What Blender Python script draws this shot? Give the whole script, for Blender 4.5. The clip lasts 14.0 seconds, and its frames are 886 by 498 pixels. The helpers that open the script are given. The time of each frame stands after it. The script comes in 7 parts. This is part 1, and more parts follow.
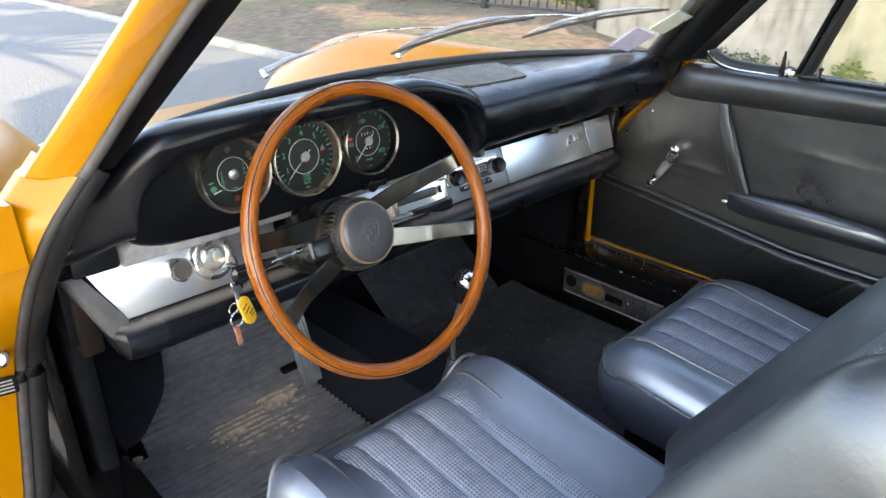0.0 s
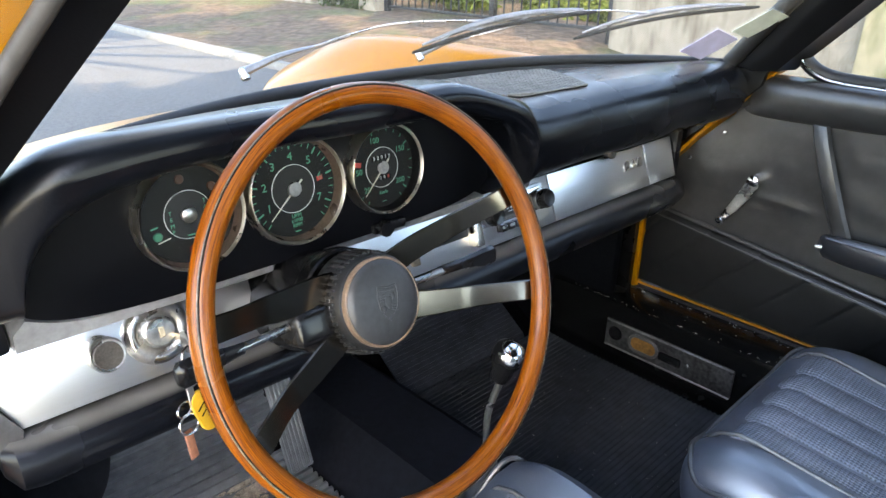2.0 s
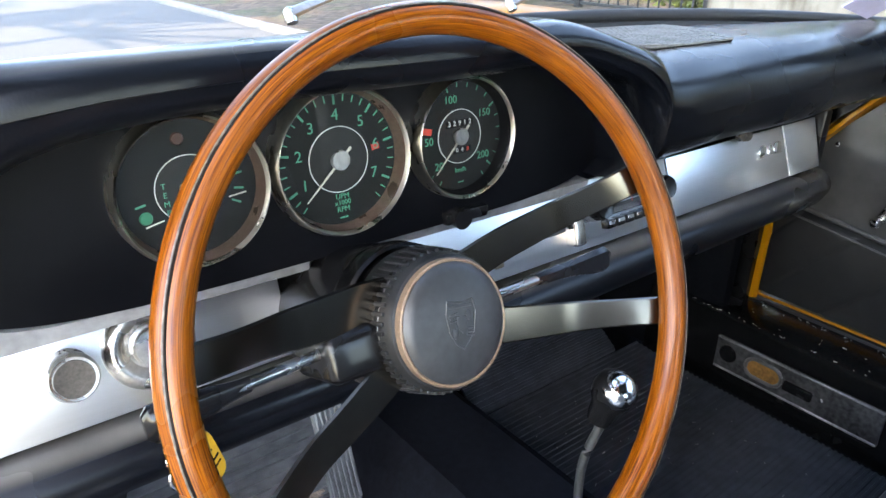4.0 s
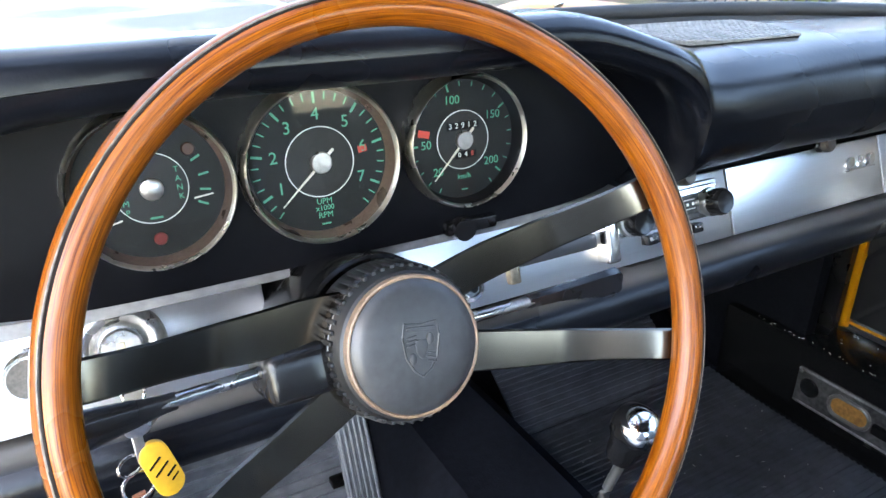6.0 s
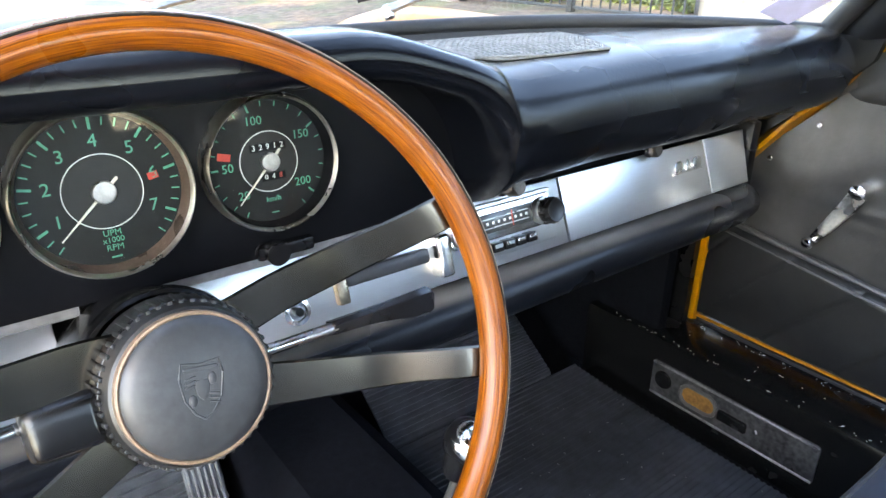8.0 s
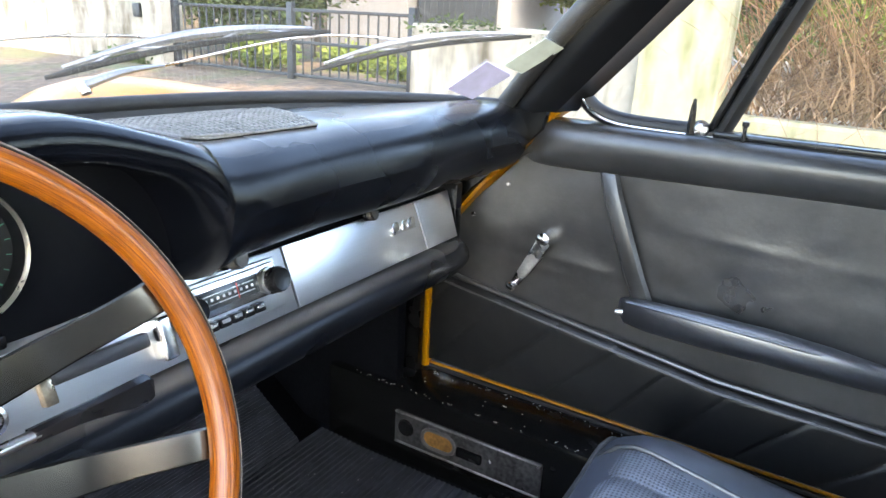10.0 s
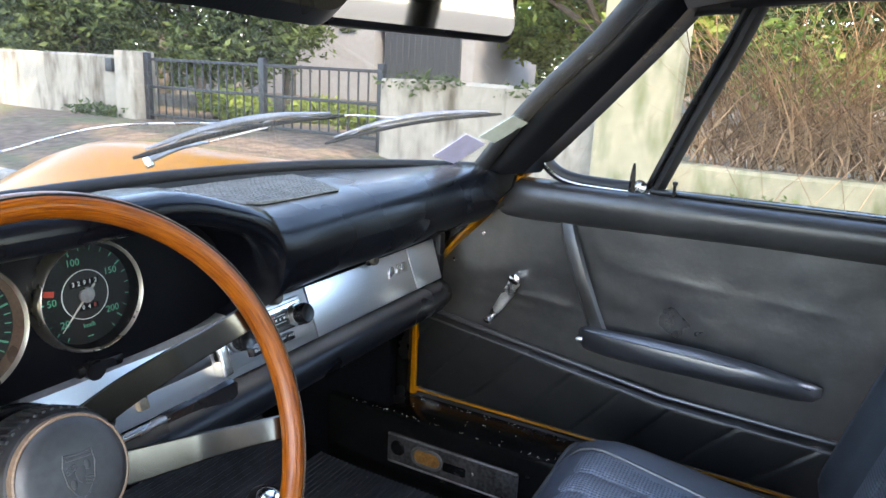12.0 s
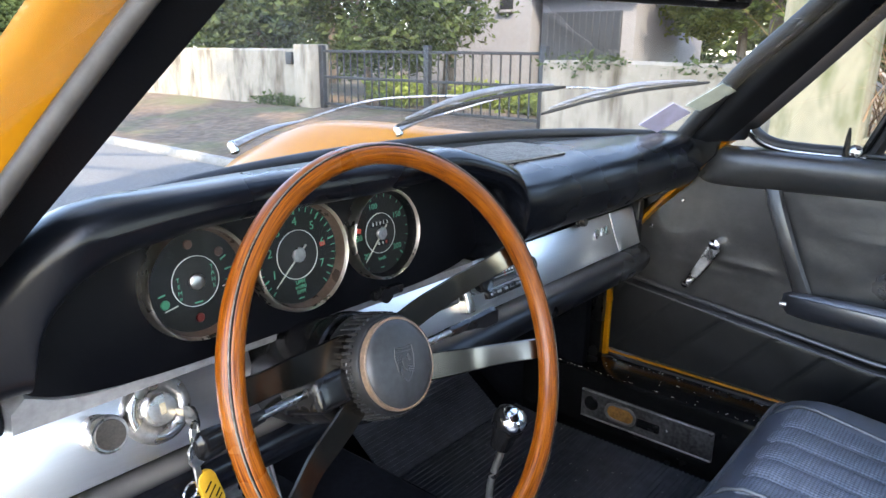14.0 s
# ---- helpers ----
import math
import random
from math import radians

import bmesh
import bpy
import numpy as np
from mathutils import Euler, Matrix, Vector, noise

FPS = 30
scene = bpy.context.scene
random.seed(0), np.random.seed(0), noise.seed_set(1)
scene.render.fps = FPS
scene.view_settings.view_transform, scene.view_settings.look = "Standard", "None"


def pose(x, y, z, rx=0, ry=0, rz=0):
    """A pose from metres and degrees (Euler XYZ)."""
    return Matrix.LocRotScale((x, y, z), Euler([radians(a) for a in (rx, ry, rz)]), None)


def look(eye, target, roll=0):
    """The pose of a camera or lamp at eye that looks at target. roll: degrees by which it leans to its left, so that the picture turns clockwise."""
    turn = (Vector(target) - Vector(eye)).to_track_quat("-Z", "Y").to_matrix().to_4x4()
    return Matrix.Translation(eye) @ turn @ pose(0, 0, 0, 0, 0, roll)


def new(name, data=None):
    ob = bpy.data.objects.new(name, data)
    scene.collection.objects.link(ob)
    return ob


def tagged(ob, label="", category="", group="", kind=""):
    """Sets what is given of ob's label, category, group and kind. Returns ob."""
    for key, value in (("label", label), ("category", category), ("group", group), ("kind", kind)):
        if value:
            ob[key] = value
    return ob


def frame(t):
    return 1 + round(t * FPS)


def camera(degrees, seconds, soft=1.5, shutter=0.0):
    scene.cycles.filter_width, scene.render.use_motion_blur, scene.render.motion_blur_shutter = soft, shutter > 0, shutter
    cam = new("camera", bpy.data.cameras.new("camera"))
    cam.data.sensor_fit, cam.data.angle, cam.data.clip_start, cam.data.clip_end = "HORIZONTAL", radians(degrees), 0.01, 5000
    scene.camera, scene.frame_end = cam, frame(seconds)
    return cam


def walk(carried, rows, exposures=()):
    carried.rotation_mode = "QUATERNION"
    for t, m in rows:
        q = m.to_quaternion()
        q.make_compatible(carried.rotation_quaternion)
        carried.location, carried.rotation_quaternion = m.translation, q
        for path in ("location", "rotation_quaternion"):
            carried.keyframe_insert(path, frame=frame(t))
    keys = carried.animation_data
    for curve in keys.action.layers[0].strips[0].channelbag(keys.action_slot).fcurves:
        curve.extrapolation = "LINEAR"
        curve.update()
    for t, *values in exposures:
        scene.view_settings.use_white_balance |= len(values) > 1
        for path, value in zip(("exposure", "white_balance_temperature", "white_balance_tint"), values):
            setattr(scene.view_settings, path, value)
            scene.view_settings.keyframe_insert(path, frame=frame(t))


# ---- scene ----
cam = camera(65.5, 14.0)
PATH = [
    (0, (-0.8098, -0.8606, 1.1191), (0.4505, 0.4445, 0.2772), -0.10),
    (0.5, (-0.7824, -0.7746, 1.0977), (0.4836, 0.5248, 0.2560), -0.04),
    (1, (-0.7343, -0.7188, 1.0743), (0.5417, 0.5776, 0.2428), 0.26),
    (1.5, (-0.6867, -0.6718, 1.0622), (0.5951, 0.6324, 0.2522), 0.64),
    (2, (-0.6385, -0.6114, 1.0490), (0.6388, 0.7019, 0.2465), 1.09),
    (2.5, (-0.6028, -0.5460, 1.0210), (0.6589, 0.7818, 0.2179), 1.13),
    (3, (-0.5812, -0.5042, 0.9932), (0.6487, 0.8455, 0.1773), 1.05),
    (3.2, (-0.5693, -0.4812, 0.9842), (0.6438, 0.8788, 0.1601), 1.14),
    (5.3, (-0.4552, -0.4556, 0.9668), (0.4687, 1.1185, 0.1492), -0.33),
    (5.5, (-0.4468, -0.4620, 0.9656), (0.4553, 1.1231, 0.1449), -0.39),
    (6, (-0.4209, -0.4712, 0.9603), (0.4466, 1.1307, 0.1349), -0.51),
    (6.5, (-0.3944, -0.4774, 0.9601), (0.4722, 1.1235, 0.1319), -0.63),
    (7, (-0.3775, -0.4903, 0.9660), (0.5257, 1.0878, 0.1330), -0.48),
    (7.5, (-0.3630, -0.4937, 0.9662), (0.6204, 1.0375, 0.1365), -0.17),
    (8, (-0.3517, -0.4957, 0.9686), (0.7524, 0.9582, 0.1517), 0.38),
    (8.5, (-0.3440, -0.5027, 0.9726), (0.8996, 0.8473, 0.1781), 0.96),
    (9, (-0.3417, -0.5063, 0.9790), (1.0466, 0.7191, 0.2234), 1.46),
    (9.2, (-0.3406, -0.5052, 0.9807), (1.1105, 0.6547, 0.2399), 2.00),
    (11.3, (-0.4652, -0.5767, 1.0095), (1.2868, 0.2355, 0.4890), 3.37),
    (11.5, (-0.4924, -0.5814, 1.0232), (1.2585, 0.2393, 0.5124), 3.23),
    (12, (-0.5401, -0.5874, 1.0333), (1.1764, 0.3100, 0.5353), 3.01),
    (12.5, (-0.5894, -0.5526, 1.0193), (1.0680, 0.4473, 0.5163), 2.61),
    (13, (-0.6323, -0.5381, 1.0025), (0.9550, 0.5647, 0.4883), 1.94),
    (13.5, (-0.6715, -0.5502, 1.0094), (0.8460, 0.6392, 0.4779), 1.09),
    (14, (-0.6965, -0.5638, 1.0170), (0.7687, 0.6804, 0.4646), 0.60),
]
EXPOSURE = [(0.0, 3.55, 7600, 10), (3.0, 3.66, 7200, 10), (5.5, 4.14, 6700, 10), (9.0, 4.34, 7300, 10), (11.5, 3.66, 6900, 10), (14.0, 3.52, 6800, 12)]
walk(cam, [(t, look(eye, target, roll)) for t, eye, target, roll in PATH], EXPOSURE)

# ---- light ----
world = bpy.data.worlds.new("sky")
scene.world = world
world.use_nodes = True
SUN_DIR = Vector((-0.55, -0.50, 0.67)).normalized()
wn = world.node_tree
sky = wn.nodes.new("ShaderNodeTexSky")
sky.sky_type, sky.sun_disc = "NISHITA", False
sky.sun_elevation = math.asin(SUN_DIR.z)
sky.sun_rotation = math.atan2(SUN_DIR.x, SUN_DIR.y)
wn.links.new(sky.outputs[0], wn.nodes["Background"].inputs[0])
wn.nodes["Background"].inputs[1].default_value = 0.15
sun = new("sun", bpy.data.lights.new("sun", "SUN"))
sun.data.energy, sun.data.angle, sun.data.color = 1.15, radians(0.6), (1.0, 0.86, 0.66)
sun.matrix_world = look(SUN_DIR * 20, (0, 0, 0))


# ---- materials ----
def mat(name, color, rough=0.5, metal=0.0, var=0.15, scale=6.0, grain=0.0, gscale=300.0, coat=0.0, tint=None, stretch=(1, 1, 1), spec=0.5, rvar=0.1, aniso=0.0):
    """Principled material with two scales of noise in its colour and gloss, and a fine relief."""
    m = bpy.data.materials.new(name)
    m.use_nodes = True
    nt = m.node_tree
    p = nt.nodes["Principled BSDF"]
    p.inputs["Roughness"].default_value, p.inputs["Metallic"].default_value = rough, metal
    p.inputs["Coat Weight"].default_value, p.inputs["Coat Roughness"].default_value = coat, 0.16
    p.inputs["Specular IOR Level"].default_value, p.inputs["Anisotropic"].default_value = spec, aniso
    tc = nt.nodes.new("ShaderNodeTexCoord")
    mp = nt.nodes.new("ShaderNodeMapping")
    mp.inputs["Scale"].default_value = stretch
    nt.links.new(tc.outputs["Object"], mp.inputs["Vector"])
    big = nt.nodes.new("ShaderNodeTexNoise")
    big.inputs["Scale"].default_value, big.inputs["Detail"].default_value = scale, 4
    small = nt.nodes.new("ShaderNodeTexNoise")
    small.inputs["Scale"].default_value, small.inputs["Detail"].default_value = scale * 9, 5
    for n in (big, small):
        nt.links.new(mp.outputs[0], n.inputs["Vector"])
    add = nt.nodes.new("ShaderNodeMath")
    add.operation = "ADD"
    nt.links.new(big.outputs[0], add.inputs[0])
    nt.links.new(small.outputs[0], add.inputs[1])
    ramp = nt.nodes.new("ShaderNodeMapRange")
    ramp.inputs["From Min"].default_value, ramp.inputs["From Max"].default_value = 0.7, 1.3
    nt.links.new(add.outputs[0], ramp.inputs["Value"])
    mix = nt.nodes.new("ShaderNodeMix")
    mix.data_type = "RGBA"
    lo = [c * (1 - var) for c in color]
    hi = tint if tint else [min(1, c * (1 + var)) for c in color]
    mix.inputs["A"].default_value, mix.inputs["B"].default_value = (*lo, 1), (*hi, 1)
    nt.links.new(ramp.outputs[0], mix.inputs["Factor"])
    nt.links.new(mix.outputs["Result"], p.inputs["Base Color"])
    rr = nt.nodes.new("ShaderNodeMapRange")
    rr.inputs["To Min"].default_value, rr.inputs["To Max"].default_value = max(0.02, rough - rvar), min(1, rough + rvar)
    rr.inputs["From Min"].default_value, rr.inputs["From Max"].default_value = 0.3, 0.7
    nt.links.new(big.outputs[0], rr.inputs["Value"])
    nt.links.new(rr.outputs[0], p.inputs["Roughness"])
    if grain:
        g = nt.nodes.new("ShaderNodeTexNoise")
        g.inputs["Scale"].default_value, g.inputs["Detail"].default_value = gscale, 3
        nt.links.new(mp.outputs[0], g.inputs["Vector"])
        b = nt.nodes.new("ShaderNodeBump")
        b.inputs["Strength"].default_value, b.inputs["Distance"].default_value = grain, 0.001
        nt.links.new(g.outputs[0], b.inputs["Height"])
        nt.links.new(b.outputs[0], p.inputs["Normal"])
    return m


def glass(name, color=(1, 1, 1), gloss=1.0, haze=0.0):
    """Thin clear glass: lets light straight through and mirrors at a slant; haze is dust plus veiling glare, put into a
    pale film.
    """
    m = bpy.data.materials.new(name)
    m.use_nodes = True
    nt = m.node_tree
    nt.nodes.remove(nt.nodes["Principled BSDF"])
    out = nt.nodes["Material Output"]
    tr = nt.nodes.new("ShaderNodeBsdfTransparent")
    tr.inputs[0].default_value = (*color, 1)
    gl = nt.nodes.new("ShaderNodeBsdfGlossy")
    gl.inputs["Roughness"].default_value = 0.02
    fr = nt.nodes.new("ShaderNodeFresnel")
    fr.inputs["IOR"].default_value = 1.35
    mul = nt.nodes.new("ShaderNodeMath")
    mul.operation = "MULTIPLY"
    mul.inputs[1].default_value = gloss
    nt.links.new(fr.outputs[0], mul.inputs[0])
    mx = nt.nodes.new("ShaderNodeMixShader")
    nt.links.new(mul.outputs[0], mx.inputs[0])
    nt.links.new(tr.outputs[0], mx.inputs[1])
    nt.links.new(gl.outputs[0], mx.inputs[2])
    last = mx
    if haze:
        df = nt.nodes.new("ShaderNodeBsdfDiffuse")
        df.inputs[0].default_value = (0.80, 0.76, 0.69, 1)
        tc = nt.nodes.new("ShaderNodeTexCoord")
        no = nt.nodes.new("ShaderNodeTexNoise")
        no.inputs["Scale"].default_value, no.inputs["Detail"].default_value = 7, 5
        nt.links.new(tc.outputs["Object"], no.inputs["Vector"])
        rg = nt.nodes.new("ShaderNodeMapRange")
        rg.inputs["To Min"].default_value, rg.inputs["To Max"].default_value = haze * 0.5, haze * 1.5
        nt.links.new(no.outputs[0], rg.inputs["Value"])
        m2 = nt.nodes.new("ShaderNodeMixShader")
        nt.links.new(rg.outputs[0], m2.inputs[0])
        nt.links.new(mx.outputs[0], m2.inputs[1])
        nt.links.new(df.outputs[0], m2.inputs[2])
        last = m2
    nt.links.new(last.outputs[0], out.inputs[0])
    return m


def weave(name, color, pitch=0.0055, turn=0.0):
    """Basket-weave vinyl: a checker of small raised cushions, with dark pinholes between."""
    m = mat(name, color, 0.42, var=0.25, scale=9, spec=0.8)
    nt = m.node_tree
    p = nt.nodes["Principled BSDF"]
    tc = nt.nodes.new("ShaderNodeTexCoord")
    rot = nt.nodes.new("ShaderNodeMapping")
    rot.inputs["Rotation"].default_value = (radians(turn), 0, radians(45))
    rot.inputs["Scale"].default_value = (math.pi / pitch,) * 3
    nt.links.new(tc.outputs["Object"], rot.inputs["Vector"])
    sep = nt.nodes.new("ShaderNodeSeparateXYZ")
    nt.links.new(rot.outputs[0], sep.inputs[0])
    waves = []
    for k in (0, 1):
        w = nt.nodes.new("ShaderNodeMath")
        w.operation = "SINE"
        nt.links.new(sep.outputs[k], w.inputs[0])
        waves.append(w)
    mul = nt.nodes.new("ShaderNodeMath")
    mul.operation = "MULTIPLY"
    nt.links.new(waves[0].outputs[0], mul.inputs[0])
    nt.links.new(waves[1].outputs[0], mul.inputs[1])
    b = nt.nodes.new("ShaderNodeBump")
    b.inputs["Strength"].default_value, b.inputs["Distance"].default_value = 0.6, 0.0007
    nt.links.new(mul.outputs[0], b.inputs["Height"])
    nt.links.new(b.outputs[0], p.inputs["Normal"])
    hole = nt.nodes.new("ShaderNodeMapRange")
    hole.inputs["From Min"].default_value, hole.inputs["From Max"].default_value = -0.8, -0.05
    hole.inputs["To Min"].default_value = 0.22
    nt.links.new(mul.outputs[0], hole.inputs["Value"])
    pin = nt.nodes.new("ShaderNodeMix")
    pin.data_type, pin.blend_type = "RGBA", "MULTIPLY"
    pin.inputs["Factor"].default_value = 1.0
    nt.links.new(p.inputs["Base Color"].links[0].from_socket, pin.inputs["A"])
    nt.links.new(hole.outputs[0], pin.inputs["B"])
    nt.links.new(pin.outputs["Result"], p.inputs["Base Color"])
    return m


VINYL = mat("black_vinyl", (0.0030, 0.0030, 0.0034), 0.34, var=0.3, scale=5, grain=0.12, gscale=420, rvar=0.08, spec=0.17)
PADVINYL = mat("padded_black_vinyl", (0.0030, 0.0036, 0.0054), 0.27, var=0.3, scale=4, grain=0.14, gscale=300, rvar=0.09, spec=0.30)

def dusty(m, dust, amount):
    """Lightens the upward faces of a material: settled dust and the sky's sheen, put into the colour."""
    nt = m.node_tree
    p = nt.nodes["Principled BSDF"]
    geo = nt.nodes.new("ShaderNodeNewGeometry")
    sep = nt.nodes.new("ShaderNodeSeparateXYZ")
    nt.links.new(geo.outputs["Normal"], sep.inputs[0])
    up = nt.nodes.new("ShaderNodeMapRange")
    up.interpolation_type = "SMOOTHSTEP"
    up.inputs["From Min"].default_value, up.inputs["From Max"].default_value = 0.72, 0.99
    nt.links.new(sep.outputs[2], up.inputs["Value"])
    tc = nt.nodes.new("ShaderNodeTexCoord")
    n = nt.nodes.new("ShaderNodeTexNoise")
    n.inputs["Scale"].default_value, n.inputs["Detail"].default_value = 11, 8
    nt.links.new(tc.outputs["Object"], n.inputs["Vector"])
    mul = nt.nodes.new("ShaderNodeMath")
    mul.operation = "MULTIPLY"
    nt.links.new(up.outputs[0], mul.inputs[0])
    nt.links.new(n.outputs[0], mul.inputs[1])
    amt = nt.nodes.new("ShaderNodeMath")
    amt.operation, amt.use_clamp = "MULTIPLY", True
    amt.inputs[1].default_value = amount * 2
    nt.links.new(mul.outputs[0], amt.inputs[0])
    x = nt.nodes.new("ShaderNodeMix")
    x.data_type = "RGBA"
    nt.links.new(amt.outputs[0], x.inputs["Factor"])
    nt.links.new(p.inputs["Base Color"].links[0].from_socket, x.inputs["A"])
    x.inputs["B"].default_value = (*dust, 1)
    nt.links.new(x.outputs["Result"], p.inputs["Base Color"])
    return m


# Pad tops: pale sheen mixed into the base colour along with the dust.
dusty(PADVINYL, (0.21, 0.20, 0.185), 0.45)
# Cushions hold the sky's blue sheen in their colour; backrest copies stay darker.
SEATVINYL = mat("sheened_seat_vinyl", (0.046, 0.057, 0.083), 0.36, var=0.25, scale=6, grain=0.16, gscale=260, rvar=0.05)
BACKVINYL = mat("dark_back_vinyl", (0.022, 0.024, 0.028), 0.40, var=0.3, scale=6, grain=0.2, gscale=260, rvar=0.06)
for m, ior in ((SEATVINYL, 2.7), (BACKVINYL, 1.9)):
    m.node_tree.nodes["Principled BSDF"].inputs["IOR"].default_value = ior
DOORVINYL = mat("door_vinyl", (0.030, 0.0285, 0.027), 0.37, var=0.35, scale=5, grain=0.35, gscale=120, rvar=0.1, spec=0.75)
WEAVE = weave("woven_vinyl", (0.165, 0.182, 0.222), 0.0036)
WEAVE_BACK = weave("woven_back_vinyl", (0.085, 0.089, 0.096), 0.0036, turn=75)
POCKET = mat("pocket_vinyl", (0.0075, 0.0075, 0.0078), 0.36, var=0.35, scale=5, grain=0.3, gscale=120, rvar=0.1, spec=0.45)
ARMVINYL = mat("armrest_vinyl", (0.020, 0.021, 0.025), 0.34, var=0.15, scale=8, grain=0.15, gscale=200, rvar=0.05)
ARMVINYL.node_tree.nodes["Principled BSDF"].inputs["IOR"].default_value = 2.3
PANEL = mat("matt_black_panel", (0.0024, 0.0026, 0.0036), 0.40, var=0.25, scale=9, grain=0.08, gscale=500, spec=0.12)
GLOSSBLACK = mat("black_enamel", (0.006, 0.006, 0.0065), 0.25, var=0.3, scale=12, coat=0.1, rvar=0.12, spec=0.35)
WORNBLACK = mat("worn_black_paint", (0.002, 0.002, 0.002), 0.24, var=0.4, scale=11, tint=(0.006, 0.006, 0.006), grain=0.08, gscale=60, rvar=0.05, spec=0.2)
# Two mat rubbers: driver's holds dust and open-door light in its colour, passenger's darker.
RUBBER = mat("ribbed_rubber", (0.070, 0.077, 0.089), 0.44, var=0.25, scale=5, tint=(0.125, 0.134, 0.148), grain=0.2, gscale=150)
DARKRUBBER = mat("dark_mat_rubber", (0.017, 0.020, 0.026), 0.45, var=0.5, scale=4, tint=(0.046, 0.052, 0.063), grain=0.2, gscale=150)
FELT = mat("blue_black_tunnel_felt", (0.0065, 0.0078, 0.0115), 0.8, var=0.4, scale=9, grain=0.3, gscale=300, spec=0.1)
CARPET = mat("black_carpet", (0.0034, 0.0037, 0.0046), 0.92, var=0.5, scale=14, grain=0.9, gscale=400, spec=0.02)
SEAL = mat("grey_rubber_seal", (0.048, 0.044, 0.040), 0.6, var=0.4, scale=8, grain=0.2)
DARKSEAL = mat("black_rubber_seal", (0.010, 0.010, 0.011), 0.55, var=0.4, scale=8, grain=0.2)
ORANGE = mat("orange_paint", (0.305, 0.120, 0.0012), 0.33, var=0.07, scale=3, coat=0.08, rvar=0.05, spec=0.25)
ALU = mat("brushed_aluminium", (0.72, 0.735, 0.75), 0.33, 1.0, var=0.03, scale=9, stretch=(1, 30, 30), rvar=0.03)
CHROME = mat("chrome", (0.82, 0.81, 0.79), 0.14, 1.0, var=0.08, scale=20, rvar=0.06)
BEZEL = mat("satin_bezel_steel", (0.74, 0.70, 0.62), 0.30, 1.0, var=0.12, scale=25, rvar=0.08)
DULLCHROME = mat("dull_chrome", (0.55, 0.54, 0.52), 0.28, 1.0, var=0.2, scale=30, rvar=0.12)
STEEL = mat("satin_steel_spoke", (0.140, 0.123, 0.100), 0.22, 1.0, var=0.12, scale=8, rvar=0.05)
DIAL = mat("dial_black", (0.0075, 0.0086, 0.0083), 0.5, var=0.2, scale=40, spec=0.2)
DIALGREY = mat("dial_grey", (0.021, 0.022, 0.0215), 0.5, var=0.2, scale=40, spec=0.2)
GREEN = mat("dial_green", (0.065, 0.29, 0.175), 0.6, var=0.1, scale=60)
WHITE = mat("dial_white", (0.70, 0.70, 0.66), 0.5, var=0.1, scale=60)
RED = mat("dial_red", (0.50, 0.05, 0.03), 0.5, var=0.1, scale=60)
AMBER = mat("amber_lens", (0.055, 0.022, 0.010), 0.4, var=0.1, scale=60)
LEDGE = mat("dull_aluminium_paint", (0.30, 0.30, 0.30), 0.42, 0.45, var=0.25, scale=12, rvar=0.1)
SILVER = mat("needle_silver", (0.72, 0.68, 0.58), 0.35, 0.6, var=0.1, scale=60)
# The ring's brown is the wooden rim's reflection, put into its colour.
BROWNRING = mat("inner_bezel_reflection", (0.24, 0.165, 0.125), 0.34, 0.6, var=0.2, scale=40)
LENSRED = mat("dark_red_lens", (0.11, 0.014, 0.010), 0.4, var=0.1, scale=60)
LENSGREEN = mat("green_lens", (0.03, 0.17, 0.09), 0.4, var=0.1, scale=60)
COLLAR = mat("ribbed_collar_rubber", (0.012, 0.0122, 0.0125), 0.38, var=0.3, scale=30, spec=0.5)
HUBRUBBER = mat("worn_hub_rubber", (0.026, 0.028, 0.030), 0.42, var=0.3, scale=18, grain=0.1, gscale=200)
PALERING = mat("worn_ring_edge", (0.17, 0.115, 0.075), 0.5, var=0.35, scale=40)
YELLOW = mat("yellow_fob", (0.50, 0.29, 0.02), 0.4, var=0.1, scale=30)
BRASS = mat("worn_key", (0.45, 0.38, 0.28), 0.35, 0.9, var=0.2, scale=30)
RUST = mat("reddish_leather_tab", (0.22, 0.09, 0.05), 0.6, var=0.2, scale=30)
DIRT = mat("dried_mud", (0.26, 0.225, 0.185), 0.9, var=0.65, scale=60, grain=0.6, gscale=90)
TARNISH = mat("tarnished_brown_metal", (0.30, 0.15, 0.04), 0.4, 0.5, var=0.4, scale=20)
CLEAR = glass("window_glass", gloss=0.12, haze=0.06)
DIALGLASS = glass("dial_glass", gloss=1.1, haze=0.003)


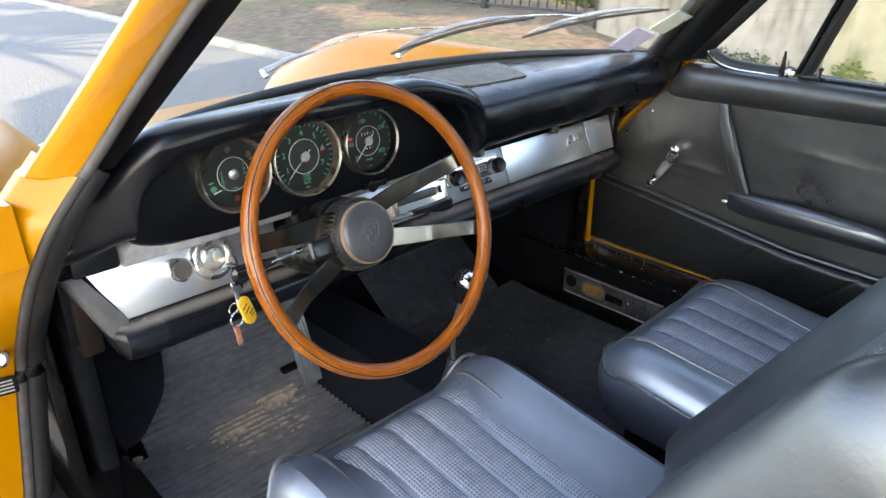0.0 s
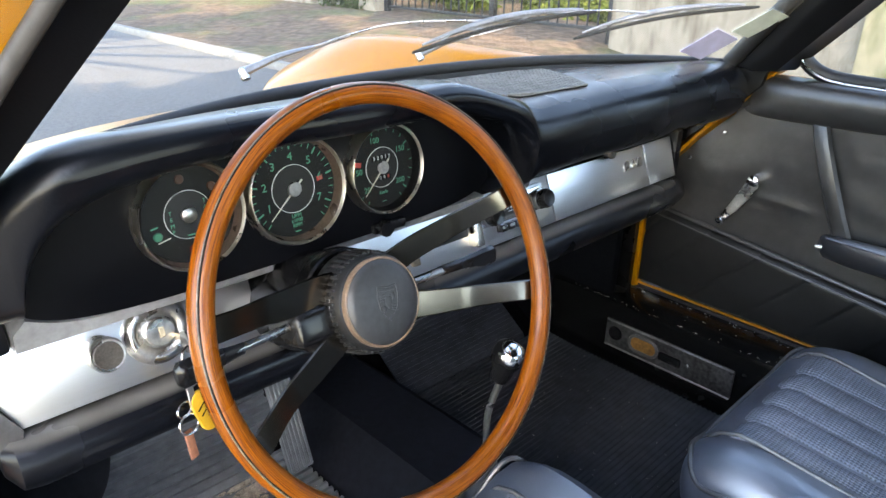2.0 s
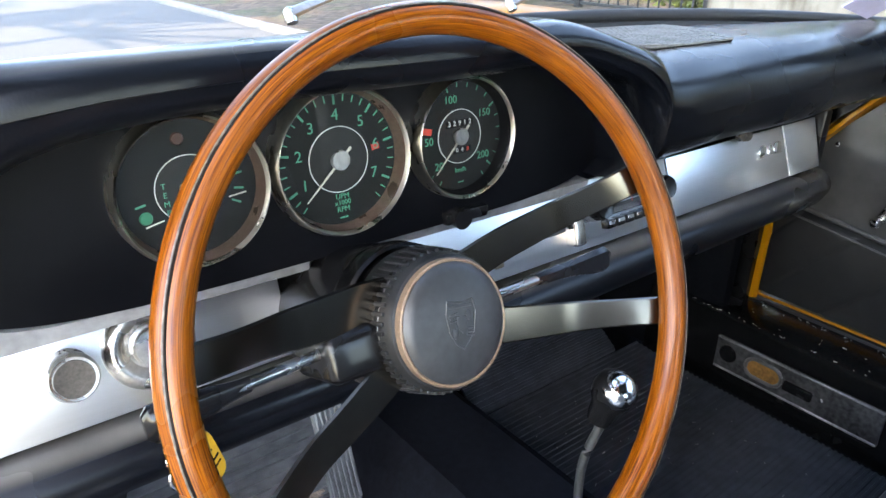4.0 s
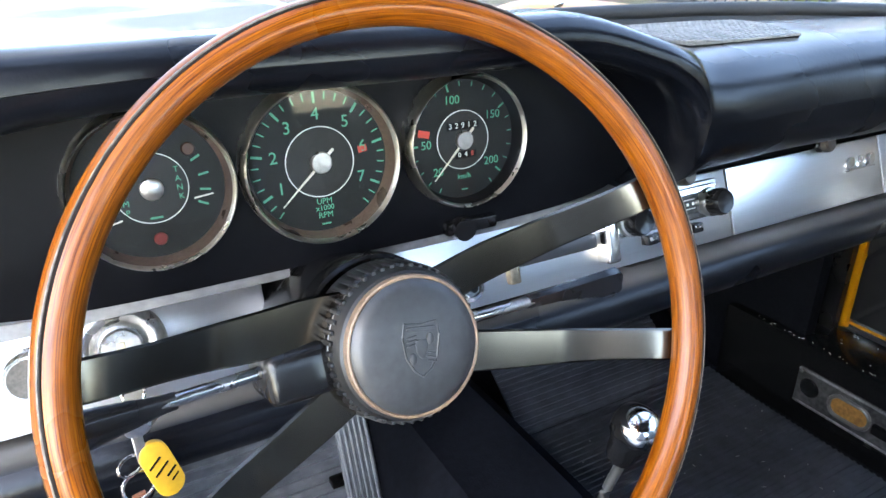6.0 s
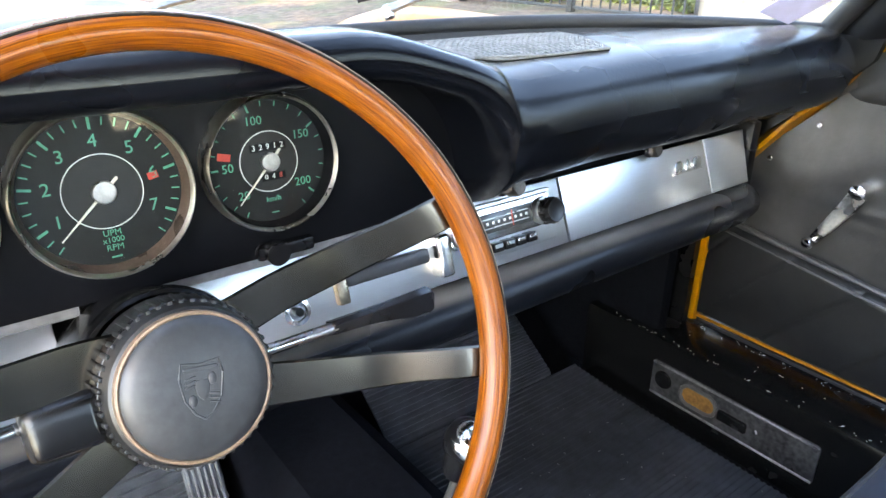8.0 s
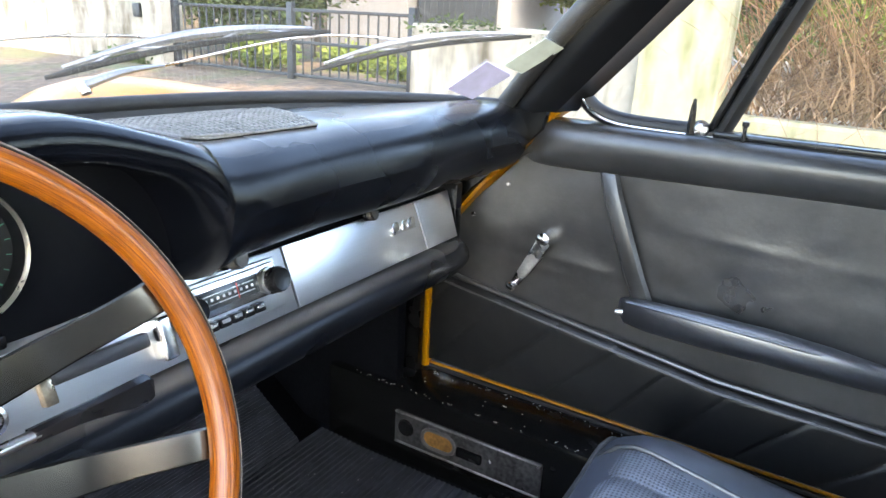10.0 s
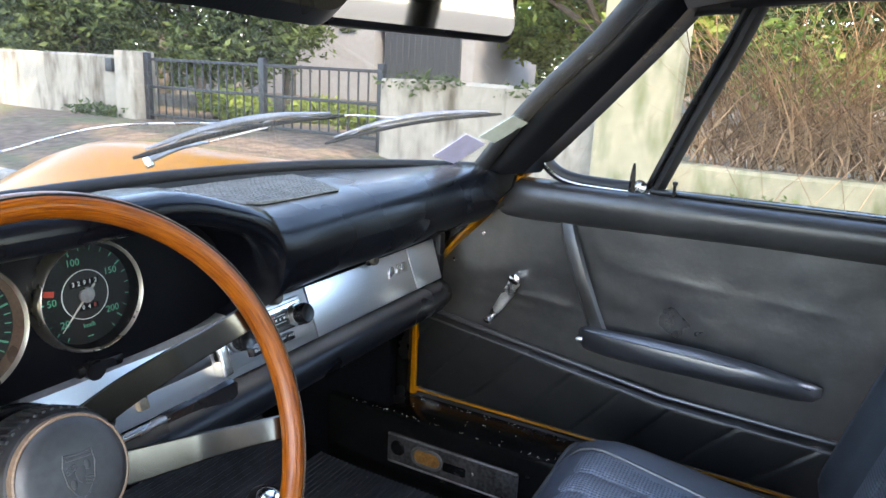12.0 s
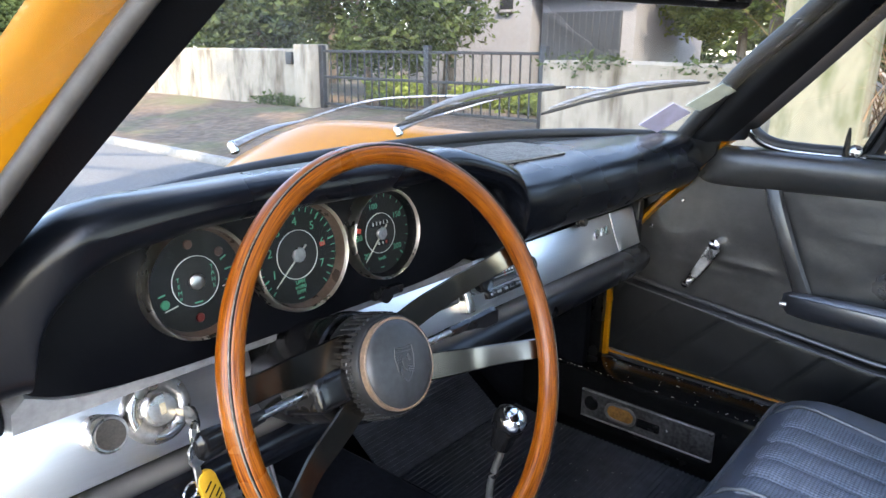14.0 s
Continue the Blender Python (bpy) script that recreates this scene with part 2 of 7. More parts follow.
def wood():
    """Varnished wood of a laminated rim; the grain runs round the wheel."""
    m = mat("varnished_wood", (0.42, 0.13, 0.022), 0.38, var=0.2, scale=7, coat=0.22, rvar=0.14, spec=0.28)
    nt = m.node_tree
    p = nt.nodes["Principled BSDF"]
    uv = nt.nodes.new("ShaderNodeUVMap")
    uv.uv_map = "grain"
    mp = nt.nodes.new("ShaderNodeMapping")
    mp.inputs["Scale"].default_value = (10, 30, 1)
    nt.links.new(uv.outputs[0], mp.inputs["Vector"])
    n = nt.nodes.new("ShaderNodeTexNoise")
    n.inputs["Scale"].default_value, n.inputs["Detail"].default_value = 3.0, 7
    n.inputs["Distortion"].default_value = 0.4
    nt.links.new(mp.outputs[0], n.inputs["Vector"])
    r = nt.nodes.new("ShaderNodeValToRGB")
    r.color_ramp.elements[0].position, r.color_ramp.elements[0].color = 0.34, (0.070, 0.012, 0.0003, 1)
    r.color_ramp.elements[1].position, r.color_ramp.elements[1].color = 0.68, (0.290, 0.082, 0.0022, 1)
    nt.links.new(n.outputs[0], r.inputs[0])
    nt.links.new(r.outputs[0], p.inputs["Base Color"])
    return m


WOOD = wood()

# ---- mesh helpers ----
ORIGIN = {}


def thing(name, at, label, category, group="", kind=""):
    """An Empty at the base of a thing, which carries its parts."""
    ob = new(name)
    ob.empty_display_size = 0.05
    ob.location = at
    ORIGIN[ob] = Vector(at)
    return tagged(ob, label, category, group, kind)


def part(name, bm, material, parent, label="", smooth=True, flat_angle=40):
    """Links a bmesh, built in the place's metres, as one mesh under a thing or a part."""
    me = bpy.data.meshes.new(name)
    bmesh.ops.recalc_face_normals(bm, faces=bm.faces)
    if smooth:
        lim = radians(flat_angle)
        for f in bm.faces:
            f.smooth = True
        for e in bm.edges:
            e.smooth = len(e.link_faces) == 2 and e.calc_face_angle(0) < lim
    bm.to_mesh(me)
    bm.free()
    me.materials.append(material)
    o = ORIGIN[parent]
    me.transform(Matrix.Translation(-o))
    ob = new(name, me)
    ob.parent = parent
    ORIGIN[ob] = o
    return tagged(ob, label) if label else ob


def single(name, bm, material, label, category, at=(0, 0, 0), group="", kind="", smooth=True):
    """A thing that is one mesh."""
    root = new("tmp_root")
    ORIGIN[root] = Vector(at)
    ob = part(name, bm, material, root, smooth=smooth)
    ob.parent = None
    ob.location = at
    bpy.data.objects.remove(root)
    return tagged(ob, label, category, group, kind)


def box(bm, c, s, m=None, bevel=0.0, seg=2):
    """A box of full size s round c, bevelled, in the frame m."""
    r = bmesh.ops.create_cube(bm, size=1.0)
    vs = r["verts"]
    bmesh.ops.transform(bm, matrix=Matrix.Translation(c) @ Matrix.Diagonal((*s, 1)), verts=vs)
    if bevel:
        es = list({e for v in vs for e in v.link_edges})
        b = bmesh.ops.bevel(bm, geom=es, offset=bevel, segments=seg, affect="EDGES", profile=0.5)
        vs = list({v for f in b["faces"] for v in f.verts} | {v for v in vs if v.is_valid})
    if m:
        bmesh.ops.transform(bm, matrix=m, verts=vs)
    return bm


def ticks(h, r, k):
    a = [-h + r * (1 - math.cos(t * math.pi / 8)) for t in range(5)]
    mid = [(-h + r) + (2 * h - 2 * r) * i / k for i in range(1, k)]
    return a + mid + [-v for v in reversed(a)]


def cushion(bm, c, half, r, k=(6, 6, 3), bend=None, m=None):
    """A box with round edges of radius r and even quads, which bend() may shape point by point."""
    half = Vector(half)
    ax = [ticks(half[i], r, k[i]) for i in range(3)]
    made = []
    for a in range(3):
        b, d = (a + 1) % 3, (a + 2) % 3
        for sgn in (-1, 1):
            rows = []
            for p in ax[b]:
                row = []
                for q in ax[d]:
                    v = Vector((0, 0, 0))
                    v[a], v[b], v[d] = sgn * half[a], p, q
                    core = Vector([max(-(half[i] - r), min(half[i] - r, v[i])) for i in range(3)])
                    off = v - core
                    if off.length > 1e-9:
                        v = core + off.normalized() * r
                    if bend:
                        v = bend(v)
                    v = v + Vector(c)
                    row.append(bm.verts.new(m @ v if m else v))
                rows.append(row)
            made += [v for row in rows for v in row]
            for i in range(len(rows) - 1):
                for j in range(len(rows[0]) - 1):
                    q = (rows[i][j], rows[i + 1][j], rows[i + 1][j + 1], rows[i][j + 1])
                    bm.faces.new(q if sgn > 0 else q[::-1])
    bmesh.ops.remove_doubles(bm, verts=made, dist=1e-5)
    return bm


def lathe(bm, profile, m, n=48, closed=False):
    """Revolves (radius, height) points round the z axis of the frame m."""
    rings = []
    for r, h in profile:
        if r < 1e-6:
            rings.append([bm.verts.new(m @ Vector((0, 0, h)))])
        else:
            rings.append([bm.verts.new(m @ Vector((r * math.cos(2 * math.pi * i / n), r * math.sin(2 * math.pi * i / n), h))) for i in range(n)])
    pairs = list(zip(rings, rings[1:])) + ([(rings[-1], rings[0])] if closed else [])
    for a, b in pairs:
        for i in range(n):
            j = (i + 1) % n
            if len(a) == 1 and len(b) == 1:
                continue
            if len(a) == 1:
                bm.faces.new((a[0], b[i], b[j]))
            elif len(b) == 1:
                bm.faces.new((a[i], a[j], b[0]))
            else:
                bm.faces.new((a[i], a[j], b[j], b[i]))
    return bm


def loft(bm, sections, closed=True, caps=True, ring=False):
    """Skins a run of sections of equal count."""
    rows = [[bm.verts.new(p) for p in s] for s in sections]
    n = len(rows[0])
    pairs = list(zip(rows, rows[1:])) + ([(rows[-1], rows[0])] if ring else [])
    for a, b in pairs:
        for i in range(n if closed else n - 1):
            j = (i + 1) % n
            bm.faces.new((a[i], a[j], b[j], b[i]))
    if caps and closed and not ring:
        bm.faces.new(rows[0])
        bm.faces.new(rows[-1][::-1])
    return bm


def spline(points, n=8):
    """Catmull-Rom through points."""
    pts = [Vector(p) for p in points]
    out = []
    for i in range(len(pts) - 1):
        p0, p1, p2, p3 = pts[max(i - 1, 0)], pts[i], pts[i + 1], pts[min(i + 2, len(pts) - 1)]
        for k in range(n):
            t = k / n
            out.append(0.5 * ((2 * p1) + (p2 - p0) * t + (2 * p0 - 5 * p1 + 4 * p2 - p3) * t * t + (3 * p1 - p0 - 3 * p2 + p3) * t ** 3))
    return out + [pts[-1]]


def tube(bm, points, r, n=10, caps=True, flat=None, up=(0, 0, 1), ring=False):
    """A pipe along points; r may be one radius or one a point; flat=(a, b) gives an oval."""
    pts = [Vector(p) for p in points]
    secs = []
    for i, p in enumerate(pts):
        nxt = pts[(i + 1) % len(pts)] if ring else pts[min(i + 1, len(pts) - 1)]
        prv = pts[i - 1] if ring or i else pts[0]
        d = (nxt - prv).normalized()
        u = Vector(up)
        if abs(d.dot(u)) > 0.97:
            u = Vector((1, 0, 0))
        s = d.cross(u).normalized()
        w = s.cross(d)
        rad = r[i] if isinstance(r, (list, tuple)) else r
        a, b = flat if flat else (1, 1)
        secs.append([p + s * (rad * a * math.cos(2 * math.pi * k / n)) + w * (rad * b * math.sin(2 * math.pi * k / n)) for k in range(n)])
    return loft(bm, secs, True, caps, ring)


def plate(bm, outline, depth, m, bevel=0.0):
    """Pushes a flat outline out by depth along z of the frame m."""
    lo = [bm.verts.new(m @ Vector((x, y, 0))) for x, y in outline]
    hi = [bm.verts.new(m @ Vector((x, y, depth))) for x, y in outline]
    n = len(lo)
    f = [bm.faces.new(lo[::-1]), bm.faces.new(hi)]
    for i in range(n):
        bm.faces.new((lo[i], lo[(i + 1) % n], hi[(i + 1) % n], hi[i]))
    if bevel:
        bmesh.ops.bevel(bm, geom=list(f[1].edges), offset=bevel, segments=2, affect="EDGES", profile=0.5)
    return bm


def frame_of(o, x, y, z):
    return Matrix(((x[0], y[0], z[0], o[0]), (x[1], y[1], z[1], o[1]), (x[2], y[2], z[2], o[2]), (0, 0, 0, 1)))


def axes(o, toward, up=(0, 0, 1)):
    """A frame at o whose z looks toward a direction, with y as near as can be to up."""
    z = Vector(toward).normalized()
    x = Vector(up).cross(z).normalized()
    return frame_of(o, x, z.cross(x), z)


def letters(bm, text, size, m, depth=0.0004):
    """Adds text in the built-in font, centred in the frame m."""
    cu = bpy.data.curves.new("letters", "FONT")
    cu.body, cu.size, cu.align_x, cu.align_y, cu.extrude, cu.resolution_u = text, size, "CENTER", "CENTER", depth / 2, 3
    ob = bpy.data.objects.new("letters", cu)
    scene.collection.objects.link(ob)
    me = bpy.data.meshes.new_from_object(ob.evaluated_get(bpy.context.evaluated_depsgraph_get()))
    me.transform(m)
    bm.from_mesh(me)
    bpy.data.objects.remove(ob)
    bpy.data.curves.remove(cu)
    bpy.data.meshes.remove(me)
    return bm


def B():
    return bmesh.new()


def stadium(w, h, r, n=8):
    """Rounded rectangle round the origin."""
    out = []
    for cx, cy, a0 in ((w / 2 - r, h / 2 - r, 0), (-w / 2 + r, h / 2 - r, 90), (-w / 2 + r, -h / 2 + r, 180), (w / 2 - r, -h / 2 + r, 270)):
        for k in range(n + 1):
            a = radians(a0 + 90 * k / n)
            out.append((cx + r * math.cos(a), cy + r * math.sin(a)))
    return out


def lerp(table, x):
    """Straight-line look-up in (x, value) pairs."""
    if x <= table[0][0]:
        return table[0][1]
    for (a, va), (b, vb) in zip(table, table[1:]):
        if x <= b:
            return va + (vb - va) * (x - a) / (b - a)
    return table[-1][1]


def smooth01(t):
    t = max(0.0, min(1.0, t))
    return t * t * (3 - 2 * t)


# ---- the large structure: ground, street, car shell ----
def ground():
    """Road, kerb, verge and garden as one sheet that reaches the horizon."""
    xs = [-400, -60, -12, -6, -3, -1, 0, 1, 2, 2.70, 2.72, 2.79, 2.81, 3.2, 3.8, 4.4, 5.0, 5.6, 6.2, 7, 8, 10, 13, 20, 60, 400]
    ys = [-400, -60, -15, -6] + [-3 + 0.75 * i for i in range(32)] + [24, 30, 60, 400]
    bm = B()
    rows = []
    for x in xs:
        row = []
        for y in ys:
            if x < 2.72:
                z = 0.0
            elif x <= 2.79:
                z = 0.07
            else:
                z = 0.07 + (0.17 - 0.36 * smooth01((4.5 - y) / 3.0)) * smooth01((x - 2.8) / 2.8) + (0.03 * noise.noise((x * 0.9, y * 0.7, 3)) if x < 30 else 0)
            row.append(bm.verts.new((x, y, z)))
        rows.append(row)
    for i in range(len(xs) - 1):
        for j in range(len(ys) - 1):
            bm.faces.new((rows[i][j], rows[i + 1][j], rows[i + 1][j + 1], rows[i][j + 1]))
    return bm


def ground_material():
    """Grey asphalt left of the kerb, a brown litter of leaves and thin grass right of it."""
    m = bpy.data.materials.new("road_and_verge")
    m.use_nodes = True
    nt = m.node_tree
    p = nt.nodes["Principled BSDF"]
    p.inputs["Roughness"].default_value = 0.9
    tc = nt.nodes.new("ShaderNodeTexCoord")
    sep = nt.nodes.new("ShaderNodeSeparateXYZ")
    nt.links.new(tc.outputs["Object"], sep.inputs[0])

    def ramp(scale, detail, a, b, lo=0.35, hi=0.65):
        n = nt.nodes.new("ShaderNodeTexNoise")
        n.inputs["Scale"].default_value, n.inputs["Detail"].default_value = scale, detail
        nt.links.new(tc.outputs["Object"], n.inputs["Vector"])
        r = nt.nodes.new("ShaderNodeValToRGB")
        r.color_ramp.elements[0].position, r.color_ramp.elements[0].color = lo, (*a, 1)
        r.color_ramp.elements[1].position, r.color_ramp.elements[1].color = hi, (*b, 1)
        nt.links.new(n.outputs[0], r.inputs[0])
        return r

    def mix(f, a, b):
        x = nt.nodes.new("ShaderNodeMix")
        x.data_type = "RGBA"
        nt.links.new(f, x.inputs["Factor"])
        nt.links.new(a, x.inputs["A"])
        nt.links.new(b, x.inputs["B"])
        return x.outputs["Result"]

    def step(sock, edge, soft):
        r = nt.nodes.new("ShaderNodeMapRange")
        r.inputs["From Min"].default_value, r.inputs["From Max"].default_value = edge - soft, edge + soft
        nt.links.new(sock, r.inputs["Value"])
        return r.outputs[0]

    asphalt = ramp(35, 8, (0.085, 0.084, 0.082), (0.135, 0.132, 0.126))
    litter = ramp(9, 10, (0.052, 0.033, 0.020), (0.150, 0.101, 0.063))
    grass = ramp(20, 8, (0.035, 0.05, 0.015), (0.10, 0.11, 0.035))
    patch = ramp(1.3, 5, (0, 0, 0), (1, 1, 1), 0.48, 0.72)
    verge = mix(patch.outputs[0], litter.outputs[0], grass.outputs[0])
    stone = ramp(14, 6, (0.17, 0.165, 0.15), (0.26, 0.255, 0.235))
    kerb = mix(step(sep.outputs[0], 2.80, 0.01), stone.outputs[0], verge)
    nt.links.new(mix(step(sep.outputs[0], 2.705, 0.01), asphalt.outputs[0], kerb), p.inputs["Base Color"])
    n = nt.nodes.new("ShaderNodeTexNoise")
    n.inputs["Scale"].default_value, n.inputs["Detail"].default_value = 60, 6
    nt.links.new(tc.outputs["Object"], n.inputs["Vector"])
    b = nt.nodes.new("ShaderNodeBump")
    b.inputs["Strength"].default_value, b.inputs["Distance"].default_value = 0.6, 0.02
    nt.links.new(n.outputs[0], b.inputs["Height"])
    nt.links.new(b.outputs[0], p.inputs["Normal"])
    return m


single("ground", ground(), ground_material(), "grey asphalt road with a pale stone kerb and a leafy verge", "ground", kind="structure")


def sym(pts, side):
    return [(side * x, y, z) for x, y, z in pts]


# the car's shell: fixed body parts of the place
body = thing("car_body", (0, 0.6, 0.0), "orange coupe body with black-lined cabin and open driver's side", "car body", kind="structure")

# hood with a shallow crown between the two wings
def screen_y(x):
    return 0.16 - 0.19 * (x / 0.64) ** 2


def screen_z(t):
    """Height of the windscreen's foot, which dips toward its corners."""
    return 0.880 - 0.020 * abs(t) ** 3


def hood_mesh():
    secs = []
    for i in range(15):
        t = i / 14
        sec = []
        for k in range(21):
            x = -0.60 + 1.2 * k / 20
            y = screen_y(x) + 0.10 + (1.55 - 0.10) * t
            z = 0.845 - 0.33 * t - 0.05 * t ** 3 + 0.010 * (1 - (x / 0.5) ** 2) - 0.012 * (abs(x) / 0.5) ** 3
            sec.append((x * (1 - 0.20 * smooth01(t * 3)), y, z))
        secs.append(sec)
    lo = [[(x, y, z - 0.02) for x, y, z in s] for s in secs]
    bm = B()
    loft(bm, [s + l[::-1] for s, l in zip(secs, lo)], True, True)
    return bm


part("hood", hood_mesh(), ORANGE, body)


def wing(side):
    """Front wing whose rounded crown stands higher than the hood and falls to the headlight."""
    crown = [(0.20, 0.80), (0.3, 0.825), (0.6, 0.835), (0.85, 0.833), (1.05, 0.81), (1.25, 0.74), (1.42, 0.66), (1.55, 0.55)]
    secs = []
    for p in spline([(a, 0, b) for a, b in crown], 5):
        y, z = p.x, p.z
        k = smooth01((y - 0.2) / 0.35)
        inner = 0.60 - 0.13 * k
        foot = max(0.35, z - 0.45)
        prof = [(inner, min(z - 0.06 - 0.03 * k, 0.86 - 0.24 * y)), (inner + 0.03, z - 0.03 - 0.03 * k), (0.64 - 0.10 * k, z - 0.012), (0.66 - 0.06 * k, z), (0.69 - 0.03 * k, z - 0.012), (0.72 - 0.01 * k, z - 0.05), (0.74, z - 0.11), (0.76, z - 0.22), (0.76, foot), (0.72, foot)]
        secs.append([(side * x, y, q) for x, q in prof])
    return loft(B(), secs, True, True)


for s in (-1, 1):
    part("front_wing", wing(s), ORANGE, body)


def cowl():
    """Body-coloured scuttle between hood and windscreen."""
    secs = []
    for i in range(25):
        x = -0.62 + 1.24 * i / 24
        y = screen_y(x)
        secs.append([(x, y + 0.005, 0.868), (x, y + 0.05, 0.862), (x, y + 0.115, 0.848 - 0.02 * (abs(x) / 0.62) ** 3), (x, y + 0.115, 0.80), (x, y + 0.005, 0.80)])
    return loft(B(), secs, True, True)


part("scuttle", cowl(), ORANGE, body)
for s in (-1, 1):
    part("scuttle_side", loft(B(), [[(s * 0.668, y, z - 0.075), (s * 0.668, y, z - 0.004), (s * 0.69, y, z), (s * 0.715, y, z - 0.006), (s * 0.742, y, z - 0.035), (s * 0.75, y, z - 0.075)] for y, z in ((-0.07, 0.864), (0.02, 0.856), (0.12, 0.846), (0.26, 0.826))], True, True), ORANGE, body)

# windscreen pillars: black-lined inside; lines A (glass edge), W (rear edge of the lining), G (seal), O (outer corner)
PILLAR = {
    1: dict(
        A=[(0.645, -0.045, 0.860), (0.600, -0.157, 0.985), (0.565, -0.266, 1.084), (0.535, -0.343, 1.165), (0.520, -0.403, 1.215)],
        W=[(0.632, -0.130, 0.860), (0.596, -0.252, 0.985), (0.556, -0.363, 1.100), (0.532, -0.423, 1.165), (0.515, -0.483, 1.215)],
        G=[(0.682, -0.145, 0.860), (0.648, -0.267, 0.985), (0.604, -0.378, 1.100), (0.578, -0.438, 1.165), (0.560, -0.503, 1.215)],
        O=[(0.720, -0.110, 0.860), (0.690, -0.227, 0.985), (0.650, -0.333, 1.100), (0.626, -0.398, 1.170), (0.606, -0.463, 1.220)],
        F=[(0.735, -0.060, 0.860), (0.690, -0.167, 0.985), (0.650, -0.278, 1.100), (0.620, -0.358, 1.170), (0.600, -0.423, 1.222)]),
    -1: dict(
        A=[(-0.575, -0.005, 0.872), (-0.520, -0.080, 0.985), (-0.440, -0.160, 1.10), (-0.395, -0.205, 1.165), (-0.362, -0.238, 1.215)],
        W=[(-0.562, -0.075, 0.878), (-0.492, -0.146, 0.985), (-0.416, -0.226, 1.10), (-0.370, -0.272, 1.165), (-0.338, -0.305, 1.215)],
        G=[(-0.602, -0.086, 0.880), (-0.540, -0.146, 0.985), (-0.467, -0.214, 1.10), (-0.425, -0.254, 1.165), (-0.394, -0.284, 1.215)],
        O=[(-0.640, -0.057, 0.880), (-0.576, -0.129, 0.985), (-0.511, -0.208, 1.10), (-0.471, -0.255, 1.17), (-0.443, -0.289, 1.22)],
        F=[(-0.624, -0.005, 0.885), (-0.560, -0.080, 0.995), (-0.496, -0.160, 1.11), (-0.457, -0.208, 1.18), (-0.430, -0.242, 1.23)]),
}


def pillar_lining(side):
    secs = []
    for a, w, g in zip(*[spline(PILLAR[side][q], 6) for q in "AWG"]):
        inner = (a + w) / 2 + Vector((-side * 0.012, -0.004, -0.004))
        ridge = w + Vector((-side * 0.004, 0.014, 0.0))
        secs.append([a, a * 0.6 + w * 0.4 + Vector((-side * 0.012, 0, 0)), inner, ridge, w, (w + g) / 2 + Vector((side * 0.003, 0.004, 0)), g, a * 0.6 + g * 0.4 + Vector((side * 0.02, 0.02, 0))])
    return loft(B(), secs, True, True)


def pillar_skin(side):
    secs = []
    for a, g, o, f in zip(*[spline(PILLAR[side][q], 6) for q in "AGOF"]):
        secs.append([g + Vector((side * 0.001, 0.004, 0)), g * 0.25 + o * 0.75 + Vector((0, -0.003, 0)), o, o * 0.85 + f * 0.15 + Vector((side * 0.008, 0, 0)), f, a + Vector((side * 0.012, 0.02, 0.006))])
    return loft(B(), secs, True, True)


for s in (-1, 1):
    part("pillar_lining", pillar_lining(s), VINYL, body)
    part("pillar_skin", pillar_skin(s), ORANGE, body)
    part("screen_seal", tube(B(), [p + Vector((-s * 0.004, 0.004, 0.004)) for p in spline(PILLAR[s]["A"], 6)], 0.015, 10), DARKSEAL, body)
part("door_seal", tube(B(), [p + Vector((0.004, -0.003, 0)) for p in spline(PILLAR[-1]["G"], 6)], 0.0065, 10), SEAL, body)


# hinge posts below the pillars
JAMB = [(0.752, 0.10, 0.22), (0.716, 0.10, 0.42), (0.690, 0.085, 0.585), (0.684, 0.030, 0.665), (0.673, -0.040, 0.755), (0.645, -0.080, 0.830), (0.604, -0.086, 0.880)]
def hinge_post(side):
    """The body-coloured door jamb that stands ahead of each door."""
    g = [(0.668, 0.10, 0.30), (0.668, 0.10, 0.55), (0.670, 0.06, 0.66), (0.672, -0.03, 0.78), (0.672, -0.13, 0.862)]
    if side < 0:
        g = JAMB
    secs = []
    for p in spline(sym(g, side), 6):
        k = smooth01((p.z - 0.62) / 0.24) if side < 0 else 0
        o = Vector((side * (0.05 - 0.008 * k), (-0.012 if side < 0 else 0.0) + 0.052 * k, 0))
        secs.append([p, p + o, p + o + Vector((side * 0.010 * (1 - k), 0.03, 0)), p + Vector((side * (0.064 - 0.05 * k), 0.10, 0)), p + Vector((side * 0.006, 0.14, 0)), p + Vector((side * 0.002, 0.05, 0))])
    return loft(B(), secs, True, True)


for s in (-1, 1):
    part("door_jamb", hinge_post(s), ORANGE, body)
# the narrow painted edge that shows ahead of the passenger door
edge_pts = [(0.350, 0.090, 0.0026), (0.55, 0.090, 0.0026), (0.60, 0.074, 0.006), (0.655, 0.044, 0.013), (0.72, -0.008, 0.017), (0.775, -0.058, 0.015), (0.80, -0.080, 0.005), (0.85, -0.118, 0.003)]
part("jamb_edge", loft(B(), [[(0.664 - w, y + 0.012, z), (0.664 - w, y + 0.004, z), (0.664 + w, y, z), (0.664 + w, y + 0.012, z)] for z, y, w in edge_pts], True, True), ORANGE, body)
YZ = Matrix(((0, 0, 1, 0.640), (1, 0, 0, 0), (0, 1, 0, 0), (0, 0, 0, 1)))
part("dash_end_panel", plate(B(), [(0.60, 0.30), (0.100, 0.30), (0.100, 0.575), (0.066, 0.66), (0.010, 0.72), (-0.052, 0.775), (-0.105, 0.83), (-0.115, 0.868), (0.05, 0.862), (0.60, 0.62)], 0.014, YZ), WORNBLACK, body)
part("door_seal", tube(B(), [p + Vector((0.008, 0.010, 0)) for p in spline(sym(JAMB, -1), 6)], 0.0095, 10), SEAL, body)
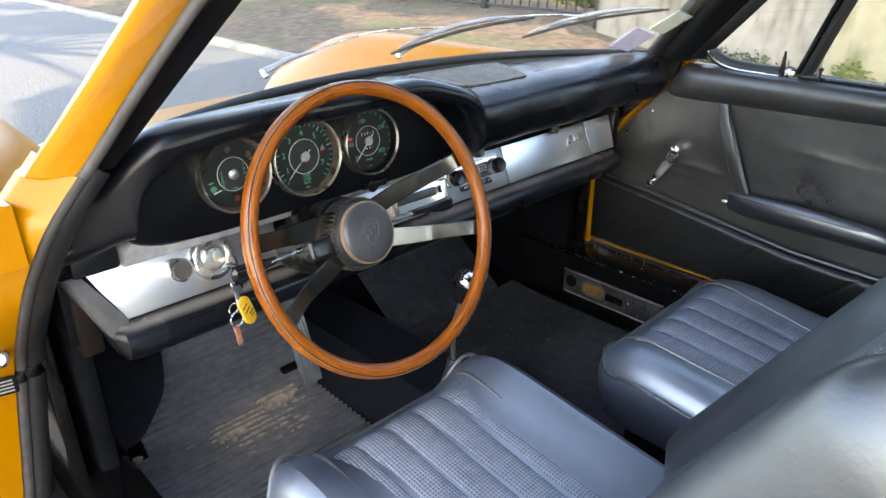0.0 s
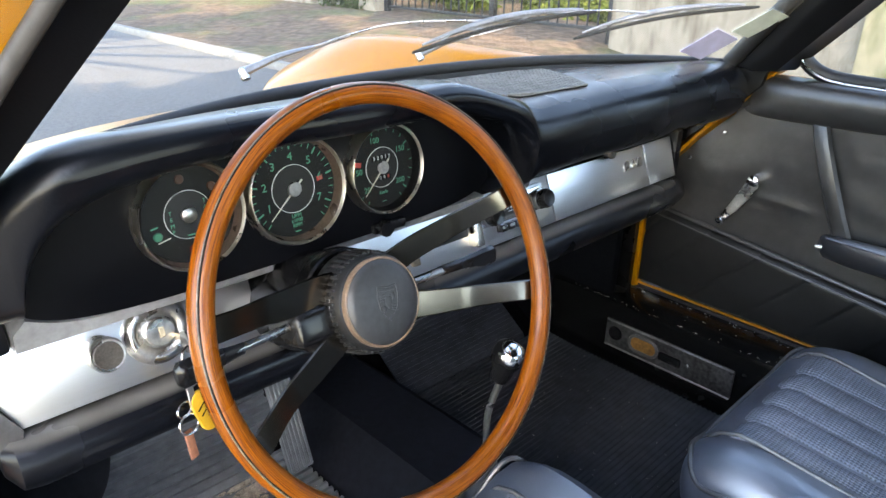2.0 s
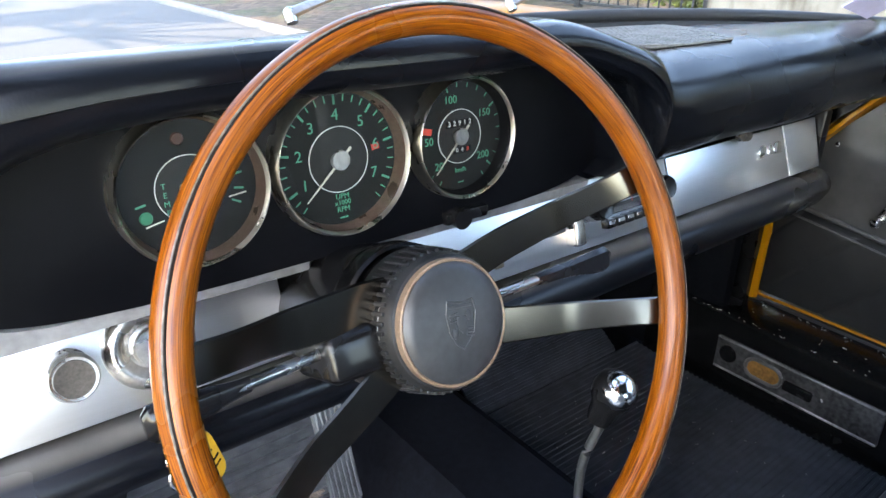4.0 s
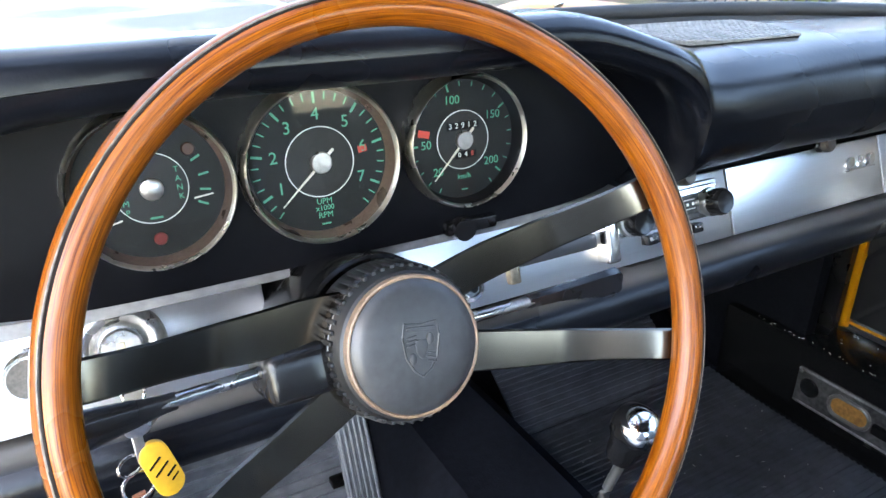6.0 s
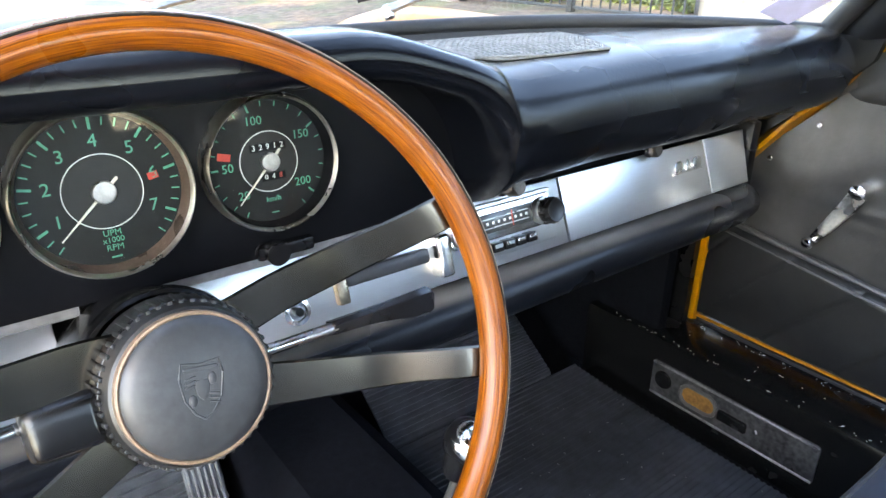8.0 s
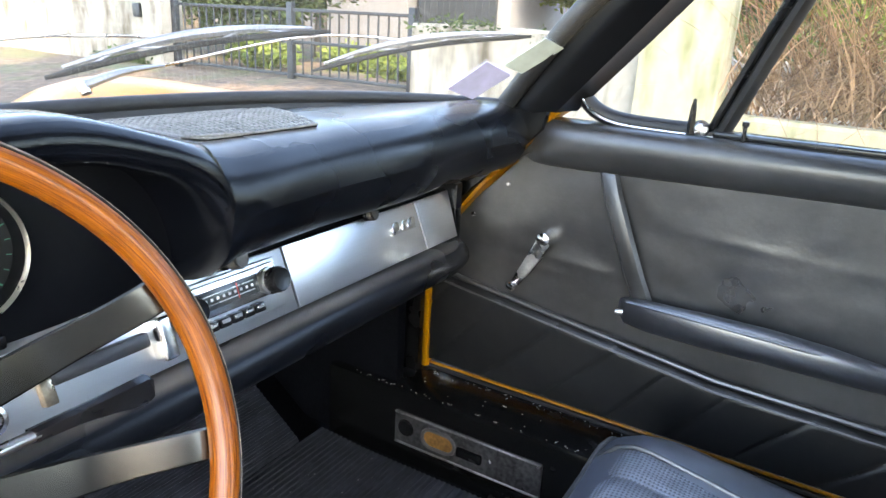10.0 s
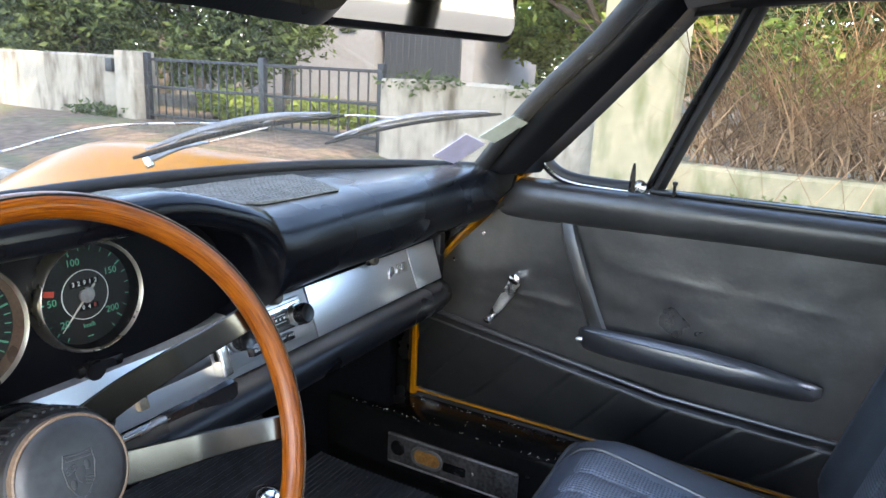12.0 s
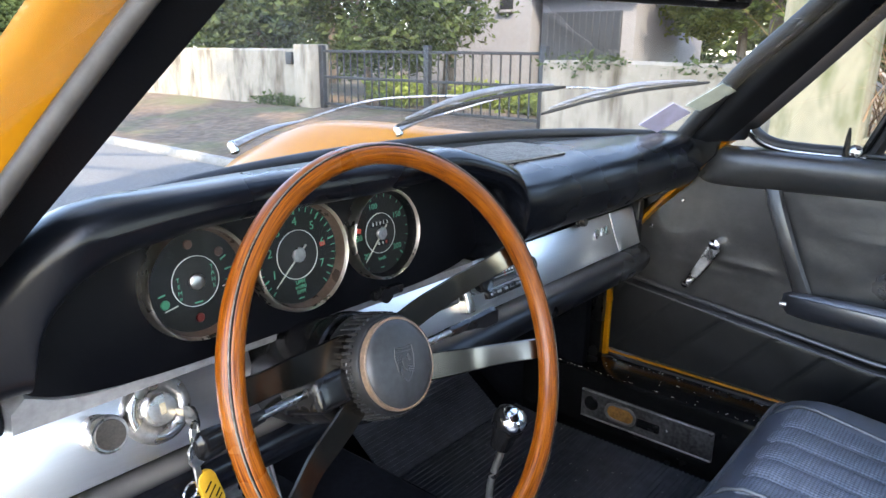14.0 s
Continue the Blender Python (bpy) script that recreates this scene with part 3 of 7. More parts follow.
part("kick_trim", box(B(), (0.642, 0.44, 0.50), (0.020, 0.62, 0.34), None, 0.004), WORNBLACK, body)
part("jamb_lining", tube(B(), [p + Vector((0.026, 0.026, 0)) for p in spline(sym(JAMB, -1), 6)], 0.019, 12), DARKSEAL, body)
part("kick_trim", box(B(), (-0.645, 0.42, 0.50), (0.020, 0.62, 0.40), None, 0.004), WORNBLACK, body)


# inner cabin shell
def shell_box(c, s, material, name, bevel=0.004, rot=None):
    bm = box(B(), c, s, None, bevel)
    if rot:
        bmesh.ops.transform(bm, matrix=Matrix.Translation(c) @ rot @ Matrix.Translation(-Vector(c)), verts=bm.verts)
    return part(name, bm, material, body)


shell_box((0, -0.45, 0.18), (1.30, 1.40, 0.03), CARPET, "cabin_floor")
shell_box((0, 0.50, 0.30), (1.30, 0.62, 0.02), CARPET, "toe_board", rot=pose(0, 0, 0, 36).to_3x3().to_4x4())
shell_box((0, 0.76, 0.48), (1.22, 0.03, 0.34), CARPET, "bulkhead")
for s in (-1, 1):
    shell_box((s * 0.622, -0.42, 0.265), (0.112, 1.36, 0.16), WORNBLACK, "sill", 0.012)
    shell_box((s * 0.60, 0.46, 0.40), (0.03, 0.70, 0.43), CARPET, "kick_panel", 0.01)
    bm = tube(B(), [(s * 0.668, 0.092, 0.358), (s * 0.669, -0.2, 0.358), (s * 0.670, -1.0, 0.358)], 0.0030, 8)
    if s > 0:
        part("sill_edge", bm, ORANGE, body)
    else:
        bm.free()
    shell_box((s * 0.738, -0.45, 0.25), (0.075, 1.25, 0.15), ORANGE, "outer_sill", 0.012)
    shell_box((s * 0.690, -0.45, 0.338), (0.036, 1.25, 0.022), DARKSEAL, "sill_rubber", 0.004)

# smooth board over the wheel arch, left of the pedals
TOE = axes((0, 0.268, 0.212), (0, -0.586, 0.810))
edge = spline([(-0.575, 0.022, 0), (-0.540, 0.026, 0), (-0.500, 0.033, 0), (-0.4655, 0.060, 0), (-0.4241, 0.105, 0), (-0.395, 0.180, 0), (-0.375, 0.30, 0)], 5)
part("wheel_arch_board", plate(B(), [(p.x, p.y) for p in edge] + [(-0.575, 0.30)], 0.010, TOE, 0.003), mat("smooth_black_board", (0.010, 0.0108, 0.0135), 0.5, var=0.5, scale=6, grain=0.2, gscale=120, spec=0.2), body)

# transmission tunnel
def tunnel():
    secs = []
    for y in (-0.95, -0.5, -0.2, 0.1, 0.3, 0.5):
        w, h = 0.115, 0.29 if y < 0.2 else 0.29 - 0.04 * (y - 0.2)
        secs.append([(-w - 0.03, y, 0.17), (-w, y, 0.22), (-w + 0.015, y, h - 0.03), (-w + 0.05, y, h), (w - 0.05, y, h), (w - 0.015, y, h - 0.03), (w, y, 0.22), (w + 0.03, y, 0.17)])
    return loft(B(), secs, True, True)


part("tunnel", tunnel(), FELT, body)

# roof, rear and the far walls that close the cabin
def roof():
    secs = []
    for i in range(13):
        t = i / 12
        y = -0.40 - 0.98 * t
        h = 1.225 + 0.05 * math.sin(math.pi * min(1, t * 1.1)) - 0.05 * t ** 3
        secs.append([(x, y, h + 0.03 - 0.045 * (abs(x) / 0.54) ** 3) for x in [-0.54 + 0.09 * k for k in range(13)]])
    lo = [[(x, y, z - 0.035) for x, y, z in s] for s in secs]
    return loft(B(), [s + l[::-1] for s, l in zip(secs, lo)], True, True)


part("roof", roof(), ORANGE, body)
bm = roof()
bmesh.ops.transform(bm, matrix=Matrix.Translation((0, 0, -0.038)) @ Matrix.Diagonal((0.97, 1, 1, 1)), verts=bm.verts)
part("headliner", bm, VINYL, body)
shell_box((0, -1.78, 0.50), (1.40, 0.04, 0.70), CARPET, "rear_wall")
shell_box((0, -1.50, 0.44), (1.30, 0.54, 0.16), CARPET, "rear_bench")
for s in (-1, 1):
    shell_box((s * 0.69, -1.38, 0.52), (0.06, 0.80, 0.66), CARPET, "rear_quarter")
    part("rear_pillar", tube(B(), [(s * 0.69, -1.02, 0.84), (s * 0.64, -1.02, 1.0), (s * 0.57, -1.02, 1.19)], 0.028, 10), VINYL, body)
    part("rear_pillar", tube(B(), [(s * 0.66, -1.74, 0.84), (s * 0.60, -1.56, 1.02), (s * 0.53, -1.36, 1.19)], 0.045, 10), VINYL, body)

# windscreen glass with its rubber
def screen_mesh():
    secs = []
    for i in range(29):
        t = i / 28 * 2 - 1
        col = []
        for k in range(9):
            v = k / 8
            x = t * (0.645 - 0.125 * v)
            y = screen_y(t * 0.645) - 0.405 * v - 0.02 * v * (1 - t * t)
            z = screen_z(t) + 0.342 * v + 0.035 * (1 - t * t) * v
            col.append((x, y, z))
        secs.append(col)
    return secs


SCREEN = screen_mesh()
ws = part("windscreen", loft(B(), SCREEN, False, False), CLEAR, body, "clear windscreen glass with a film of dust and painted glare")
ws.visible_shadow = False
edge = [c[0] for c in SCREEN]
part("windscreen_rubber", tube(B(), [Vector(p) + Vector((0, -0.006, 0.002)) for p in edge], 0.0068, 12, flat=(1.0, 1.25)), DARKSEAL, body)
part("screen_sill", loft(B(), [[Vector(p) + Vector((0, dy, dz)) for dy, dz in ((0.0, 0.001), (-0.009, -0.003), (-0.014, -0.014), (-0.014, -0.034), (0.006, -0.034))] for p in edge], True, True), DARKSEAL, body, "black strip between dash top and glass")
part("header_rail", tube(B(), [Vector(c[-1]) + Vector((0, -0.01, 0)) for c in SCREEN], 0.028, 10), VINYL, body)

# ---- dashboard ----
dash = thing("dashboard", (0, 0.05, 0.60), "black padded dashboard with aluminium trim strip and lower roll", "dashboard", kind="structure")

OPEN_X0, OPEN_X1, OPEN_Z0, OPEN_Z1 = -0.545, 0.040, 0.737, 0.874


def hood_top(x):
    """Height of the pad's upper edge."""
    z = 0.871 + 0.041 * smooth01((0.070 - x) / 0.18)
    z -= 0.135 * smooth01((-0.47 - x) / 0.17) ** 1.6
    return z


def left_foot(x):
    """Foot of the pad at the driver's end, which tucks up toward the dial opening."""
    return OPEN_Z0 + 0.010 + 0.022 * smooth01((x + 0.605) / 0.060)


def hood_low(x):
    """Height of the pad's lower edge: the top of the dial opening, or the foot of the pad beside it."""
    xc, a = (OPEN_X0 + OPEN_X1) / 2, (OPEN_X1 - OPEN_X0) / 2
    q = abs(x - xc) / a
    if q >= 1:
        return OPEN_Z0 + 0.013 * smooth01((x - 0.042) / 0.03) if x > 0 else left_foot(x)
    z = OPEN_Z0 + (OPEN_Z1 - OPEN_Z0) * (1 - q ** 6) ** (1 / 2.6)
    return max(z, left_foot(x)) if x < xc else z


def pad_front(x):
    return -0.084 + 0.055 * smooth01((-0.50 - x) / 0.13) + 0.008 * smooth01((0.07 - x) / 0.16) - 0.003 * math.sin(x * 23)


def pad_top(x, y):
    """Height of the pad's upper face."""
    yw, yf, top = screen_y(x) + 0.004, pad_front(x), hood_top(x)
    t = (yw - y) / (yw - yf - 0.02)
    return 0.866 + (top - 0.866) * smooth01(t) + 0.004 * math.sin(math.pi * max(0, min(1, t)))


def pad_section(x):
    top, low = hood_top(x), hood_low(x)
    over = smooth01((0.07 - x) / 0.16)
    yf = pad_front(x)
    yb = 0.030
    yw = screen_y(x) + 0.004
    low = min(low, top - 0.034)
    h = top - low
    r = min(0.024 + 0.034 * (1 - over), h * 0.48)
    prof = []
    for k in range(9):
        y = yw + (yf + r + 0.004 - yw) * k / 8
        prof.append((y, pad_top(x, y)))
    z0 = prof[-1][1]
    for k in range(1, 8):
        a = radians(90 * k / 7)
        prof.append((yf + r - r * math.sin(a), z0 - r + r * math.cos(a)))
    rb = min(0.03 + 0.045 * (1 - over), h * 0.5)
    for k in range(0, 8):
        a = radians(90 * k / 7)
        prof.append((yf + 0.003 + rb * (1.2 + 0.25 * (1 - over)) * (1 - math.cos(a)), low + rb - rb * math.sin(a)))
    prof += [(max(yb, prof[-1][0] + 0.005), low + 0.001), (yb + 0.03, low + 0.004), (max(yw - 0.02, yb + 0.035), 0.80)]
    return [(x, y, z) for y, z in prof]


PAD_X = [-0.632, -0.628, -0.62, -0.61, -0.60, -0.59, -0.58, -0.57, -0.56] + [-0.55 + 0.0025 * i for i in range(16)] + [-0.505 + 0.02 * i for i in range(24)] + [-0.02 + 0.005 * i for i in range(10)] + [0.028 + 0.0025 * i for i in range(14)] + [0.07 + 0.02 * i for i in range(29)] + [0.637, 0.642]
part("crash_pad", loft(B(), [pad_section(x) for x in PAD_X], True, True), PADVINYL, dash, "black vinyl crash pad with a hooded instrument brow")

FACE = axes((0, 0.004, 0.81), (0, -math.cos(radians(5)), math.sin(radians(5))))


def panel_outline():
    out = []
    xc, a = (OPEN_X0 + OPEN_X1) / 2, (OPEN_X1 - OPEN_X0) / 2
    for k in range(64):
        t = 2 * math.pi * k / 64
        c, s = math.cos(t), math.sin(t)
        out.append((xc + (a + 0.01) * math.copysign(abs(c) ** 0.42, c), 0.0 - 0.001 + 0.077 * math.copysign(abs(s) ** 0.5, s)))
    return out


part("instrument_panel", plate(B(), panel_outline(), 0.006, FACE @ Matrix.Translation((0, 0, -0.006))), PANEL, dash, "matt black instrument panel")
part("dash_backing", box(B(), (0, 0.085, 0.71), (1.25, 0.08, 0.20), None, 0.004), PANEL, dash)

# thin metal ledge under the dials, which sweeps up at the driver's end
LEDGE_TOP = [(-0.549, 0.743), (-0.543, 0.753), (-0.538, 0.755), (-0.526, 0.748), (-0.5135, 0.742), (-0.491, 0.7365), (-0.467, 0.7345), (0.04, 0.7345)]
def ledge(x0, x1):
    bm = B()
    xs = [x0 + (x1 - x0) * k / 24 for k in range(25)]
    secs = []
    for x in xs:
        z = lerp(LEDGE_TOP, x)
        secs.append([(x, 0.034, 0.716), (x, 0.010, 0.7185), (x, 0.004, 0.722), (x, 0.002 - (z - 0.7345) * 0.3, z - 0.0015), (x, 0.006, z), (x, 0.034, z)])
    return loft(bm, secs, True, True)


part("ledge", ledge(-0.549, -0.298), LEDGE, dash, "dull metal ledge under the dials")
part("ledge", ledge(-0.249, 0.035), LEDGE, dash, "dull metal ledge under the dials")

SN = Vector((0, -math.cos(radians(18)), math.sin(radians(18))))
STRIP = axes((0, 0.026, 0.679), SN)


def strip_y(z):
    """Depth of the slanted trim strip's face at a height."""
    return 0.0218 + (z - 0.679) * math.tan(radians(18))



def trim(x0, x1, x0b=None, x1b=None):
    x0b, x1b = (x0 if x0b is None else x0b), (x1 if x1b is None else x1b)
    return plate(B(), [(x0b, -0.0385), (x1b, -0.0385), (x1, 0.0395), (x0, 0.0395)], 0.004, STRIP, 0.0012)


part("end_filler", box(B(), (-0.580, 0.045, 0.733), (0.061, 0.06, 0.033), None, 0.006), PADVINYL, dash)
part("trim_strip", trim(-0.5930, -0.315, -0.5620, -0.315), ALU, dash, "brushed aluminium trim strip")
part("trim_strip", trim(-0.245, 0.215, -0.245, 0.2205), ALU, dash, "brushed aluminium trim strip")
lid = part("glovebox_lid", trim(0.2185, 0.503, 0.224, 0.510), ALU, dash, "brushed aluminium glovebox lid")
part("trim_strip", trim(0.506, 0.604, 0.513, 0.604), ALU, dash, "brushed aluminium trim strip")

# padded roll along the foot of the dashboard
def roll():
    secs = []
    pts = [(-0.582, 0.012, 0.622), (-0.572, 0.005, 0.616), (-0.555, 0.003, 0.6135), (0.0, 0.001, 0.6135), (0.56, 0.003, 0.6135), (0.600, 0.010, 0.615), (0.615, 0.02, 0.618)]
    for i, (x, y, z) in enumerate(pts):
        r = 0.018 if i in (0, 6) else 0.0265
        secs.append([(x, y + 0.03 * (math.cos(a) > 0.2) * math.cos(a) + r * math.cos(a), z + r * 0.98 * math.sin(a)) for a in [2 * math.pi * k / 18 for k in range(18)]])
    return loft(B(), secs, True, True)


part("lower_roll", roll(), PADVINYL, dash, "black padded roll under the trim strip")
# wedge-shaped bracket that closes the roll at the driver's door
bm = plate(B(), [(-0.5945, 0.0400), (-0.6235, 0.0375), (-0.5880, -0.0500), (-0.5770, -0.0680), (-0.5600, -0.0720), (-0.5555, -0.0470), (-0.5640, -0.0415)], 0.018, STRIP @ Matrix.Translation((0, 0, -0.006)), 0.006)
part("end_bracket", bm, mat("worn_grey_vinyl", (0.040, 0.038, 0.037), 0.45, var=0.35, scale=25, grain=0.2, gscale=100), dash, "worn grey end bracket")
part("under_panel", box(B(), (0, 0.43, 0.612), (1.24, 0.72, 0.012), None, 0.002), PANEL, dash)
bm = box(B(), (-0.600, 0.115, 0.655), (0.03, 0.15, 0.13), None, 0.006)
part("side_panel", bm, mat("brown_black_board", (0.006, 0.0042, 0.0038), 0.6, var=0.3, scale=10, spec=0.1), dash)
# end of the dash at the passenger's door
part("end_cap", box(B(), (0.622, 0.055, 0.665), (0.022, 0.07, 0.13), None, 0.006), PADVINYL, dash)

# ---- instruments ----
def on_dial(g, r, ang, z=0.0):
    a = radians(ang)
    return g @ Matrix.Translation((r * math.cos(a), r * math.sin(a), z))


def gauge(x, r, label, inner=None):
    """A round dial in a chrome bezel, set in the instrument panel. Returns the thing, its frame and its dial radius."""
    g = FACE @ Matrix.Translation((x, 0, 0))
    t = thing("gauge", g @ Vector((0, 0, 0)), label, "gauge", "dials in the dashboard")
    part("bezel", lathe(B(), [(r * 1.025, -0.002), (r * 1.02, 0.0130), (r * 1.002, 0.0175), (r * 0.982, 0.0190), (r * 0.955, 0.0165), (r * 0.945, 0.002)], g, 72), BEZEL, t, "satin chrome bezel")
    part("inner_ring", lathe(B(), [(r * 0.948, 0.0150), (r * 0.928, 0.0098), (r * 0.905, 0.0040), (r * 0.895, 0.002), (r * 0.945, 0.001)], g, 72), inner or BROWNRING, t)
    part("dial", lathe(B(), [(0, 0.0030), (r * 0.92, 0.0030), (r * 0.92, 0.0015)], g, 64), DIAL, t)
    part("dial_centre", lathe(B(), [(0, 0.0036), (r * 0.44, 0.0036), (r * 0.44, 0.0030)], g, 48), DIALGREY, t)
    part("dial_ring", lathe(B(), [(r * 0.440, 0.0036), (r * 0.441, 0.0041), (r * 0.450, 0.0041), (r * 0.451, 0.0032)], g, 64), WHITE, t, "thin white ring")
    gl = part("dial_glass", lathe(B(), [(0, 0.0156), (r * 0.6, 0.0152), (r * 0.947, 0.0144)], g, 48), DIALGLASS, t)
    gl.visible_shadow = False
    return t, g, r * 0.90


def tick_marks(t, g, items, material=None):
    """Each item: angle, outer radius, length, width."""
    for ang, r, ln, w in items:
        bm = box(B(), (-ln / 2, 0, 0), (ln, w, 0.0004), on_dial(g, r, ang, 0.0034) @ Matrix.Rotation(radians(ang), 4, "Z"))
        part("tick_mark", bm, material or GREEN, t, smooth=False)


def needle(t, g, ang, ln, cap):
    m = g @ Matrix.Rotation(radians(ang), 4, "Z")
    part("needle", plate(B(), [(-0.30 * ln, -0.0011), (-0.32 * ln, 0.0), (-0.30 * ln, 0.0011), (0.3 * ln, 0.0009), (ln, 0.0003), (ln, -0.0003), (0.3 * ln, -0.0009)], 0.0006, m @ Matrix.Translation((0, 0, 0.006))), SILVER, t, "pale tapered needle")
    part("needle_cap", lathe(B(), [(cap, 0.0045), (cap, 0.0072), (cap * 0.9, 0.0080), (0, 0.0084)], g, 32), DULLCHROME, t)


def word(t, text, size, m, material, name="numeral"):
    part(name, letters(B(), text, size, m), material, t, smooth=False)


# rev counter
t, g, R = gauge(-0.2675, 0.0583, "rev counter with green figures and a pale needle")
for n in range(1, 8):
    word(t, str(n), 0.0125, on_dial(g, R * 0.665, 90 - (n - 4) * 39, 0.0034), GREEN)
tick_marks(t, g, [(90 - (k / 4 - 4) * 39, R * 0.97, 0.008 if k % 4 == 0 else 0.0055, 0.0018 if k % 4 == 0 else 0.0009) for k in range(2, 31)])
tick_marks(t, g, [(9, R * 0.72, 0.007, 0.005)], RED)
word(t, "UPM", 0.0062, on_dial(g, R * 0.565, 270, 0.0038), GREEN, "dial_word")
word(t, "x1000", 0.0058, on_dial(g, R * 0.665, 270, 0.0038), GREEN, "dial_word")
word(t, "RPM", 0.0062, on_dial(g, R * 0.77, 270, 0.0038), GREEN, "dial_word")
part("maker_bar", box(B(), (0, 0, 0), (0.007, 0.0012, 0.0004), on_dial(g, R * 0.90, 270, 0.0034)), GREEN, t, smooth=False)
needle(t, g, 222, R * 0.82, 0.0080)

# speedometer
t, g, R = gauge(-0.1462, 0.0532, "speedometer with green figures, mileage counter and a pale needle", PANEL)
for n, a in ((20, 225), (50, 181), (100, 105), (150, 31), (200, -38)):
    word(t, str(n), 0.0095, on_dial(g, R * 0.70, a, 0.0034), GREEN)
tick_marks(t, g, [(225 - 1.48 * (k - 20), R * 0.98, 0.006 if k % 50 == 0 else 0.004, 0.0014 if k % 50 == 0 else 0.0007) for k in range(10, 211, 10)])
tick_marks(t, g, [(166, R * 0.86, 0.010, 0.0055)], RED)
part("counter_window", box(B(), (0, 0.0118, 0.0038), (0.030, 0.0065, 0.0006), g), PANEL, t)
for k, d in enumerate("32912"):
    word(t, d, 0.0062, g @ Matrix.Translation((-0.0115 + 0.00575 * k, 0.0118, 0.0043)), WHITE)
part("counter_window", box(B(), (0.002, -0.0120, 0.0038), (0.020, 0.0060, 0.0006), g), PANEL, t)
for k, d in enumerate("048"):
    word(t, d, 0.0056, g @ Matrix.Translation((-0.004 + 0.0060 * k, -0.0120, 0.0043)), RED if k == 2 else WHITE)
word(t, "km/h", 0.0062, on_dial(g, R * 0.63, 270, 0.0034), GREEN, "dial_word")
part("maker_bar", box(B(), (0, 0, 0), (0.006, 0.001, 0.0004), on_dial(g, R * 0.86, 270, 0.0034)), GREEN, t, smooth=False)
needle(t, g, 226, R * 0.86, 0.0075)

# combined temperature and fuel gauge
t, g, R = gauge(-0.3845, 0.0530, "combined temperature and fuel gauge with warning lamps")
for k, ch in enumerate("TANK"):
    word(t, ch, 0.0056, g @ Matrix.Translation((R * 0.36 + 0.0003 * k, 0.0105 - 0.0062 * k, 0.0042)), GREEN, "dial_letter")
for k, ch in enumerate("TEMP"):
    word(t, ch, 0.0056, g @ Matrix.Translation((-R * 0.37 + 0.0003 * k, 0.0045 - 0.0062 * k, 0.0042)), GREEN, "dial_letter")
tick_marks(t, g, [(a, R * 0.80, 0.007, 0.0014) for a in (28, 8, -10, -26, 190, 206)])
for a, material in ((95, AMBER), (270, LENSRED), (205, LENSGREEN), (40, AMBER)):
    part("warning_lamp", lathe(B(), [(0, 0.0044), (0.0038, 0.0042), (0.0046, 0.0030)], on_dial(g, R * 0.74, a), 16), material, t)
for a, q in ((-14, 1), (212, -1)):
    part("small_needle", box(B(), (-0.006, 0, 0), (0.013, 0.001, 0.0005), on_dial(g, R * 0.82, a, 0.005) @ Matrix.Rotation(radians(a + 20 * q), 4, "Z")), SILVER, t, smooth=False)
part("needle_cap", lathe(B(), [(0.0075, 0.0040), (0.0075, 0.0072), (0.0066, 0.0080), (0, 0.0084)], g, 32), DULLCHROME, t)
part("maker_bar", box(B(), (0, 0, 0), (0.008, 0.0014, 0.0004), on_dial(g, R * 0.42, 270, 0.0042)), GREEN, t, smooth=False)

# ---- steering wheel ----
YAW, TILT = radians(0.3), radians(21.2)
WN = Vector((math.sin(YAW) * math.cos(TILT), -math.cos(YAW) * math.cos(TILT), math.sin(TILT)))
WU = Vector((math.cos(YAW), math.sin(YAW), 0))
WV = WN.cross(WU)
WHEEL = frame_of((-0.260, -0.170, 0.7425), WU, WV, WN)
RIM, RIM_R = 0.1958, 0.0105
wheel = thing("steering_wheel", WHEEL @ Vector((0, 0, -0.06)), "large wood-rimmed steering wheel with four flat metal spokes", "steering wheel")


def rim_mesh():
    bm = B()
    uv = bm.loops.layers.uv.new("grain")
    n, k = 128, 16
    rows = []
    for i in range(n):
        a = 2 * math.pi * i / n
        c = Vector((math.cos(a), math.sin(a), 0))
        rows.append([bm.verts.new(WHEEL @ (c * (RIM + RIM_R * math.cos(2 * math.pi * j / k)) + Vector((0, 0, 0.0108 * math.sin(2 * math.pi * j / k))))) for j in range(k)])
    for i in range(n):
        for j in range(k):
            f = bm.faces.new((rows[i][j], rows[(i + 1) % n][j], rows[(i + 1) % n][(j + 1) % k], rows[i][(j + 1) % k]))
            for lp, (p, q) in zip(f.loops, ((i, j), (i + 1, j), (i + 1, j + 1), (i, j + 1))):
                lp[uv].uv = (p / n, q / k)
    return bm


rim = part("rim", rim_mesh(), WOOD, wheel, "varnished laminated wooden rim")
for rr, zz, ww, material in ((0.0056, 0.0086, 0.0014, mat("dark_inlay", (0.012, 0.008, 0.006), 0.6, var=0.5, scale=16, spec=0.15)), (0.0064, 0.0092, 0.0007, mat("worn_inlay", (0.020, 0.014, 0.010), 0.5, var=0.8, scale=22, tint=(0.20, 0.17, 0.13)))):
    pts = [WHEEL @ Vector(((RIM + rr) * math.cos(2 * math.pi * i / 128), (RIM + rr) * math.sin(2 * math.pi * i / 128), zz)) for i in range(128)]
    part("inlay_line", tube(B(), pts, ww, 6, ring=True), material, rim, "dark inlay line round the rim, worn pale in spots")


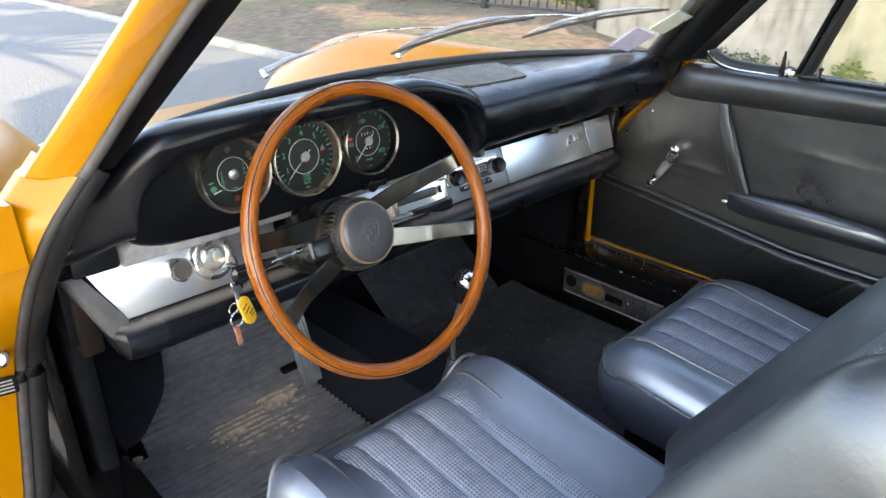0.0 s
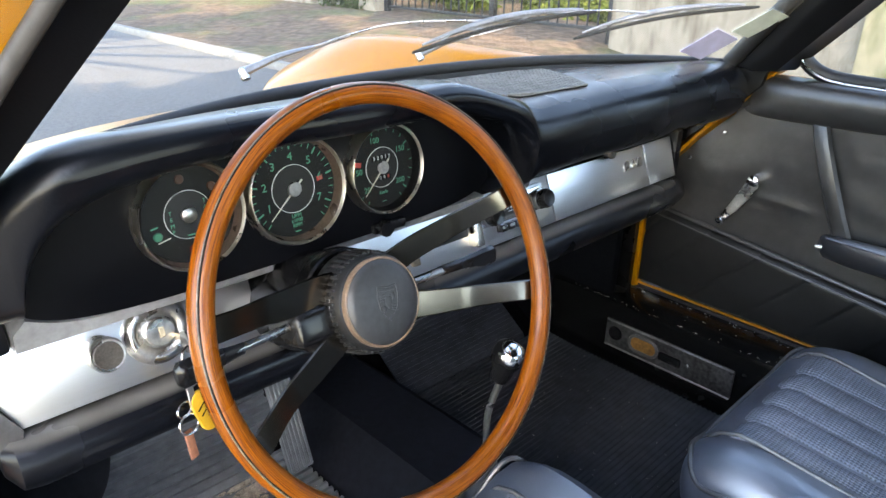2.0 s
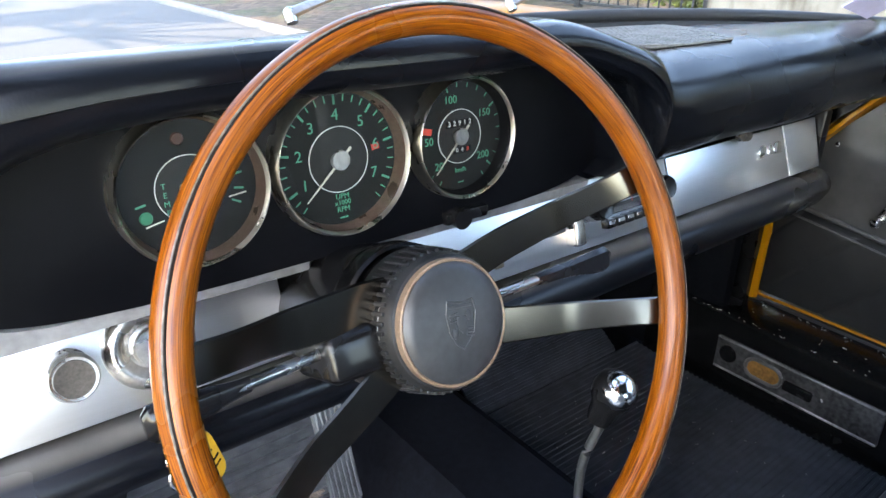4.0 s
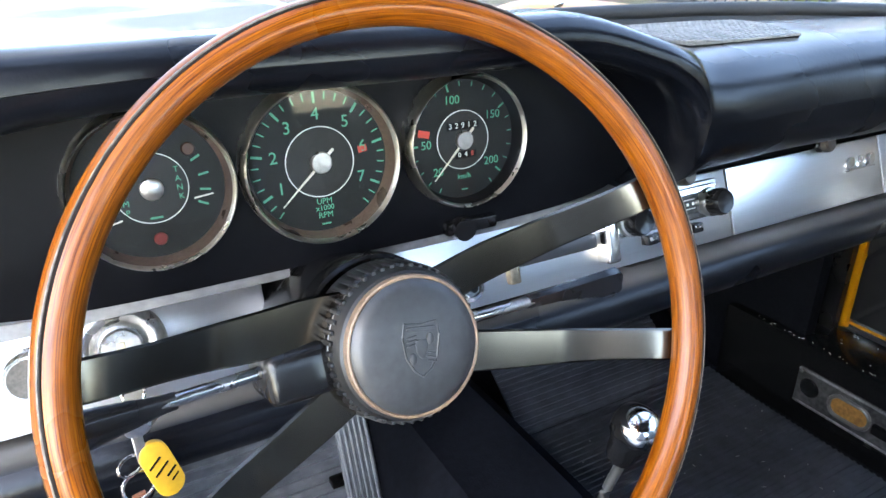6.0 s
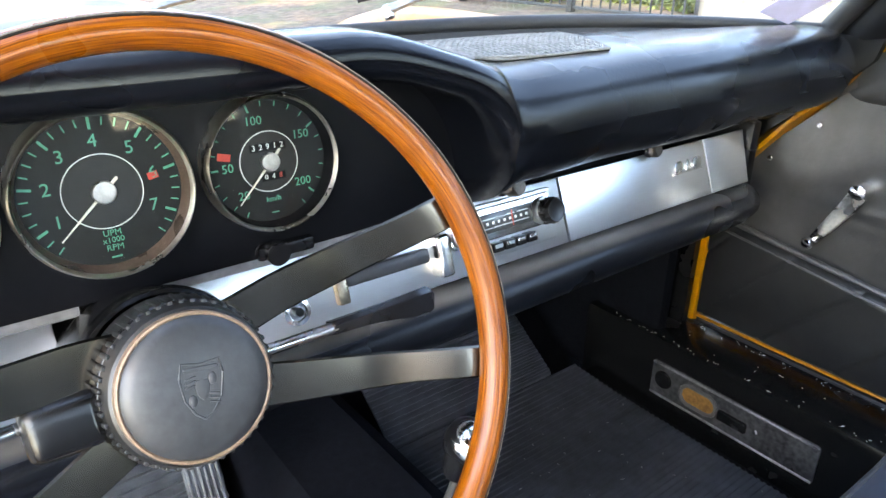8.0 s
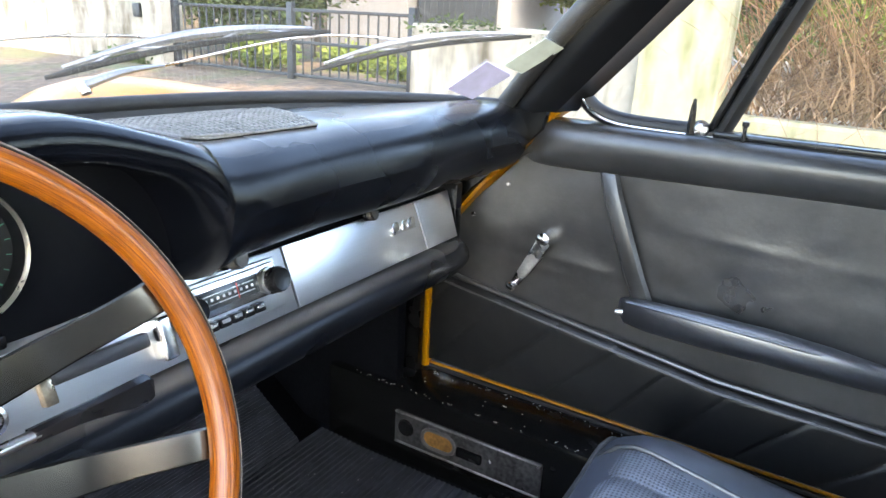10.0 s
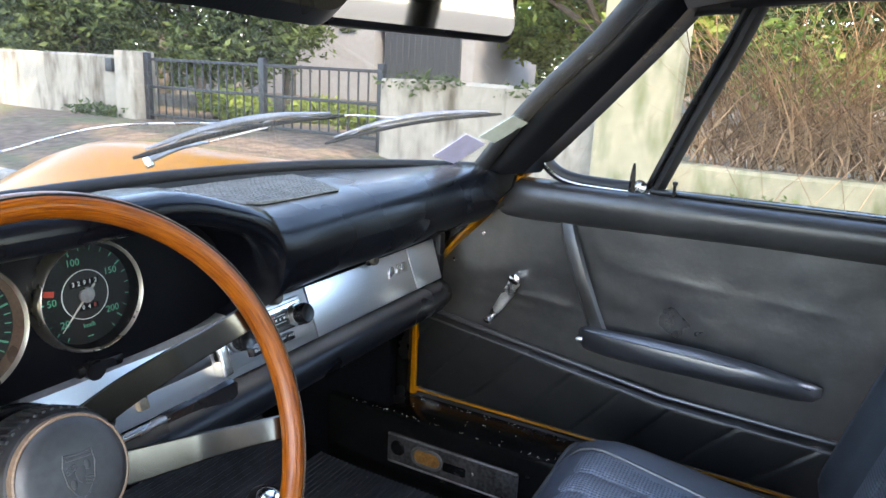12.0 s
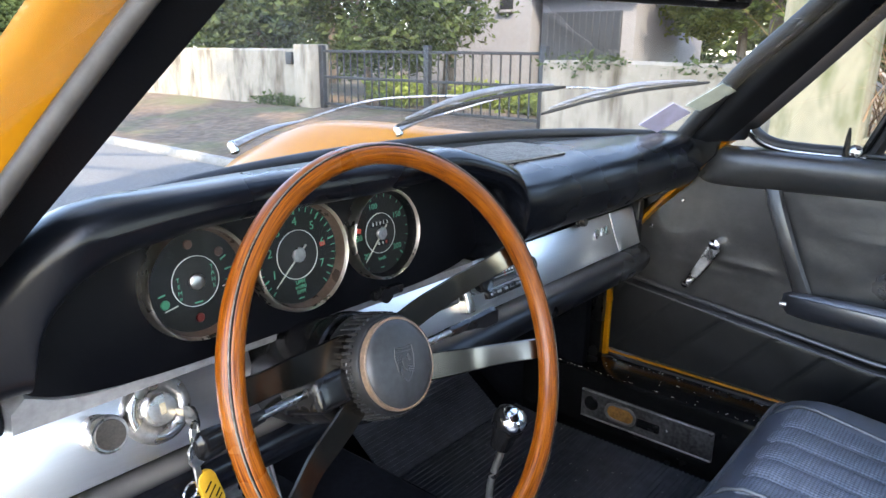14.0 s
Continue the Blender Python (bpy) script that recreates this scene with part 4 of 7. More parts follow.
def spoke(line, twist):
    """Flat bar along a line of (across, up, half width) in the wheel's plane, dished, with an end that turns up to the rim."""
    tw = math.tan(radians(twist))
    path = spline([(x, y, h) for x, y, h in line], 6)
    flat = [Vector((p.x, p.y)) for p in path]
    run = [0.0]
    for p, q in zip(flat, flat[1:]):
        run.append(run[-1] + (q - p).length)
    secs = []
    for i, p in enumerate(path):
        d = (flat[min(i + 1, len(flat) - 1)] - flat[max(i - 1, 0)]).normalized()
        side = Vector((-d.y, d.x))
        left = run[-1] - run[i]
        z = -0.0600 + 0.028 * run[i] / run[-1] + 0.020 * (1 - smooth01(left / 0.080))
        fade, h = tw * smooth01((left - 0.008) / 0.04), p.z
        secs.append([WHEEL @ Vector((p.x + side.x * o, p.y + side.y * o, z + dz + o * fade)) for o, dz in ((-h, 0.0010), (-h + 0.0015, 0.003), (0, 0.0032), (h - 0.0015, 0.003), (h, 0.0008), (h - 0.002, -0.0015), (-h + 0.002, -0.0015))])
    return loft(B(), secs, True, True)


SPOKES = (
    ([(0.026, 0.023, 0.0150), (0.067, 0.0350, 0.0142), (0.1085, 0.0432, 0.0134), (0.150, 0.0525, 0.0124), (0.187, 0.0620, 0.0125)], 10),
    ([(0.016, -0.016, 0.0150), (0.067, -0.0270, 0.0142), (0.112, -0.0358, 0.0128), (0.150, -0.0428, 0.0115), (0.186, -0.0505, 0.0115)], 4),
    ([(-0.019, 0.020, 0.0165), (-0.055, 0.0250, 0.0158), (-0.096, 0.0258, 0.0147), (-0.145, 0.0290, 0.0118), (-0.189, 0.0330, 0.0115)], -8),
    ([(-0.019, -0.013, 0.0155), (-0.055, -0.0300, 0.0146), (-0.096, -0.0468, 0.0132), (-0.138, -0.0610, 0.0120), (-0.177, -0.0770, 0.0120)], -8),
)
for line, tw in SPOKES:
    part("spoke", spoke(line, tw), STEEL, wheel, "flat satin metal spoke")
HUB = WHEEL @ Matrix.Translation((-0.0035, -0.002, -0.0175)) @ Matrix.Diagonal((1.035, 1.035, 1.0, 1.0))
CROWN = HUB
part("hub_plate", lathe(B(), [(0, -0.024), (0.044, -0.026), (0.049, -0.030), (0.049, -0.052), (0, -0.052)], CROWN, 48), GLOSSBLACK, wheel)
crown = part("hub_crown", lathe(B(), [(0.0415, -0.022), (0.0432, -0.0165), (0.0452, -0.0172), (0.0470, -0.0205), (0.0505, -0.046), (0.0512, -0.058), (0.0475, -0.066), (0.03, -0.068)], CROWN, 64), COLLAR, wheel, "black ribbed rubber collar")
for i in range(48):
    a = 360 * i / 48
    part("rib", box(B(), (0, 0, 0), (0.0040, 0.0031, 0.027), CROWN @ Matrix.Rotation(radians(a), 4, "Z") @ Matrix.Translation((0.0490, 0, -0.0370)) @ Matrix.Rotation(radians(-6), 4, "Y"), 0.0010, 2), COLLAR, crown)
pad = part("horn_pad", lathe(B(), [(0.0420, -0.028), (0.0425, -0.014), (0.040, -0.0095), (0.034, -0.0070), (0.020, -0.0050), (0, -0.0045)], HUB, 64), HUBRUBBER, wheel, "worn dark grey horn pad")
part("pad_rim", lathe(B(), [(0.0408, -0.0110), (0.0418, -0.0102), (0.0430, -0.0108), (0.0434, -0.016), (0.043, -0.022)], HUB, 64), PALERING, wheel, "worn tan edge round the horn pad")
shield = [(-0.0105, 0.016), (0, 0.0145), (0.0105, 0.016), (0.012, 0.008), (0.010, -0.005), (0.005, -0.013), (0, -0.0165), (-0.005, -0.013), (-0.010, -0.005), (-0.012, 0.008)]
SH = HUB @ Matrix.Translation((0.001, -0.001, -0.0062)) @ Matrix.Rotation(radians(-8), 4, "Z")
emblem = part("emblem", plate(B(), shield, 0.0012, SH, 0.0004), HUBRUBBER, pad, "raised plain shield on the horn pad")
part("emblem_edge", tube(B(), [SH @ Vector((x, y, 0.0014)) for x, y in shield], 0.0007, 6, ring=True), HUBRUBBER, pad)
part("emblem_inset", plate(B(), [(x * 0.34, y * 0.36) for x, y in shield], 0.0022, SH, 0.0005), HUBRUBBER, pad)
part("emblem_bar", box(B(), (0.0, 0.0122, 0.0015), (0.019, 0.0022, 0.0010), SH, 0.0004, 1), HUBRUBBER, pad)
for side, y0, lean in ((-1, 0.0075, 12), (1, -0.0030, -12)):
    for k in range(3):
        part("emblem_bar", box(B(), (0, 0, 0), (0.0062, 0.0011, 0.0012), SH @ Matrix.Translation((side * 0.0062, y0 - 0.0024 * k, 0.0016)) @ Matrix.Rotation(radians(lean), 4, "Z"), 0.0003, 1), HUBRUBBER, pad)
for side, y0 in ((1, 0.0055), (-1, -0.0055)):
    part("emblem_boss", lathe(B(), [(0.0032, 0.0), (0.0028, 0.0011), (0.0012, 0.0017), (0, 0.0018)], SH @ Matrix.Translation((side * 0.0058, y0, 0.0010)) @ Matrix.Diagonal((0.8, 1.2, 1, 1)), 14), HUBRUBBER, pad)

# steering column with its two levers
column = thing("steering_column", (-0.27, 0.02, 0.66), "black steering column shroud between wheel and dashboard", "steering column")
part("shroud", lathe(B(), [(0, -0.066), (0.040, -0.066), (0.052, -0.078), (0.055, -0.10), (0.056, -0.21), (0.048, -0.25), (0, -0.25)], HUB, 40), GLOSSBLACK, column)
part("housing", cushion(B(), (-0.066, -0.0015, -0.058), (0.020, 0.016, 0.030), 0.007, (3, 3, 3), m=HUB), GLOSSBLACK, column)
part("collar", lathe(B(), [(0.052, -0.068), (0.0545, -0.070), (0.0565, -0.084), (0.055, -0.09)], HUB, 40), WORNBLACK, column)
lever = part("lever_stalk", tube(B(), spline([(-0.236, -0.118, 0.722), (-0.20, -0.121, 0.7235), (-0.16, -0.121, 0.7235)], 4), 0.0042, 10), DULLCHROME, column, "bright metal lever")
part("lever_grip", loft(B(), [[(x, y, z + h), (x + 0.002, y - 0.004, z + h * 0.7), (x + 0.002, y - 0.004, z - h * 0.7), (x, y, z - h), (x, y + 0.005, z - h * 0.7), (x, y + 0.005, z + h * 0.7)] for x, y, z, h in ((-0.165, -0.121, 0.7235, 0.005), (-0.14, -0.121, 0.7230, 0.006), (-0.115, -0.121, 0.7215, 0.0085), (-0.095, -0.121, 0.7200, 0.0115), (-0.084, -0.121, 0.7195, 0.0125), (-0.080, -0.121, 0.7195, 0.0095))], True, True), GLOSSBLACK, lever, "black flared lever grip")
lever = part("lever_stalk", tube(B(), spline([(-0.345, -0.112, 0.722), (-0.38, -0.118, 0.7245), (-0.412, -0.120, 0.7245)], 4), 0.0042, 10), DULLCHROME, column, "bright metal lever")
part("lever_grip", tube(B(), spline([(-0.402, -0.120, 0.7245), (-0.425, -0.121, 0.7240), (-0.448, -0.121, 0.7228), (-0.464, -0.121, 0.7215)], 3), [0.0048, 0.005, 0.006, 0.0075, 0.0085, 0.0095, 0.0105, 0.011, 0.011, 0.007], 12, flat=(0.7, 1.2)), GLOSSBLACK, lever)

# ---- controls on the trim strip ----
def knob(name, x, z, r, y0, ln, label, material=DULLCHROME, face=None):
    y0 = strip_y(z) + y0
    m = axes((x, y0, z), SN)
    t = thing(name, (x, y0, z), label, "knob", "knobs on the dashboard")
    part("stem", lathe(B(), [(r * 0.95, 0), (r * 0.95, 0.003), (r * 0.7, 0.005), (r * 0.7, ln * 0.55)], m, 32), DULLCHROME if r > 0.012 else GLOSSBLACK, t)
    part("head", lathe(B(), [(r * 0.72, ln * 0.5), (r, ln * 0.55), (r * 1.02, ln * 0.9), (r * 0.92, ln), (r * 0.6, ln * 0.985), (0, ln * 0.97)], m, 32), material, t)
    if face:
        part("face", lathe(B(), [(r * 0.80, ln), (r * 0.78, ln + 0.0015), (0, ln + 0.001)], m, 32), face, t)
    return t


BRONZE = mat("dark_bronze", (0.085, 0.075, 0.065), 0.38, 0.6, var=0.3, scale=60)
knob("pull_knob", -0.481, 0.687, 0.0165, -0.0005, 0.034, "ridged metal pull knob on the trim strip", DULLCHROME, BRONZE)
knob("cigar_lighter", 0.130, 0.723, 0.0105, -0.001, 0.030, "small dark bronze lighter knob above the radio", BRONZE, BRONZE)
knob("small_knob", 0.104, 0.725, 0.0080, -0.001, 0.016, "small metal knob beside the lighter", BRONZE, BRONZE)
knob("glovebox_lock", 0.383, 0.722, 0.0095, -0.001, 0.016, "small round bronze-toned glovebox lock", BRONZE, BRONZE)
knob("choke_knob", -0.598, 0.722, 0.009, 0.004, 0.024, "small black knob at the end of the dashboard", GLOSSBLACK)

IG = axes((-0.4245, strip_y(0.687), 0.687), SN)
ign = thing("ignition_lock", IG @ Vector((0, 0, 0)), "domed chrome ignition lock on the trim strip", "ignition lock")
part("dome", lathe(B(), [(0.0335, 0), (0.0335, 0.004), (0.0315, 0.0085), (0.0275, 0.0110), (0.0235, 0.0105), (0.0175, 0.0075), (0.0165, 0.006), (0, 0.006)], IG, 48), DULLCHROME, ign)
part("barrel", lathe(B(), [(0.0150, 0.006), (0.0150, 0.0125), (0.0135, 0.0140), (0, 0.0140)], IG @ Matrix.Translation((0.001, 0, 0)), 32), DULLCHROME, ign)
part("shutter", box(B(), (0.001, 0.0, 0.0140), (0.0060, 0.011, 0.002), IG, 0.0008, 1), mat("pale_brass", (0.50, 0.44, 0.30), 0.4, 0.4, var=0.2, scale=40), ign, "pale brass keyway")

KY = -0.045
keys = thing("key_ring", (-0.4245, 0.0, 0.690), "bunch of worn keys with a yellow fob below the ignition lock", "keys")
part("key_blade", box(B(), (0.013, -0.008, 0.018), (0.0022, 0.007, 0.024), IG, 0.0005, 1), BRASS, keys)
part("key_head", plate(B(), stadium(0.024, 0.022, 0.008, 5), 0.0026, IG @ Matrix.Translation((0.0140, -0.012, 0.041)) @ Matrix.Rotation(radians(-90), 4, "Y"), 0.0007), GLOSSBLACK, keys, "dark key head")


def ring_of(c, r, w, tilt, squash=1.0, name="split_ring"):
    m = Matrix.Translation(c) @ tilt
    pts = [m @ Vector((r * math.cos(2 * math.pi * i / 28), squash * r * math.sin(2 * math.pi * i / 28), 0)) for i in range(28)]
    part(name, tube(B(), pts, w, 6, ring=True), CHROME, keys)


FLAT = axes((0, 0, 0), (0.25, -0.95, 0.15))
ring_of((-0.4225, KY + 0.004, 0.685), 0.0095, 0.0012, pose(0, 0, 0, 90, 0, 40), 1.25)
part("key_bow", plate(B(), stadium(0.019, 0.022, 0.008, 6), 0.0024, Matrix.Translation((-0.4250, KY, 0.667)) @ FLAT, 0.0007), DULLCHROME, keys, "worn silver key")
part("key_bow", plate(B(), stadium(0.016, 0.019, 0.007, 6), 0.0022, Matrix.Translation((-0.4190, KY + 0.004, 0.668)) @ FLAT @ Matrix.Rotation(radians(20), 4, "Z"), 0.0007), BRASS, keys, "worn brass key")
part("key_shank", plate(B(), [(-0.0036, 0.0), (0.0036, 0.0), (0.0030, -0.012), (0.0036, -0.016), (0.0026, -0.021), (0.0, -0.025), (-0.0036, -0.022)], 0.0020, Matrix.Translation((-0.4268, KY, 0.658)) @ FLAT, 0.0004), DULLCHROME, keys)
ring_of((-0.4345, KY - 0.002, 0.634), 0.0085, 0.0011, FLAT @ Matrix.Rotation(radians(25), 4, "Z"), 0.8)
ring_of((-0.4320, KY - 0.002, 0.616), 0.0110, 0.0012, FLAT, 0.95)
FOB = Matrix.Translation((-0.4165, KY - 0.001, 0.6250)) @ FLAT @ Matrix.Rotation(radians(13), 4, "Z")
fob = part("fob", plate(B(), stadium(0.020, 0.046, 0.0098, 8), 0.005, FOB, 0.001), YELLOW, keys, "yellow oval fob")
for x, y, w, h in ((0.001, 0.008, 0.011, 0.0016), (0.0, 0.001, 0.013, 0.0014), (0.002, -0.006, 0.009, 0.0016), (0.0, -0.011, 0.007, 0.0012)):
    part("fob_bar", box(B(), (x, y, 0.0052), (w, h, 0.0005), FOB @ Matrix.Rotation(radians(25), 4, "Z")), PANEL, fob, smooth=False)
part("leather_tab", plate(B(), [(-0.0045, 0.015), (0.0045, 0.015), (0.0050, -0.016), (-0.0040, -0.017)], 0.003, Matrix.Translation((-0.4335, KY, 0.592)) @ FLAT, 0.0008), RUST, keys, "reddish brown tab")

# radio
radio = thing("car_radio", (0.118, 0.026, 0.68), "chrome-fronted car radio with two black knobs", "radio")
RF = axes((0.118, strip_y(0.683), 0.683), SN)
part("face_plate", plate(B(), stadium(0.160, 0.060, 0.004, 3), 0.006, RF, 0.0015), ALU, radio)
part("escutcheon", plate(B(), stadium(0.146, 0.036, 0.005, 4), 0.0095, RF @ Matrix.Translation((0.001, 0.008, 0)), 0.0018), CHROME, radio, "chrome surround of the tuning scale")
win = part("dial_window", box(B(), (0.001, 0.0085, 0.0100), (0.084, 0.021, 0.003), RF, 0.0012, 2), mat("radio_window", (0.055, 0.058, 0.056), 0.18, 0.0, var=0.2, scale=30), radio, "grey tuning window")
for y, w in ((0.0135, 0.070), (0.0035, 0.070)):
    part("scale_bar", box(B(), (0.001, y, 0.0117), (w, 0.0011, 0.0006), RF), DULLCHROME, win, smooth=False)
for k in range(9):
    part("scale_mark", box(B(), (-0.031 + 0.008 * k, 0.0085, 0.0117), (0.0030, 0.0030, 0.0006), RF), WHITE, win, smooth=False)
part("pointer", box(B(), (0.012, 0.0085, 0.0121), (0.0010, 0.017, 0.0006), RF), RED, win, smooth=False)
for x in (-0.056, 0.060):
    part("tuning_ring", lathe(B(), [(0.0150, 0.008), (0.0165, 0.010), (0.0160, 0.015), (0.012, 0.016)], RF @ Matrix.Translation((x, 0.006, 0)), 32), DULLCHROME, radio, "chrome ring behind the knob")
    kb = part("tuning_knob", lathe(B(), [(0.0130, 0.014), (0.0142, 0.017), (0.0142, 0.029), (0.0125, 0.0318), (0.0095, 0.0310), (0, 0.0305)], RF @ Matrix.Translation((x, 0.006, 0)), 32), GLOSSBLACK, radio, "round black radio knob")
    for i in range(18):
        part("knob_ridge", box(B(), (0, 0, 0), (0.0012, 0.0018, 0.010), RF @ Matrix.Translation((x, 0.006, 0.023)) @ Matrix.Rotation(radians(20 * i), 4, "Z") @ Matrix.Translation((0.0144, 0, 0)), 0.0004, 1), GLOSSBLACK, kb)
for k in range(5):
    b = part("push_button", box(B(), (-0.033 + 0.0165 * k, -0.0180, 0.0105), (0.0140, 0.0105, 0.013), RF, 0.0016, 2), GLOSSBLACK, radio, "black push button")
    part("button_cap", box(B(), (-0.033 + 0.0165 * k, -0.0165, 0.0172), (0.0105, 0.0040, 0.0014), RF, 0.0005, 1), DULLCHROME, b)

tray = thing("ashtray", (-0.03, 0.026, 0.67), "dark ashtray front set in the trim strip", "ashtray")
part("front", box(B(), (0, 0, 0.004), (0.096, 0.015, 0.012), axes((-0.030, strip_y(0.678), 0.678), SN), 0.003), mat("dark_bakelite", (0.03, 0.032, 0.036), 0.35), tray)
part("clip", box(B(), (0, 0, 0.003), (0.012, 0.024, 0.010), axes((-0.082, strip_y(0.668), 0.668), SN), 0.002), BRASS, tray)
part("end_block", cushion(B(), (0, 0, 0.006), (0.0085, 0.022, 0.012), 0.004, (2, 3, 2), m=axes((0.032, strip_y(0.674), 0.674), SN)), CHROME, tray, "polished metal end block")
sw = thing("switch", (-0.128, 0.026, 0.663), "small round switch in the trim strip", "switch")
part("plate_ring", lathe(B(), [(0.013, 0), (0.013, 0.003), (0.009, 0.004), (0.008, 0.002), (0, 0.002)], axes((-0.128, strip_y(0.663), 0.663), SN), 28), CHROME, sw)
part("toggle", lathe(B(), [(0.004, 0.002), (0.004, 0.008), (0, 0.009)], axes((-0.128, strip_y(0.663), 0.663), SN), 16), GLOSSBLACK, sw)
lamp = thing("map_lamp", (-0.145, 0.0, 0.735), "small black lamp on the ledge beneath the speedometer", "lamp")
part("base", box(B(), (-0.142, -0.001, 0.7375), (0.050, 0.018, 0.012), None, 0.003), GLOSSBLACK, lamp)
part("swivel", lathe(B(), [(0.010, -0.005), (0.010, 0.006), (0, 0.007)], axes((-0.152, -0.010, 0.738), (0, -1, 0)), 20), GLOSSBLACK, lamp)

# model badge: plain raised chrome shapes
badge = thing("badge", (0.46, 0.026, 0.688), "small slanted chrome badge on the glovebox lid", "badge")
BF = axes((0.466, strip_y(0.691), 0.691), SN)
for k, (x, w) in enumerate(((-0.0235, 0.017), (-0.003, 0.008), (0.0175, 0.019))):
    bm = B()
    sk = [(p + 0.18 * q + x, q) for p, q in stadium(w, 0.016, min(w * 0.45, 0.006), 4)]
    plate(bm, sk, 0.0018, BF, 0.0006)
    part("badge_stroke", bm, DULLCHROME, badge)
part("badge_bar", box(B(), (-0.004, -0.0085, 0.001), (0.062, 0.0012, 0.002), BF), DULLCHROME, badge)

# demister and loudspeaker grille on the dash top
gr = thing("dash_grille", (0.14, 0.06, 0.872), "square-meshed black grille on top of the dashboard", "grille")
GC = [Vector(p) for p in ((0.030, -0.036, 0), (0.200, -0.038, 0), (0.283, 0.118, 0), (0.062, 0.132, 0))]


def grille_point(u, v):
    a, b = GC[0].lerp(GC[1], u), GC[3].lerp(GC[2], u)
    p = a.lerp(b, v)
    return Vector((p.x, p.y, pad_top(p.x, p.y) + 0.0015))


bm = B()
for i in range(27):
    tube(bm, [grille_point(i / 26, v / 4) for v in range(5)], 0.00105, 5)
for j in range(13):
    tube(bm, [grille_point(u / 6, j / 12) for u in range(7)], 0.00105, 5)
part("backing", loft(B(), [[grille_point(u / 8, v) - Vector((0, 0, dz)) for v, dz in ((0, 0.0004), (0.25, 0.0004), (0.5, 0.0004), (0.75, 0.0004), (1, 0.0004), (1, 0.004), (0, 0.004))] for u in range(9)], True, True), PANEL, gr)
part("mesh", bm, mat("grille_grey", (0.19, 0.19, 0.18), 0.8, var=0.3, scale=30, spec=0.1), gr)
part("frame", tube(B(), [grille_point(*q) for q in ((0, 0), (0.5, 0), (1, 0), (1, 0.5), (1, 1), (0.5, 1), (0, 1), (0, 0.5))], 0.0014, 6, ring=True), bpy.data.materials["grille_grey"], gr)

# ---- floor: mats, pedals, gear lever ----
def ribbed(u0, u1, path, pitch=0.0155, h=0.0085):
    """A rubber mat whose ribs run across the car between u0 and u1, laid along a path of (y, z)."""
    pts = [Vector((0, y, z)) for y, z in path]
    prof = []
    for a, b in zip(pts, pts[1:]):
        n = max(1, int((b - a).length / pitch))
        nn = Vector((0, -(b - a).z, (b - a).y)).normalized()
        for k in range(n):
            for f, q in ((0.0, 0), (0.46, 0), (0.56, 1), (0.92, 1)):
                prof.append(a.lerp(b, (k + f) / n) + nn * (h * q))
    prof.append(pts[-1])
    bm = B()
    secs = [[(x, p.y, p.z) for p in prof] + [(x, p.y, p.z - 0.006) for p in (prof[-1], prof[0])] for x in (u0, u1)]
    return loft(bm, secs, True, True)


single("floor_mat", ribbed(-0.545, -0.135, [(-0.30, 0.200), (0.20, 0.200), (0.262, 0.203)]), RUBBER, "black ribbed rubber floor mat stained with dried mud", "floor mat", (-0.34, 0, 0.2), "rubber mats", smooth=False)
single("toe_mat", ribbed(-0.50, -0.135, [(0.268, 0.206), (0.46, 0.345), (0.58, 0.44)]), RUBBER, "black ribbed rubber mat on the toe board", "floor mat", (-0.32, 0.3, 0.21), "rubber mats", smooth=False)
single("floor_mat", ribbed(0.125, 0.552, [(-0.42, 0.200), (0.16, 0.200), (0.262, 0.206)], 0.0105, 0.0022), DARKRUBBER, "black ribbed rubber floor mat, darker than the driver's", "floor mat", (0.34, 0, 0.2), "rubber mats", smooth=False)
single("toe_mat", ribbed(0.125, 0.492, [(0.268, 0.208), (0.46, 0.345), (0.66, 0.50)], 0.0105, 0.0022), DARKRUBBER, "black ribbed rubber mat on the toe board", "floor mat", (0.32, 0.3, 0.21), "rubber mats", smooth=False)


def mud(c, r, seed):
    """A flat flake of dried mud with a ragged edge."""
    rnd = random.Random(seed)
    bm = B()
    n = 22
    ring = [Vector((c[0] + r * (0.55 + 0.6 * rnd.random()) * math.cos(2 * math.pi * i / n) * 1.5, c[1] + r * (0.55 + 0.6 * rnd.random()) * math.sin(2 * math.pi * i / n), c[2])) for i in range(n)]
    top = bm.verts.new(Vector(c) + Vector((0, 0, 0.003)))
    lo = [bm.verts.new(p) for p in ring]
    mid = [bm.verts.new(p.lerp(Vector(c), 0.25) + Vector((0, 0, 0.0025))) for p in ring]
    for i in range(n):
        j = (i + 1) % n
        bm.faces.new((lo[i], lo[j], mid[j], mid[i]))
        bm.faces.new((mid[i], mid[j], top))
    bm.faces.new(lo[::-1])
    return bm


def dirt(c, r, seed, count):
    rnd = random.Random(seed)
    bm = B()
    for k in range(count):
        p = (c[0] + rnd.gauss(0, r * 1.6), c[1] + rnd.gauss(0, r), c[2])
        q = mud(p, 0.0025 + 0.008 * rnd.random() ** 2, seed * 100 + k)
        me = bpy.data.meshes.new("flake")
        q.to_mesh(me)
        q.free()
        bm.from_mesh(me)
        bpy.data.meshes.remove(me)
    return bm


